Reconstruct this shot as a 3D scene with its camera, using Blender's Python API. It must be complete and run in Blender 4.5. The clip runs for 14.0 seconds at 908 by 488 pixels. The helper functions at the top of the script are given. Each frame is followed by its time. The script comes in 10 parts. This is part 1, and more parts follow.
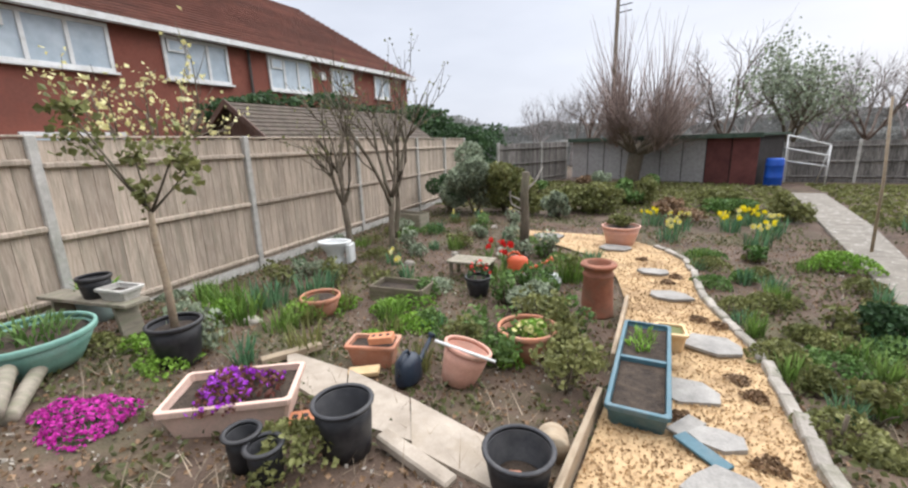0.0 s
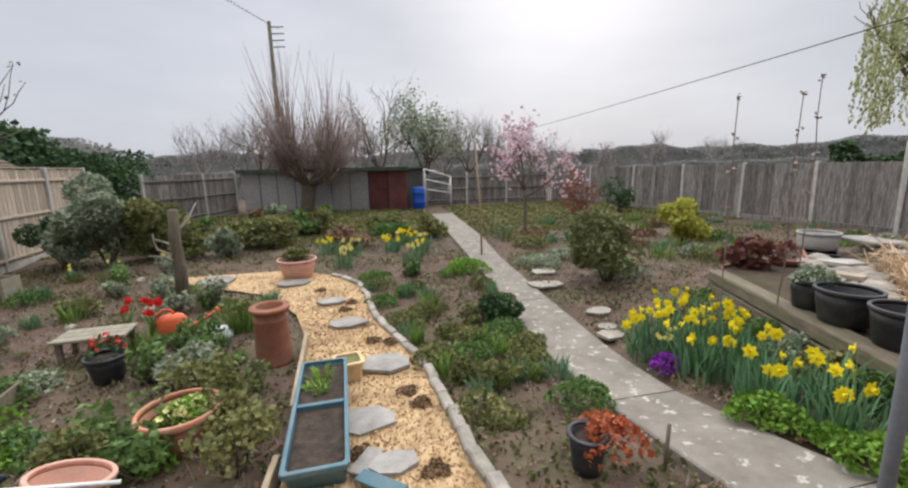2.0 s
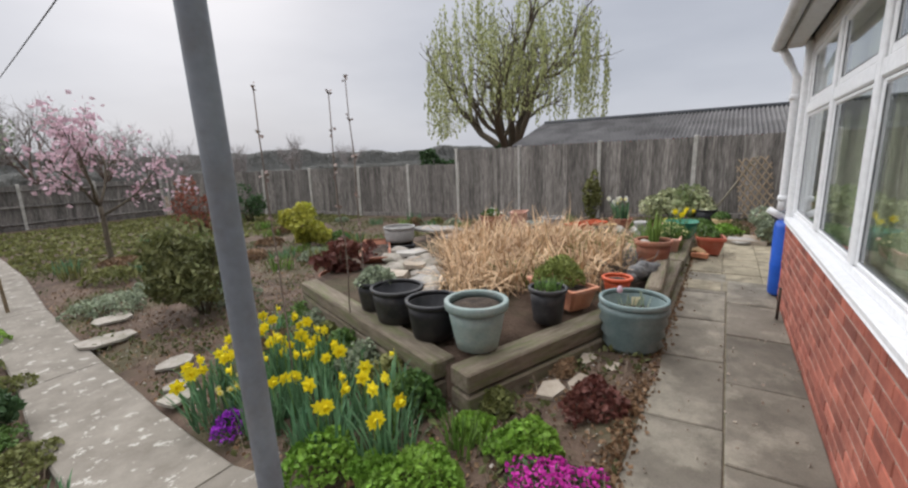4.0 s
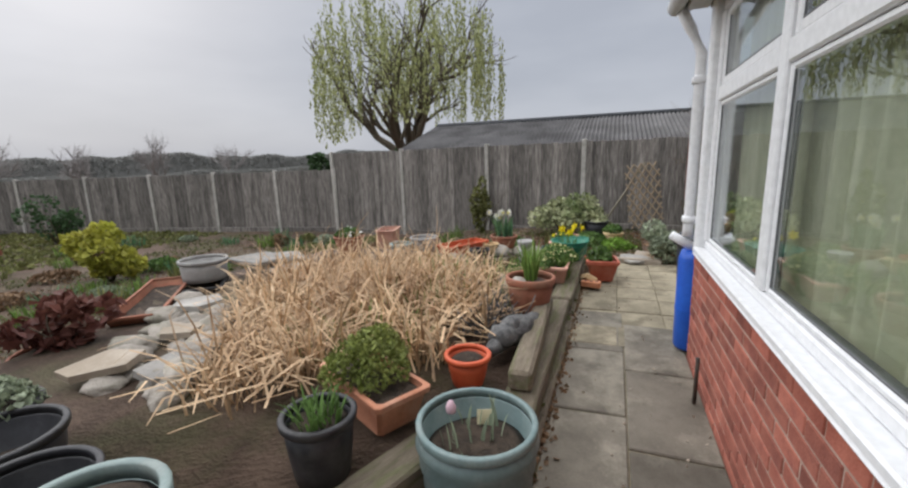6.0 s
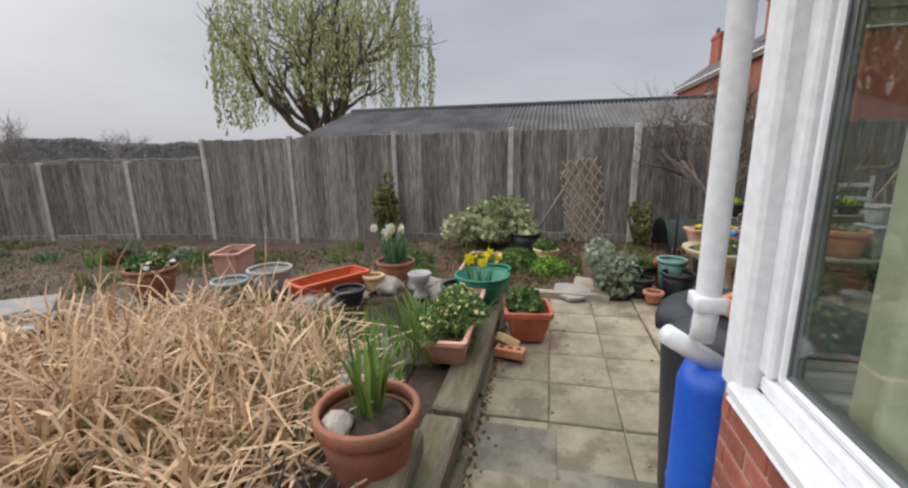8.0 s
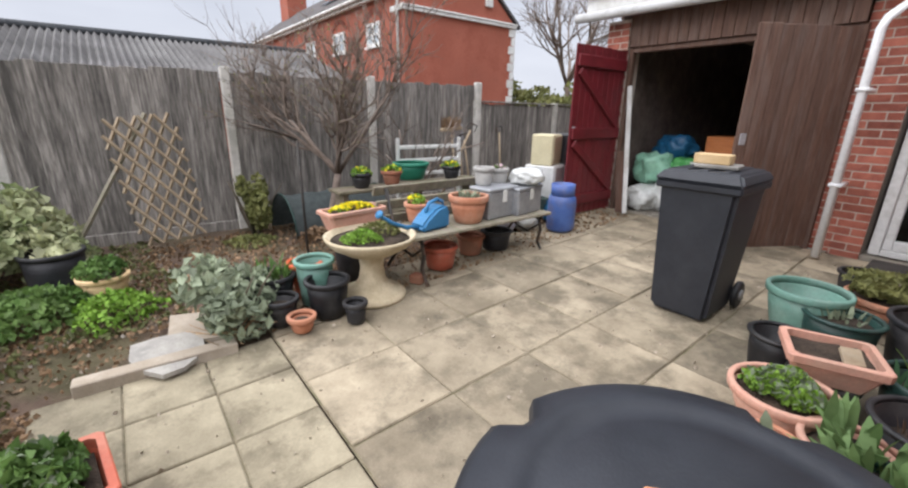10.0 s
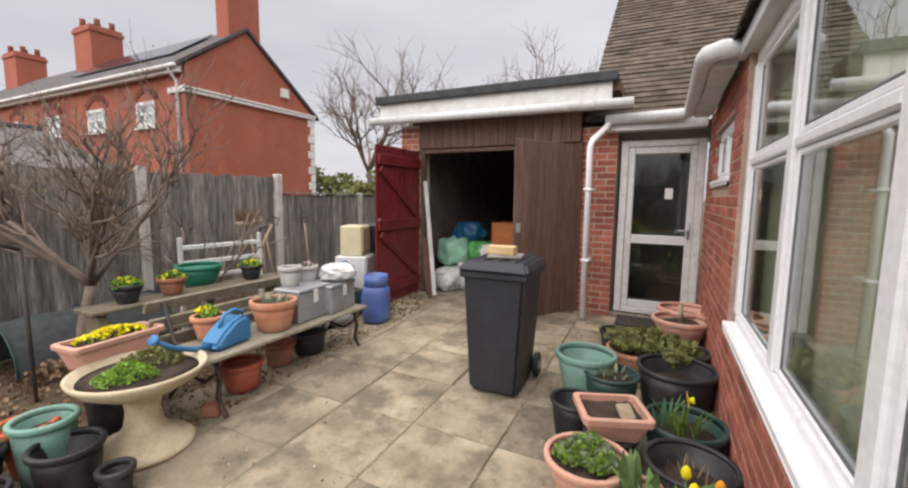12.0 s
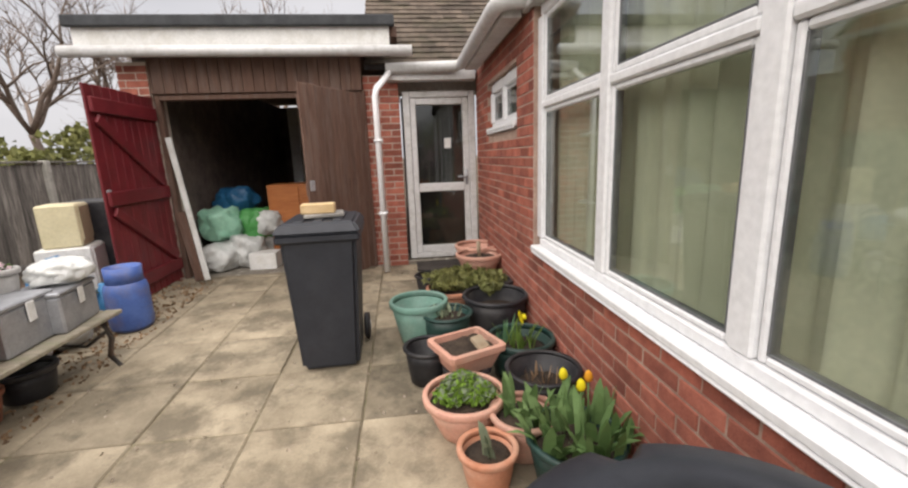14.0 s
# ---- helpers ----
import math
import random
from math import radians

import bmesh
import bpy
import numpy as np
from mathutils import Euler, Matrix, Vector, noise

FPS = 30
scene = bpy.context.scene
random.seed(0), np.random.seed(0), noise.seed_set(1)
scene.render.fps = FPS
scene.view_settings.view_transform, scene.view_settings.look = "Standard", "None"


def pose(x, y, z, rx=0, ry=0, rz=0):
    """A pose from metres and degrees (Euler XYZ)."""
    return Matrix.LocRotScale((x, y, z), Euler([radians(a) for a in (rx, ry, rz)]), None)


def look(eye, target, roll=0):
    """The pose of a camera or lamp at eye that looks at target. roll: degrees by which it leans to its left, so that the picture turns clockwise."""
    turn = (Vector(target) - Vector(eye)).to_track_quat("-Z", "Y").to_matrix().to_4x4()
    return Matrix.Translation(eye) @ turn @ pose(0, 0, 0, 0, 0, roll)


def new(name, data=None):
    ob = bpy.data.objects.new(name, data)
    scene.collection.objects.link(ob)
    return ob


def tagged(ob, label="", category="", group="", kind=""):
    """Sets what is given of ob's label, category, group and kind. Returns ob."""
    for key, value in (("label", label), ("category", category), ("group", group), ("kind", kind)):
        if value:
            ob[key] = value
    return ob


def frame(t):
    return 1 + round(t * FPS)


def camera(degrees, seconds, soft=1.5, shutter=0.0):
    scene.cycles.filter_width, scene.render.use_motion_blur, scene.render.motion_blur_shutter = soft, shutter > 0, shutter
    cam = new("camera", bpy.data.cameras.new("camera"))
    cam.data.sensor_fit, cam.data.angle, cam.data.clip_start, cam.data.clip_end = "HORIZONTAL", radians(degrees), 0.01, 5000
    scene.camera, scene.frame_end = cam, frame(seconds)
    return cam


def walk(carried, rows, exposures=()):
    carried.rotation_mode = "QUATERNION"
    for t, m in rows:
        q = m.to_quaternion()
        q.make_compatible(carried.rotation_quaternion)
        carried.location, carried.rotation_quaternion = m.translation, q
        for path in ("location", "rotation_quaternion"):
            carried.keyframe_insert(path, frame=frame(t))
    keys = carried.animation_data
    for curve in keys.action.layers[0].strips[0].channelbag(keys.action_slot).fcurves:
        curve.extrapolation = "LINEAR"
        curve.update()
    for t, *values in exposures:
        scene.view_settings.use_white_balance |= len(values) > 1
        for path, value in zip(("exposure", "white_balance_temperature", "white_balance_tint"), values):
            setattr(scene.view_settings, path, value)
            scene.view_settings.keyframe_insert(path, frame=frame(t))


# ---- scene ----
cam = camera(94.6, 14.0, soft=2.3)
METRES, EYE, TILT, LEAN, TURN = 8.4, 1.55, 0.0, 0.0, 29.0
ROWS = [
    (0.0, 0.0, 0.0, 0.0, -0.45, -13.51, 1.87),
    (0.5, 0.0011, 0.0079, 0.0011, -14.14, -12.05, 1.61),
    (1.0, 0.0019, 0.0078, 0.0032, -24.4, -11.15, 1.11),
    (1.5, 0.0129, 0.0115, 0.0014, -32.34, -10.84, 0.86),
    (2.0, 0.0387, 0.0213, 0.0016, -41.83, -10.6, 1.27),
    (2.5, 0.0706, 0.0315, -0.0002, -54.15, -10.61, 1.98),
    (3.0, 0.0982, 0.0284, -0.0021, -67.28, -10.97, 2.21),
    (3.5, 0.1422, -0.0028, -0.0055, -78.6, -11.2, 2.1),
    (4.0, 0.1873, -0.0288, -0.0029, -86.39, -11.24, 1.86),
    (6.5, 0.4405, -0.1654, -0.0057, -100.01, -11.23, 1.54),
    (7.0, 0.4943, -0.1959, -0.0032, -102.05, -11.73, 1.28),
    (9.5, 0.7405, -0.3613, -0.0082, -134.65, -15.66, -0.47),
    (10.0, 0.7587, -0.3827, -0.0079, -156.93, -17.54, -0.97),
    (10.5, 0.7568, -0.3847, -0.0091, -171.63, -18.4, -1.06),
    (11.0, 0.7516, -0.3827, -0.0006, -179.09, -13.62, -0.8),
    (11.5, 0.755, -0.3839, 0.0091, -182.5, -7.9, -0.71),
    (12.0, 0.761, -0.3948, 0.0075, -182.44, -6.38, -0.69),
    (12.5, 0.7738, -0.4224, 0.0036, -183.42, -6.65, 0.07),
    (13.0, 0.7876, -0.4366, 0.0019, -191.63, -7.6, 1.19),
    (13.5, 0.803, -0.4407, -0.0015, -204.96, -9.67, 2.24),
    (14.0, 0.8072, -0.4381, -0.0028, -215.84, -11.92, 2.1),
]
walk(cam, [(t, pose(0, 0, EYE, TILT, LEAN, TURN) @ pose(METRES * x, METRES * y, METRES * z, 90 + pitch, roll, yaw)) for t, x, y, z, yaw, pitch, roll in ROWS],
     [(0.0, 0.9, 6200, 12), (0.7, 0.78, 6250, 12), (1.5, 0.6, 6350, 12), (3.0, 0.48, 6350, 12), (4.0, 0.4, 6300, 12), (6.5, 0.26, 6250, 11), (7.2, 0.26, 6250, 11),
      (9.5, 0.64, 6450, 14), (10.0, 0.84, 6250, 13), (10.5, 0.92, 6350, 14), (11.0, 0.86, 6600, 14), (12.0, 0.72, 6750, 15), (12.5, 0.75, 6800, 14), (13.3, 0.76, 6850, 14), (14.0, 0.76, 6900, 14)])

# ---- world and sun ----
world = bpy.data.worlds.new("overcast_sky")
scene.world = world
world.use_nodes = True
wn, wl = world.node_tree.nodes, world.node_tree.links
wn.clear()
w_out = wn.new("ShaderNodeOutputWorld")
w_bg = wn.new("ShaderNodeBackground")
w_sky = wn.new("ShaderNodeTexSky")
w_sky.sky_type = "NISHITA"
w_sky.sun_disc = False
w_sky.sun_elevation = radians(34)
w_sky.sun_rotation = radians(28)
w_sky.dust_density = 4.0
w_dim = wn.new("ShaderNodeMix")
w_dim.data_type = "RGBA"
w_dim.blend_type = "MULTIPLY"
w_dim.inputs[0].default_value = 1.0
w_dim.inputs[7].default_value = (0.09, 0.09, 0.09, 1)
wl.new(w_sky.outputs[0], w_dim.inputs[6])
w_co = wn.new("ShaderNodeTexCoord")
w_map = wn.new("ShaderNodeMapping")
w_map.inputs["Scale"].default_value = (1.0, 1.0, 3.4)
w_no = wn.new("ShaderNodeTexNoise")
w_no.inputs["Scale"].default_value = 1.5
w_no.inputs["Detail"].default_value = 5.0
w_no.inputs["Roughness"].default_value = 0.5
wl.new(w_co.outputs["Generated"], w_map.inputs[0])
wl.new(w_map.outputs[0], w_no.inputs["Vector"])
w_rp = wn.new("ShaderNodeValToRGB")
w_rp.color_ramp.elements[0].position = 0.34
w_rp.color_ramp.elements[0].color = (0.37, 0.388, 0.424, 1)
w_rp.color_ramp.elements[1].position = 0.66
w_rp.color_ramp.elements[1].color = (0.475, 0.49, 0.52, 1)
wl.new(w_no.outputs["Fac"], w_rp.inputs[0])
# brighter cloud round the veiled sun
w_dot = wn.new("ShaderNodeVectorMath")
w_dot.operation = "DOT_PRODUCT"
SUN_DIR = Vector((0.37, 0.84, 0.42)).normalized()
w_dot.inputs[1].default_value = SUN_DIR
wl.new(w_co.outputs["Generated"], w_dot.inputs[0])
w_glow = wn.new("ShaderNodeMapRange")
w_glow.inputs[1].default_value, w_glow.inputs[2].default_value = 0.94, 1.0
w_glow.inputs[3].default_value, w_glow.inputs[4].default_value = 0.0, 0.08
w_glow.interpolation_type = "SMOOTHSTEP"
wl.new(w_dot.outputs["Value"], w_glow.inputs[0])
w_add = wn.new("ShaderNodeMix")
w_add.data_type = "RGBA"
w_add.blend_type = "ADD"
w_add.inputs[0].default_value = 1.0
wl.new(w_rp.outputs[0], w_add.inputs[6])
wl.new(w_glow.outputs[0], w_add.inputs[7])
w_mix = wn.new("ShaderNodeMix")
w_mix.data_type = "RGBA"
w_mix.inputs[0].default_value = 0.93
wl.new(w_dim.outputs[2], w_mix.inputs[6])
wl.new(w_add.outputs[2], w_mix.inputs[7])
wl.new(w_mix.outputs[2], w_bg.inputs[0])
w_bg.inputs[1].default_value = 1.0
wl.new(w_bg.outputs[0], w_out.inputs[0])

sun = new("sun", bpy.data.lights.new("sun", "SUN"))
sun.data.energy = 3.25
sun.data.angle = radians(110)
sun.data.color = (1.0, 0.985, 0.96)
sun.matrix_world = look((4, 26, 56), (0, 0, 0))
scene.view_settings.exposure = 0.0


# ---- terrain height ----
def smooth01(u):
    u = min(max(u, 0.0), 1.0)
    return u * u * (3 - 2 * u)


def gz(x, y):
    a = min(max(0.1 * x - 0.2, -0.3), 1.2)
    b = min(max(4.3 + 0.15 * x, 4.3), 6.2)
    return -0.46 * smooth01((y - a) / b) + 0.045 * min(max(-y, 0.0), 5.2)


# ---- mesh builder ----
class Mesh:
    """Collects faces of one mesh object."""

    def __init__(self, smooth=False):
        self.v, self.f, self.smooth = [], [], smooth
        self.m = Matrix.Identity(4)

    def add(self, verts, faces):
        n = len(self.v)
        m = self.m
        self.v.extend([tuple(m @ Vector(p)) for p in verts])
        self.f.extend([tuple(n + i for i in f) for f in faces])
        return self

    def raw(self, verts, faces):
        n = len(self.v)
        self.v.extend(verts)
        self.f.extend([tuple(n + i for i in f) for f in faces])

    def box(self, x0, x1, y0, y1, z0, z1):
        v = [(x, y, z) for x in (x0, x1) for y in (y0, y1) for z in (z0, z1)]
        return self.add(v, [(0, 1, 3, 2), (4, 6, 7, 5), (0, 4, 5, 1), (2, 3, 7, 6), (0, 2, 6, 4), (1, 5, 7, 3)])

    def cbox(self, x0, x1, y0, y1, z0, z1, c=0.006):
        """A box with chamfered edges."""
        c = min(c, abs(x1 - x0) * 0.45, abs(y1 - y0) * 0.45, abs(z1 - z0) * 0.45)
        v, ids = [], {}
        for i, (x, sx) in enumerate(((x0, 1), (x1, -1))):
            for j, (y, sy) in enumerate(((y0, 1), (y1, -1))):
                for k, (z, sz) in enumerate(((z0, 1), (z1, -1))):
                    ids[i, j, k] = len(v)
                    v += [(x, y + sy * c, z + sz * c), (x + sx * c, y, z + sz * c), (x + sx * c, y + sy * c, z)]
        f = []
        for i in (0, 1):
            f.append([ids[i, 0, 0], ids[i, 0, 1], ids[i, 1, 1], ids[i, 1, 0]][:: 1 if i == 0 else -1])
            f.append([ids[0, i, 0] + 1, ids[1, i, 0] + 1, ids[1, i, 1] + 1, ids[0, i, 1] + 1][:: 1 if i == 0 else -1])
            f.append([ids[0, 0, i] + 2, ids[0, 1, i] + 2, ids[1, 1, i] + 2, ids[1, 0, i] + 2][:: 1 if i == 0 else -1])
        for i in (0, 1):
            for j in (0, 1):
                f.append([ids[i, j, 0], ids[i, j, 1], ids[i, j, 1] + 1, ids[i, j, 0] + 1][:: 1 if i != j else -1])
                f.append([ids[i, 0, j], ids[i, 0, j] + 2, ids[i, 1, j] + 2, ids[i, 1, j]][:: 1 if i != j else -1])
                f.append([ids[0, i, j] + 1, ids[1, i, j] + 1, ids[1, i, j] + 2, ids[0, i, j] + 2][:: 1 if i != j else -1])
        for (i, j, k), n in ids.items():
            f.append((n, n + 1, n + 2) if (i + j + k) % 2 else (n, n + 2, n + 1))
        return self.add(v, f)

    def lathe(self, profile, segs=24, sx=1.0, sy=1.0, closed=False, wob=0.0):
        """Turns (radius, height) pairs round z."""
        v, f = [], []
        for r, z in profile:
            for s in range(segs):
                a = 2 * math.pi * s / segs
                k = 1 + wob * math.sin(3 * a + z * 9)
                v.append((r * sx * k * math.cos(a), r * sy * k * math.sin(a), z))
        n = len(profile)
        for p in range(n - 1 + (1 if closed else 0)):
            q = (p + 1) % n
            for s in range(segs):
                t = (s + 1) % segs
                f.append((p * segs + s, p * segs + t, q * segs + t, q * segs + s))
        if not closed:
            if profile[0][0] > 1e-4:
                f.append(tuple(reversed(range(segs))))
            if profile[-1][0] > 1e-4:
                f.append(tuple((n - 1) * segs + s for s in range(segs)))
        return self.add(v, f)

    def tube(self, pts, r, segs=8, r1=None):
        """A round bar along pts, tapering from r to r1."""
        pts = [Vector(p) for p in pts]
        r1 = r if r1 is None else r1
        v, f = [], []
        n = len(pts)
        for i, p in enumerate(pts):
            d = (pts[min(i + 1, n - 1)] - pts[max(i - 1, 0)])
            d = d.normalized() if d.length > 1e-9 else Vector((0, 0, 1))
            up = Vector((0, 0, 1)) if abs(d.z) < 0.95 else Vector((1, 0, 0))
            a = d.cross(up).normalized()
            b = a.cross(d)
            k = r + (r1 - r) * i / max(n - 1, 1)
            for s in range(segs):
                w = 2 * math.pi * s / segs
                v.append(p + a * (k * math.cos(w)) + b * (k * math.sin(w)))
        for i in range(n - 1):
            for s in range(segs):
                t = (s + 1) % segs
                f.append((i * segs + s, i * segs + t, (i + 1) * segs + t, (i + 1) * segs + s))
        f.append(tuple(reversed(range(segs))))
        f.append(tuple((n - 1) * segs + s for s in range(segs)))
        return self.add(v, f)

    def slab(self, outline, z0, z1):
        """A flat piece with the given outline."""
        n = len(outline)
        v = [(x, y, z0) for x, y in outline] + [(x, y, z1) for x, y in outline]
        f = [tuple(reversed(range(n))), tuple(range(n, 2 * n))]
        f += [(i, (i + 1) % n, n + (i + 1) % n, n + i) for i in range(n)]
        return self.add(v, f)

    def data(self, name, material):
        me = bpy.data.meshes.new(name)
        me.from_pydata(self.v, [], self.f)
        if self.smooth:
            me.polygons.foreach_set("use_smooth", [True] * len(me.polygons))
        me.materials.append(material)
        me.update()
        return me


def part(name, bm, material, parent, label=""):
    """Links a mesh as one part under a thing or a part."""
    ob = new(name, bm if isinstance(bm, bpy.types.Mesh) else bm.data(name, material))
    ob.parent = parent
    if label:
        tagged(ob, label)
    return ob


def thing(name, m, label, category, group="", kind=""):
    """An Empty at the base of a thing."""
    ob = new(name)
    ob.empty_display_size = 0.1
    ob.matrix_basis = m if isinstance(m, Matrix) else pose(*m)
    return tagged(ob, label, category, group, kind)


def solid(name, bm, material, label, category, group="", kind="", m=None):
    """A thing that is one mesh."""
    ob = new(name, bm.data(name, material))
    if m is not None:
        ob.matrix_basis = m
    return tagged(ob, label, category, group, kind)


def structure(name, bm, material, label, category="structure"):
    return solid(name, bm, material, label, category, kind="structure")


def on(x, y, h=0.0, rz=0.0):
    return pose(x, y, gz(x, y) + h, 0, 0, rz)


# ---- materials ----
def material(name, c1, c2, scale=6.0, rough=0.8, bump=0.3, fine=60.0, stain=None, stain_scale=1.5, stain_amount=0.4,
             metal=0.0, vary=0.12, stretch=(1, 1, 1), island=False, spec=0.4, transmit=0.0, bump_dist=0.01, stain_edge=(0.48, 0.62)):
    """Two-tone grain, fine relief, and patches of stain."""
    m = bpy.data.materials.new(name)
    m.use_nodes = True
    nt = m.node_tree
    N, L = nt.nodes, nt.links
    b = N["Principled BSDF"]
    b.inputs["Roughness"].default_value = rough
    b.inputs["Metallic"].default_value = metal
    b.inputs["Specular IOR Level"].default_value = spec
    co = N.new("ShaderNodeTexCoord")
    mp = N.new("ShaderNodeMapping")
    mp.inputs["Scale"].default_value = stretch
    L.new(co.outputs["Object"], mp.inputs[0])
    info = N.new("ShaderNodeObjectInfo")
    off = N.new("ShaderNodeVectorMath")
    off.operation = "MULTIPLY_ADD"
    off.inputs[1].default_value = (1, 1, 1)
    mul = N.new("ShaderNodeMath")
    mul.operation = "MULTIPLY"
    mul.inputs[1].default_value = 37.0
    L.new(info.outputs["Random"], mul.inputs[0])
    L.new(mp.outputs[0], off.inputs[0])
    L.new(mul.outputs[0], off.inputs[2])
    n1 = N.new("ShaderNodeTexNoise")
    n1.inputs["Scale"].default_value = scale
    n1.inputs["Detail"].default_value = 5
    n1.inputs["Roughness"].default_value = 0.65
    L.new(off.outputs[0], n1.inputs["Vector"])
    r1 = N.new("ShaderNodeValToRGB")
    r1.color_ramp.elements[0].position, r1.color_ramp.elements[1].position = 0.32, 0.68
    r1.color_ramp.elements[0].color = (*c1, 1)
    r1.color_ramp.elements[1].color = (*c2, 1)
    L.new(n1.outputs["Fac"], r1.inputs[0])
    col = r1.outputs[0]
    n2 = N.new("ShaderNodeTexNoise")
    n2.inputs["Scale"].default_value = fine
    n2.inputs["Detail"].default_value = 3
    L.new(off.outputs[0], n2.inputs["Vector"])
    if stain:
        n3 = N.new("ShaderNodeTexNoise")
        n3.inputs["Scale"].default_value = stain_scale
        n3.inputs["Detail"].default_value = 6
        n3.inputs["Roughness"].default_value = 0.7
        L.new(off.outputs[0], n3.inputs["Vector"])
        mr = N.new("ShaderNodeMapRange")
        mr.inputs[1].default_value, mr.inputs[2].default_value = stain_edge
        mr.inputs[4].default_value = stain_amount
        L.new(n3.outputs["Fac"], mr.inputs[0])
        mx = N.new("ShaderNodeMix")
        mx.data_type = "RGBA"
        L.new(mr.outputs[0], mx.inputs[0])
        L.new(col, mx.inputs[6])
        mx.inputs[7].default_value = (*stain, 1)
        col = mx.outputs[2]
    hsv = N.new("ShaderNodeHueSaturation")
    mrv = N.new("ShaderNodeMapRange")
    mrv.inputs[3].default_value, mrv.inputs[4].default_value = 1 - vary, 1 + vary
    if island:
        geo = N.new("ShaderNodeNewGeometry")
        L.new(geo.outputs["Random Per Island"], mrv.inputs[0])
    else:
        L.new(info.outputs["Random"], mrv.inputs[0])
    fm = N.new("ShaderNodeMath")
    fm.operation = "MULTIPLY_ADD"
    fm.inputs[1].default_value, fm.inputs[2].default_value = 0.35, 0.825
    L.new(n2.outputs["Fac"], fm.inputs[0])
    vm = N.new("ShaderNodeMath")
    vm.operation = "MULTIPLY"
    L.new(mrv.outputs[0], vm.inputs[0])
    L.new(fm.outputs[0], vm.inputs[1])
    L.new(vm.outputs[0], hsv.inputs["Value"])
    L.new(col, hsv.inputs["Color"])
    L.new(hsv.outputs[0], b.inputs["Base Color"])
    if bump:
        ad = N.new("ShaderNodeMath")
        ad.operation = "MULTIPLY_ADD"
        ad.inputs[1].default_value = 0.5
        L.new(n2.outputs["Fac"], ad.inputs[0])
        L.new(n1.outputs["Fac"], ad.inputs[2])
        bp = N.new("ShaderNodeBump")
        bp.inputs["Strength"].default_value = bump
        bp.inputs["Distance"].default_value = bump_dist
        L.new(ad.outputs[0], bp.inputs["Height"])
        L.new(bp.outputs[0], b.inputs["Normal"])
    if transmit:
        tr = N.new("ShaderNodeBsdfTranslucent")
        L.new(hsv.outputs[0], tr.inputs[0])
        sh = N.new("ShaderNodeMixShader")
        sh.inputs[0].default_value = transmit
        L.new(b.outputs[0], sh.inputs[1])
        L.new(tr.outputs[0], sh.inputs[2])
        L.new(sh.outputs[0], N["Material Output"].inputs[0])
    return m


def leaf(name, c1, c2, vary=0.45, transmit=0.25, scale=2.0, rough=0.6):
    return material(name, c1, c2, scale=scale, rough=rough, bump=0, vary=vary, island=True, transmit=transmit, fine=30, spec=0.25)


M_SOIL = material("soil", (0.055, 0.035, 0.024), (0.145, 0.099, 0.071), 3.0, 0.95, 0.9, 45, stain=(0.075, 0.08, 0.032), stain_scale=0.9, stain_amount=0.5, vary=0, bump_dist=0.03)
M_POTSOIL = material("pot_soil", (0.02, 0.014, 0.01), (0.07, 0.05, 0.035), 14, 0.95, 1.0, 70, bump_dist=0.02)
M_GRAVEL = material("gravel", (0.40, 0.265, 0.135), (0.57, 0.41, 0.23), 9, 0.9, 0.8, 90, stain=(0.24, 0.15, 0.075), stain_scale=2.2, stain_amount=0.65, island=True, vary=0.18)
M_CONC = material("path_concrete", (0.165, 0.145, 0.118), (0.25, 0.225, 0.188), 4, 0.92, 0.45, 110, stain=(0.48, 0.46, 0.41), stain_scale=7.5, stain_amount=0.75, stain_edge=(0.585, 0.61), vary=0.06)
M_SLAB = material("patio_slab", (0.19, 0.156, 0.108), (0.37, 0.312, 0.224), 3.0, 0.9, 0.4, 90, stain=(0.105, 0.088, 0.062), stain_scale=2.4, stain_amount=0.75, vary=0.2)
M_WALK = material("walk_slab", (0.105, 0.092, 0.072), (0.19, 0.168, 0.134), 3.0, 0.9, 0.4, 90, stain=(0.36, 0.33, 0.26), stain_scale=2.4, stain_amount=0.45, vary=0.1)
M_SLABY = material("pale_slab", (0.195, 0.168, 0.115), (0.345, 0.30, 0.212), 3.5, 0.9, 0.4, 90, stain=(0.13, 0.11, 0.075), stain_scale=3.4, stain_amount=0.75, vary=0.14)
M_BRICK = material("brick", (0.265, 0.08, 0.055), (0.41, 0.145, 0.10), 7, 0.9, 0.5, 120, stain=(0.16, 0.05, 0.04), stain_scale=5, stain_amount=0.5, vary=0.3)
M_BRICKS = material("brick_joined", (0.27, 0.075, 0.05), (0.41, 0.135, 0.09), 7, 0.9, 0.5, 120, stain=(0.16, 0.05, 0.04), stain_scale=5, stain_amount=0.5, vary=0.3, island=True)
M_BRICKWEST = material("old_dark_brick", (0.20, 0.065, 0.045), (0.30, 0.105, 0.07), 1.6, 0.9, 0.2, 14, stain=(0.12, 0.05, 0.04), stain_scale=0.8, stain_amount=0.5, vary=0.05)
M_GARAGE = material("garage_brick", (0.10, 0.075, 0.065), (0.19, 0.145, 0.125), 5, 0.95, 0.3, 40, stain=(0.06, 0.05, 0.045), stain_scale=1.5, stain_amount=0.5)
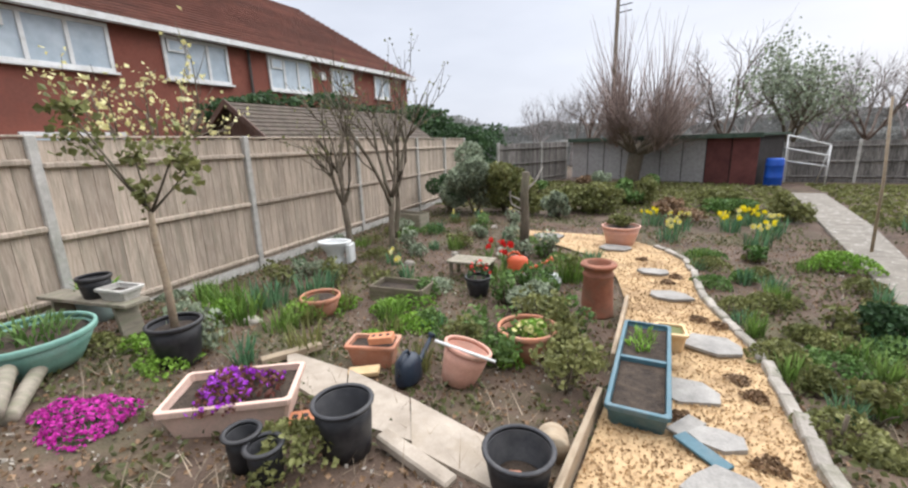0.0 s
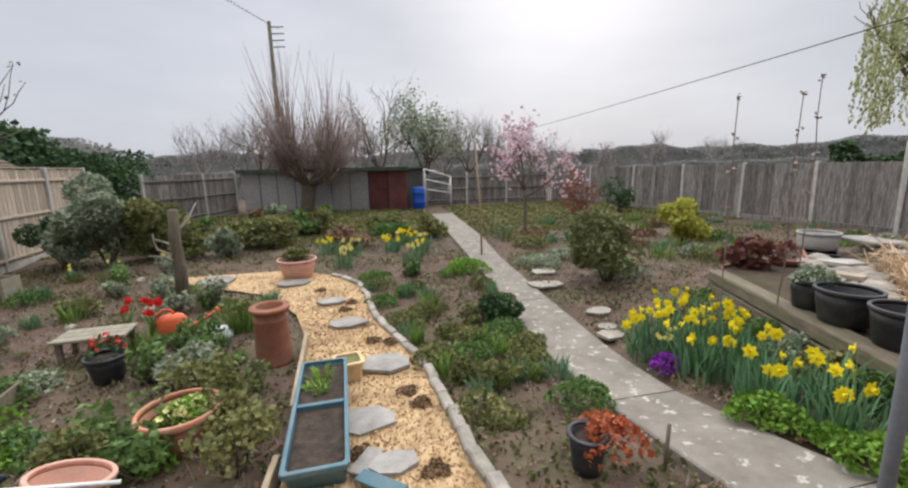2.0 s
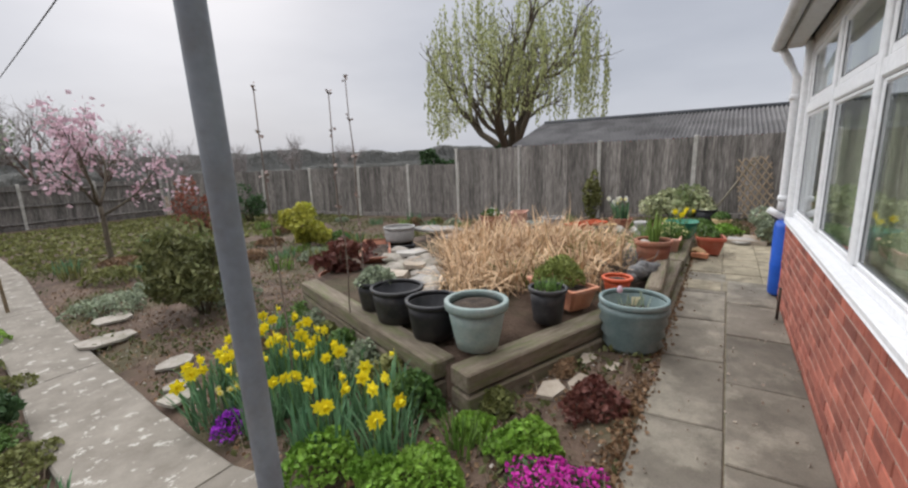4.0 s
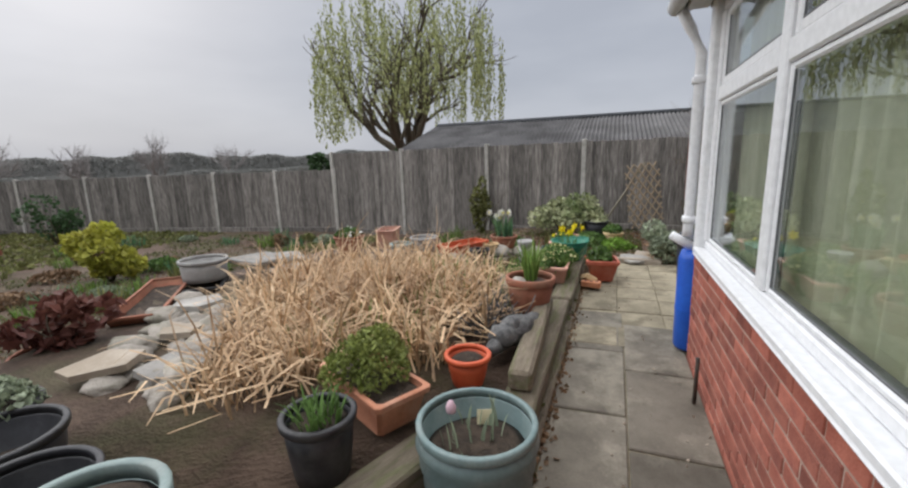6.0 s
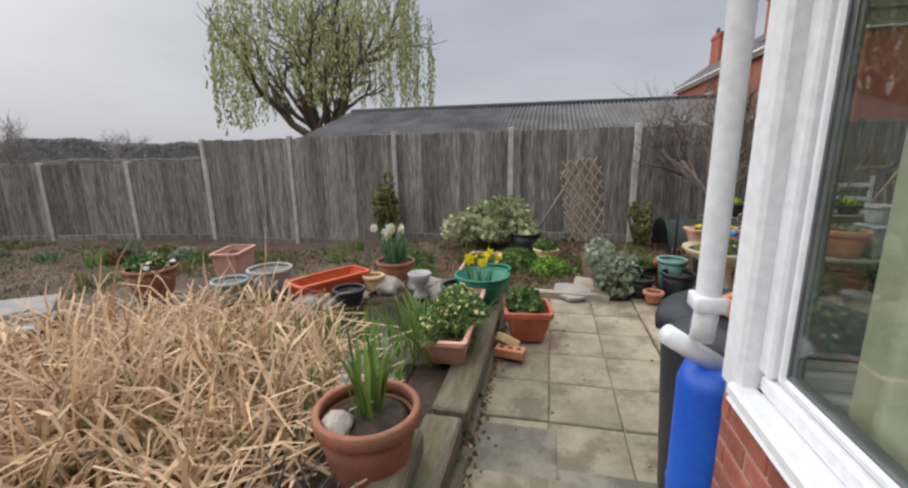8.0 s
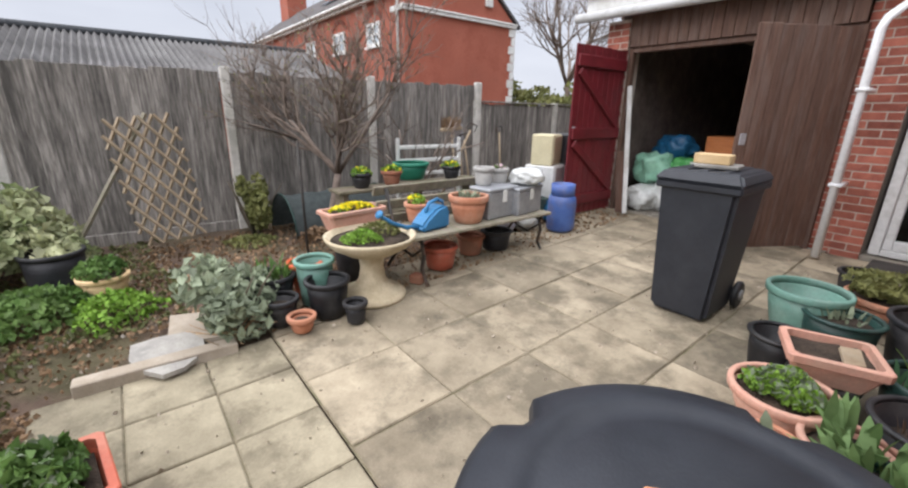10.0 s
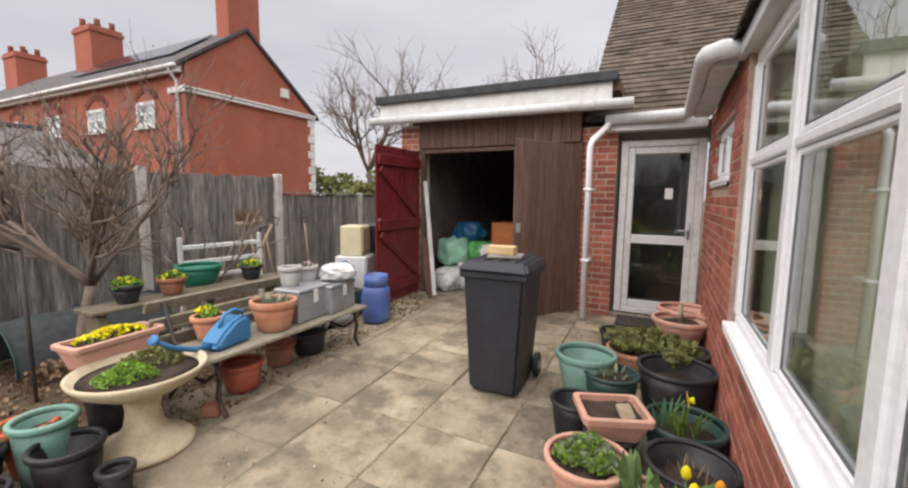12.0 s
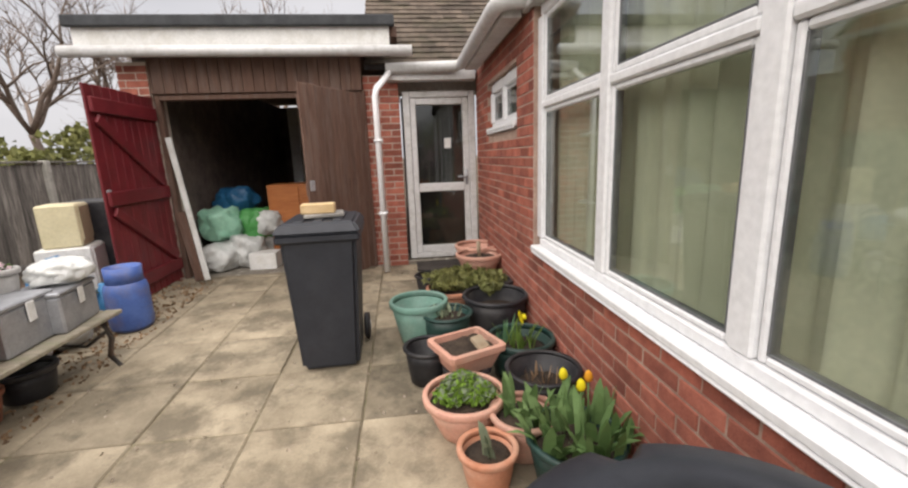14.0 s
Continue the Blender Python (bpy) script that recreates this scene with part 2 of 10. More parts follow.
M_NET = material("grey_green_net", (0.07, 0.085, 0.085), (0.12, 0.14, 0.14), 10, 0.8, 0.3, 90, transmit=0.3)
M_DKSTONE = material("dark_ornament_stone", (0.05, 0.05, 0.052), (0.15, 0.148, 0.145), 18, 0.6, 0.8, 70, stain=(0.22, 0.22, 0.21), stain_scale=9, stain_amount=0.5, bump_dist=0.02)
M_SOLAR = material("solar_glass", (0.012, 0.014, 0.022), (0.02, 0.024, 0.034), 2, 0.15, 0, 10, spec=0.6)
M_BRICKFAR = material("far_brick", (0.31, 0.092, 0.058), (0.42, 0.138, 0.09), 1.2, 0.9, 0.2, 14, stain=(0.20, 0.06, 0.04), stain_scale=0.6, stain_amount=0.4, vary=0.05)
M_MORTAR = material("mortar", (0.44, 0.37, 0.31), (0.58, 0.51, 0.44), 20, 0.95, 0.5, 120)
M_MORTARD = material("red_mortar", (0.36, 0.25, 0.20), (0.48, 0.36, 0.29), 20, 0.95, 0.5, 120, stain=(0.22, 0.12, 0.09), stain_scale=2, stain_amount=0.6)
M_GASKET = material("window_gasket", (0.10, 0.105, 0.11), (0.17, 0.175, 0.18), 8, 0.6, 0.1, 60)
M_UPVC = material("white_upvc", (0.785, 0.793, 0.805), (0.815, 0.823, 0.83), 2, 0.3, 0.02, 30, stain=(0.66, 0.65, 0.62), stain_scale=3, stain_amount=0.07, vary=0.02)
M_UPVCOLD = material("grey_upvc", (0.58, 0.585, 0.585), (0.69, 0.69, 0.68), 4, 0.45, 0.05, 30, stain=(0.3, 0.3, 0.28), stain_scale=4, stain_amount=0.4, vary=0.03)
M_FENCE = material("weathered_board", (0.105, 0.095, 0.087), (0.375, 0.345, 0.312), 5, 0.92, 0.6, 60, stain=(0.085, 0.08, 0.072), stain_scale=1.5, stain_amount=0.75, vary=0.32, stretch=(9, 9, 0.8))
M_FENCEW = material("warm_board", (0.36, 0.285, 0.22), (0.56, 0.465, 0.375), 5, 0.9, 0.4, 60, stain=(0.21, 0.19, 0.14), stain_scale=1.6, stain_amount=0.5, vary=0.16, stretch=(9, 9, 0.8))
M_POST = material("concrete_post", (0.44, 0.42, 0.385), (0.60, 0.575, 0.53), 9, 0.92, 0.5, 120, stain=(0.24, 0.25, 0.19), stain_scale=3, stain_amount=0.4)
M_SLEEPER = material("old_sleeper", (0.115, 0.092, 0.066), (0.235, 0.195, 0.143), 5, 0.92, 0.8, 40, stain=(0.12, 0.14, 0.05), stain_scale=2.2, stain_amount=0.6, stretch=(1, 6, 6), vary=0.1)
M_WOOD = material("bare_timber", (0.27, 0.20, 0.13), (0.45, 0.36, 0.25), 6, 0.85, 0.4, 50, stain=(0.2, 0.18, 0.14), stain_scale=3, stain_amount=0.4, stretch=(1, 5, 5))
M_BENCH = material("grey_bench_timber", (0.20, 0.175, 0.135), (0.36, 0.32, 0.25), 6, 0.9, 0.5, 50, stain=(0.1, 0.12, 0.05), stain_scale=3, stain_amount=0.45, stretch=(5, 1, 5))
M_BROWN = material("brown_painted_timber", (0.085, 0.045, 0.032), (0.15, 0.085, 0.06), 6, 0.75, 0.4, 50, stain=(0.17, 0.125, 0.105), stain_scale=2.6, stain_amount=0.5, stretch=(6, 6, 0.7), vary=0.15)
M_RED = material("dark_red_paint", (0.125, 0.012, 0.018), (0.17, 0.02, 0.025), 5, 0.45, 0.15, 40, stain=(0.08, 0.012, 0.014), stain_scale=3, stain_amount=0.5, vary=0.06)
M_ROOFT = material("roof_tile", (0.055, 0.042, 0.032), (0.125, 0.096, 0.074), 5, 0.92, 0.6, 70, stain=(0.075, 0.068, 0.042), stain_scale=3, stain_amount=0.5, vary=0.3, island=True)
M_ROOFRED = material("red_roof", (0.15, 0.062, 0.045), (0.24, 0.10, 0.07), 1.5, 0.9, 0.4, 10, stain=(0.09, 0.06, 0.05), stain_scale=0.5, stain_amount=0.5, vary=0.2, island=True)
M_ROOFDK = material("slate_roof", (0.055, 0.05, 0.05), (0.10, 0.09, 0.088), 2, 0.8, 0.4, 12, vary=0.15)
M_CORR = material("corrugated_cement", (0.13, 0.125, 0.125), (0.21, 0.205, 0.20), 1.2, 0.92, 0.3, 18, stain=(0.075, 0.07, 0.068), stain_scale=0.7, stain_amount=0.6)
M_FELT = material("roof_felt", (0.035, 0.038, 0.042), (0.075, 0.08, 0.085), 5, 0.85, 0.4, 60)
M_FELTG = material("green_felt", (0.03, 0.05, 0.035), (0.07, 0.10, 0.07), 3, 0.9, 0.4, 30)
# near-black for dark parts, and for shade painted into the hall and brick holes
M_DARK = material("dark_parts_and_shade", (0.03, 0.026, 0.024), (0.06, 0.052, 0.046), 4, 0.95, 0.2, 30)
M_TERRA = material("terracotta", (0.42, 0.165, 0.09), (0.56, 0.26, 0.16), 7, 0.85, 0.25, 80, stain=(0.55, 0.42, 0.33), stain_scale=4, stain_amount=0.3)
M_TERRAD = material("dark_terracotta", (0.26, 0.095, 0.055), (0.37, 0.155, 0.095), 7, 0.8, 0.25, 80, stain=(0.18, 0.12, 0.08), stain_scale=4, stain_amount=0.5)
M_TERRAP = material("pink_plastic_terracotta", (0.55, 0.28, 0.21), (0.64, 0.36, 0.27), 6, 0.6, 0.1, 60, stain=(0.46, 0.34, 0.26), stain_scale=4, stain_amount=0.4)
M_ORANGE = material("orange_plastic", (0.55, 0.085, 0.03), (0.64, 0.13, 0.05), 6, 0.5, 0.08, 60)
M_REDPL = material("brick_red_plastic", (0.36, 0.075, 0.04), (0.46, 0.12, 0.07), 6, 0.5, 0.08, 60, stain=(0.4, 0.25, 0.18), stain_scale=5, stain_amount=0.3)
M_BLACKPL = material("black_plastic", (0.012, 0.012, 0.014), (0.026, 0.026, 0.03), 8, 0.5, 0.1, 70, stain=(0.07, 0.065, 0.06), stain_scale=4, stain_amount=0.35, vary=0.3)
M_BINPL = material("charcoal_bin_plastic", (0.016, 0.018, 0.024), (0.026, 0.029, 0.037), 6, 0.5, 0.12, 150, stain=(0.05, 0.05, 0.055), stain_scale=5, stain_amount=0.12, vary=0.05)
M_TEAL = material("pale_teal_plastic", (0.13, 0.27, 0.22), (0.19, 0.35, 0.29), 6, 0.5, 0.1, 60, stain=(0.3, 0.36, 0.32), stain_scale=4, stain_amount=0.3)
M_GREENPL = material("green_plastic", (0.016, 0.16, 0.10), (0.03, 0.22, 0.14), 6, 0.4, 0.1, 60)
M_DGREEN = material("dark_green_plastic", (0.012, 0.04, 0.035), (0.025, 0.065, 0.055), 6, 0.45, 0.1, 60, stain=(0.1, 0.11, 0.1), stain_scale=4, stain_amount=0.3)
M_NAVY = material("navy_plastic", (0.012, 0.02, 0.035), (0.022, 0.034, 0.055), 6, 0.45, 0.1, 60, stain=(0.08, 0.09, 0.1), stain_scale=4, stain_amount=0.3)
M_GREYGRN = material("grey_green_plastic", (0.20, 0.26, 0.25), (0.27, 0.34, 0.32), 6, 0.55, 0.1, 60, stain=(0.36, 0.38, 0.35), stain_scale=5, stain_amount=0.4)
M_TROUGHB = material("slate_blue_plastic", (0.045, 0.12, 0.155), (0.075, 0.165, 0.20), 6, 0.5, 0.1, 60, stain=(0.2, 0.22, 0.22), stain_scale=5, stain_amount=0.3)
M_BLUE = material("blue_plastic", (0.012, 0.075, 0.42), (0.02, 0.11, 0.52), 5, 0.42, 0.06, 50)
M_WCAN = material("watering_can_blue", (0.03, 0.16, 0.33), (0.05, 0.21, 0.42), 5, 0.45, 0.06, 50)
M_GAS = material("gas_bottle_blue", (0.05, 0.10, 0.31), (0.08, 0.15, 0.40), 6, 0.45, 0.1, 60, stain=(0.16, 0.13, 0.14), stain_scale=5, stain_amount=0.4)
M_GREYPOT = material("grey_stone_pot", (0.30, 0.29, 0.28), (0.42, 0.41, 0.39), 8, 0.9, 0.4, 90)
M_STONE = material("cast_stone_cream", (0.50, 0.41, 0.27), (0.66, 0.57, 0.41), 6, 0.88, 0.4, 90, stain=(0.36, 0.29, 0.19), stain_scale=4, stain_amount=0.5)
M_PINKPALE = material("pale_pink_plastic", (0.55, 0.37, 0.30), (0.64, 0.46, 0.38), 6, 0.65, 0.15, 60, stain=(0.42, 0.34, 0.27), stain_scale=4, stain_amount=0.45)
M_RIBPOT = material("dark_sage_plastic", (0.12, 0.175, 0.175), (0.18, 0.24, 0.235), 6, 0.5, 0.1, 60, stain=(0.3, 0.33, 0.31), stain_scale=5, stain_amount=0.35)
M_ROCK = material("rock", (0.24, 0.215, 0.18), (0.42, 0.38, 0.33), 6, 0.9, 0.7, 60, stain=(0.16, 0.16, 0.10), stain_scale=4, stain_amount=0.5, vary=0.2, bump_dist=0.02)
M_FLAG = material("grey_flagstone", (0.20, 0.19, 0.175), (0.34, 0.32, 0.29), 5, 0.85, 0.5, 80, stain=(0.42, 0.4, 0.36), stain_scale=4, stain_amount=0.4, vary=0.2)
M_PALEFLAG = material("pale_concrete_slab", (0.28, 0.235, 0.185), (0.43, 0.37, 0.30), 4, 0.9, 0.4, 90, stain=(0.27, 0.22, 0.16), stain_scale=2.5, stain_amount=0.6, vary=0.1)
M_BUFF = material("buff_brick", (0.55, 0.38, 0.19), (0.68, 0.50, 0.29), 9, 0.9, 0.5, 110)
M_ORBRICK = material("orange_brick", (0.52, 0.20, 0.095), (0.64, 0.29, 0.16), 9, 0.9, 0.5, 110)
M_CERAMIC = material("white_ceramic", (0.66, 0.67, 0.66), (0.75, 0.76, 0.75), 4, 0.2, 0.02, 30, stain=(0.4, 0.4, 0.34), stain_scale=4, stain_amount=0.3)
M_STEEL = material("galvanised_steel", (0.30, 0.31, 0.33), (0.42, 0.43, 0.45), 8, 0.5, 0.1, 60, metal=0.6)
M_POLE = material("grey_pole_paint", (0.17, 0.19, 0.22), (0.22, 0.245, 0.275), 8, 0.6, 0.1, 60, stain=(0.14, 0.12, 0.10), stain_scale=6, stain_amount=0.3)
M_IRON = material("black_iron", (0.02, 0.018, 0.017), (0.05, 0.045, 0.04), 9, 0.6, 0.3, 60, stain=(0.13, 0.065, 0.03), stain_scale=6, stain_amount=0.4)
M_WHITE = material("white_paint", (0.66, 0.66, 0.64), (0.78, 0.78, 0.76), 5, 0.5, 0.1, 50, stain=(0.5, 0.48, 0.42), stain_scale=4, stain_amount=0.4)
M_CREAM = material("cream_enamel", (0.60, 0.53, 0.33), (0.70, 0.63, 0.42), 5, 0.5, 0.1, 50)
M_CURT = material("pale_green_curtain", (0.66, 0.665, 0.52), (0.78, 0.785, 0.63), 3, 0.9, 0.1, 70, transmit=0.35)
M_MINTBAG = material("mint_bag_film", (0.22, 0.46, 0.33), (0.33, 0.58, 0.44), 6, 0.35, 0.7, 20, bump_dist=0.03)
M_CLEARBAG = material("clear_grey_bag_film", (0.42, 0.43, 0.42), (0.62, 0.63, 0.61), 6, 0.3, 0.8, 18, bump_dist=0.03)
M_LILACBAG = material("lilac_bag_film", (0.38, 0.38, 0.46), (0.55, 0.55, 0.62), 6, 0.3, 0.8, 18, bump_dist=0.03)
M_GREENBAG = material("bright_green_bag", (0.05, 0.24, 0.06), (0.09, 0.36, 0.10), 6, 0.4, 0.7, 20, bump_dist=0.03)
M_BLUEBAG = material("deep_blue_bag", (0.01, 0.07, 0.16), (0.02, 0.12, 0.24), 6, 0.35, 0.7, 20, bump_dist=0.03)
M_VENEER = material("orange_veneer", (0.30, 0.095, 0.025), (0.42, 0.15, 0.045), 4, 0.4, 0.05, 50, stretch=(1, 1, 6))
M_BARK = material("bark", (0.09, 0.07, 0.05), (0.19, 0.155, 0.115), 8, 0.95, 0.7, 50, stain=(0.13, 0.14, 0.085), stain_scale=3, stain_amount=0.4, stretch=(3, 3, 0.7), bump_dist=0.02)
M_TWIG = material("grey_twig", (0.15, 0.115, 0.095), (0.25, 0.20, 0.165), 5, 0.95, 0, 30, island=True, vary=0.25)
M_TWIGR = material("red_brown_twig", (0.25, 0.185, 0.16), (0.38, 0.30, 0.265), 5, 0.95, 0, 30, island=True, vary=0.25)
M_LEAF = leaf("mid_green_leaf", (0.0653, 0.138, 0.0319), (0.16, 0.246, 0.0725))
M_LEAFB = leaf("bright_green_leaf", (0.125, 0.25, 0.03), (0.235, 0.38, 0.06))
M_LEAFD = leaf("dark_green_leaf", (0.035, 0.075, 0.03), (0.085, 0.145, 0.06))
M_LEAFG = leaf("grey_green_leaf", (0.189, 0.232, 0.152), (0.348, 0.392, 0.275))
M_LEAFO = leaf("olive_leaf", (0.123, 0.138, 0.0435), (0.232, 0.232, 0.087))
M_LEAFY = leaf("yellow_variegated_leaf", (0.30, 0.32, 0.04), (0.50, 0.47, 0.10))
M_LEAFC = leaf("cream_variegated_leaf", (0.145, 0.203, 0.0725), (0.551, 0.551, 0.348))
M_BLADE = leaf("blue_green_blade", (0.0725, 0.167, 0.087), (0.145, 0.261, 0.131))
M_GRASS = leaf("grass_blade", (0.087, 0.174, 0.029), (0.203, 0.29, 0.0725))
M_REED = leaf("dead_reed", (0.34, 0.205, 0.11), (0.74, 0.55, 0.345), vary=0.35, transmit=0.15)
M_DRY = leaf("dry_leaf", (0.14, 0.08, 0.04), (0.30, 0.20, 0.12), transmit=0.1)
M_DEADSTEM = leaf("dead_stem", (0.16, 0.115, 0.075), (0.36, 0.29, 0.21), transmit=0.05)
M_WILLOW = leaf("willow_leaf", (0.3, 0.33, 0.13), (0.44, 0.46, 0.22))
M_PURPLE = leaf("purple_petal", (0.26, 0.02, 0.42), (0.42, 0.07, 0.60), vary=0.3)
M_MAGENTA = leaf("magenta_petal", (0.45, 0.015, 0.28), (0.62, 0.06, 0.42), vary=0.3)
M_YELLOW = leaf("yellow_petal", (0.84, 0.69, 0.012), (0.90, 0.80, 0.04), vary=0.15)
M_PRIM = leaf("pale_yellow_petal", (0.72, 0.66, 0.25), (0.82, 0.78, 0.45), vary=0.15)
M_ORPETAL = leaf("orange_petal", (0.80, 0.33, 0.02), (0.88, 0.50, 0.05), vary=0.15)
M_WHITEP = leaf("white_petal", (0.72, 0.72, 0.66), (0.82, 0.82, 0.78), vary=0.1)
M_PINKP = leaf("pink_petal", (0.62, 0.40, 0.47), (0.76, 0.60, 0.65), vary=0.2)
M_REDP = leaf("red_petal", (0.60, 0.02, 0.02), (0.72, 0.05, 0.04), vary=0.2)
M_REDLEAF = leaf("red_young_leaf", (0.33, 0.06, 0.025), (0.46, 0.14, 0.06), vary=0.3)
M_RUST = leaf("dull_red_leaf", (0.22, 0.075, 0.05), (0.31, 0.13, 0.09), vary=0.3)
M_HEATH = leaf("red_brown_leaf", (0.10, 0.035, 0.03), (0.18, 0.075, 0.055), vary=0.3)
M_WEED = leaf("dull_weed", (0.075, 0.085, 0.03), (0.16, 0.17, 0.07))
M_BROOM = leaf("broom_leaf", (0.11, 0.125, 0.045), (0.21, 0.215, 0.09))
M_FEATH = leaf("feathery_leaf", (0.17, 0.21, 0.05), (0.32, 0.34, 0.11))
M_CABLE = material("cable", (0.03, 0.03, 0.03), (0.05, 0.05, 0.05), 8, 0.7, 0, 30)


def glass(name, tint, rough=0.0, base=0.06):
    """A pane that reflects and lets light through."""
    m = bpy.data.materials.new(name)
    m.use_nodes = True
    N, L = m.node_tree.nodes, m.node_tree.links
    N.clear()
    o = N.new("ShaderNodeOutputMaterial")
    gl = N.new("ShaderNodeBsdfGlossy")
    gl.inputs["Roughness"].default_value = rough
    gl.inputs["Color"].default_value = (0.9, 0.92, 0.94, 1)
    tr = N.new("ShaderNodeBsdfTransparent")
    tr.inputs["Color"].default_value = (*tint, 1)
    lw = N.new("ShaderNodeLayerWeight")
    lw.inputs[0].default_value = 0.5
    pw = N.new("ShaderNodeMath")
    pw.operation = "POWER"
    pw.inputs[1].default_value = 3.5
    L.new(lw.outputs["Facing"], pw.inputs[0])
    fr = N.new("ShaderNodeMapRange")
    fr.inputs[3].default_value, fr.inputs[4].default_value = base, 0.9
    L.new(pw.outputs[0], fr.inputs[0])
    mx = N.new("ShaderNodeMixShader")
    L.new(fr.outputs[0], mx.inputs[0])
    L.new(tr.outputs[0], mx.inputs[1])
    L.new(gl.outputs[0], mx.inputs[2])
    L.new(mx.outputs[0], o.inputs[0])
    return m


M_GLASS = glass("window_glass", (0.88, 0.91, 0.88))
M_WATER = material("pond_water", (0.018, 0.022, 0.012), (0.045, 0.048, 0.026), 3, 0.06, 0.03, 9, spec=0.5)


# ---- ground ----
rng = np.random.default_rng(7)


def in_patio(x, y):
    if 6.8 < x < 10.45 and -5.2 < y <= 0.9:
        return True
    return 2.2 < x < 9.8 and 0.0 <= y < 0.88


PATH_L = [(0.9, 2.1), (2.04, 2.03), (3.07, 2.02), (4.86, 2.11), (6.03, 2.28), (9.0, 2.52), (12.0, 2.75), (18.0, 3.2)]
PATH_R = [(0.9, 3.0), (2.13, 2.76), (3.03, 2.68), (4.97, 2.86), (5.94, 2.92), (9.0, 3.2), (12.0, 3.62), (18.0, 4.1)]


def edge_at(edge, y):
    return float(np.interp(y, [p[0] for p in edge], [p[1] for p in edge]))


def build_ground():
    xs = np.concatenate([[-900, -400, -160, -70, -35, -22, -16], np.arange(-13, 17, 0.2), [18, 22, 30, 60, 150, 400, 900]])
    ys = np.concatenate([[-700, -300, -120, -50, -25, -14, -9], np.arange(-6.5, 18, 0.2), [20, 24, 30, 45, 80, 180, 450, 900]])
    v = []
    for y in ys:
        for x in xs:
            z = gz(x, y)
            if -13 < x < 16.9 and -6 < y < 17.9:
                n = noise.noise((x * 1.7, y * 1.7, 0.3)) * 0.025 + noise.noise((x * 5, y * 5, 1.3)) * 0.014
                z += n
                if in_patio(x, y) or edge_at(PATH_L, y) - 0.1 < x < edge_at(PATH_R, y) + 0.1:
                    z = gz(x, y) - 0.06
            v.append((x, y, z))
    w = len(xs)
    f = [(j * w + i, j * w + i + 1, (j + 1) * w + i + 1, (j + 1) * w + i) for j in range(len(ys) - 1) for i in range(w - 1)]
    me = Mesh(True)
    me.raw(v, f)
    return structure("ground", me, M_SOIL, "dark garden soil with moss and low weeds", "ground")


build_ground()

# ---- brickwork ----
BL, BH, JT = 0.225, 0.075, 0.010


def brick_mesh(length, axis, depth=0.05):
    b = Mesh()
    if axis == "x":
        b.cbox(-length / 2, length / 2, -depth, 0.006, 0, BH - JT, 0.004)
    else:
        b.cbox(-depth, 0.006, -length / 2, length / 2, 0, BH - JT, 0.004)
    return b


def brick_field(a0, a1, z0, z1, holes=()):
    """Centres and lengths of stretcher bond in a rectangle, clear of the holes."""
    out = []
    n = int((z1 - z0) / BH)
    for k in range(n):
        z = z0 + k * BH
        a = a0 - (BL / 2 if k % 2 else 0)
        while a < a1:
            s, e = max(a, a0), min(a + BL - JT, a1)
            for h0, h1, hz0, hz1 in holes:
                if z + BH > hz0 and z < hz1:
                    if s >= h0 and e <= h1:
                        e = s
                    elif s < h0 < e:
                        e = h0
                    elif s < h1 < e:
                        s = h1
            if e - s > 0.03:
                out.append(((s + e) / 2, e - s, z))
            a += BL
    return out


# window wing: wall along the garden (y = 0) and the wall by the patio (x = 6.8)
CX = 6.8
w1 = Mesh()
w1.box(1.5, CX + 0.0015, -0.26, 0.0015, -0.5, 0.835)
wall_n = structure("wall_north", w1, M_MORTARD, "low red brick wall under the garden windows", "wall")
w2 = Mesh()
w2.box(CX - 0.26, CX + 0.0015, -2.85, -0.262, -0.3, 0.835)
w2.box(CX - 0.26, CX + 0.0015, -3.28, -2.852, -0.3, 2.52)
w2.box(CX - 0.26, CX + 0.0015, -4.42, -3.282, -0.3, 1.72)
w2.box(CX - 0.26, CX + 0.0015, -4.42, -3.282, 2.22, 2.52)
w2.box(CX - 0.26, CX + 0.0015, -5.12, -4.422, -0.3, 2.52)
wall_e = structure("wall_east", w2, M_MORTARD, "red brick house wall beside the patio", "wall")
w3 = Mesh()
w3.box(7.72, 8.12, -5.35, -5.0585, 0.0, 2.45)
wall_d = structure("wall_south", w3, M_MORTAR, "red brick pier beside the glazed back door", "wall")
w4 = Mesh()
w4.box(10.33, 10.62, -5.25, -4.9485, -0.1, 2.6)
wall_g = structure("wall_garage", w4, M_MORTAR, "brick pier of the garage front", "wall")
w5 = Mesh()
w5.box(CX - 0.2, CX - 0.262, -5.6, -5.12, 0, 2.5)
w5.box(6.5, 7.72, -5.62, -5.38, 2.29, 2.52)
structure("wall_lintel", w5, M_MORTAR, "brick over the glazed back door", "wall")

near = brick_field(3.6, CX - 0.004, -0.02, 0.81)
mesh_cache = {}


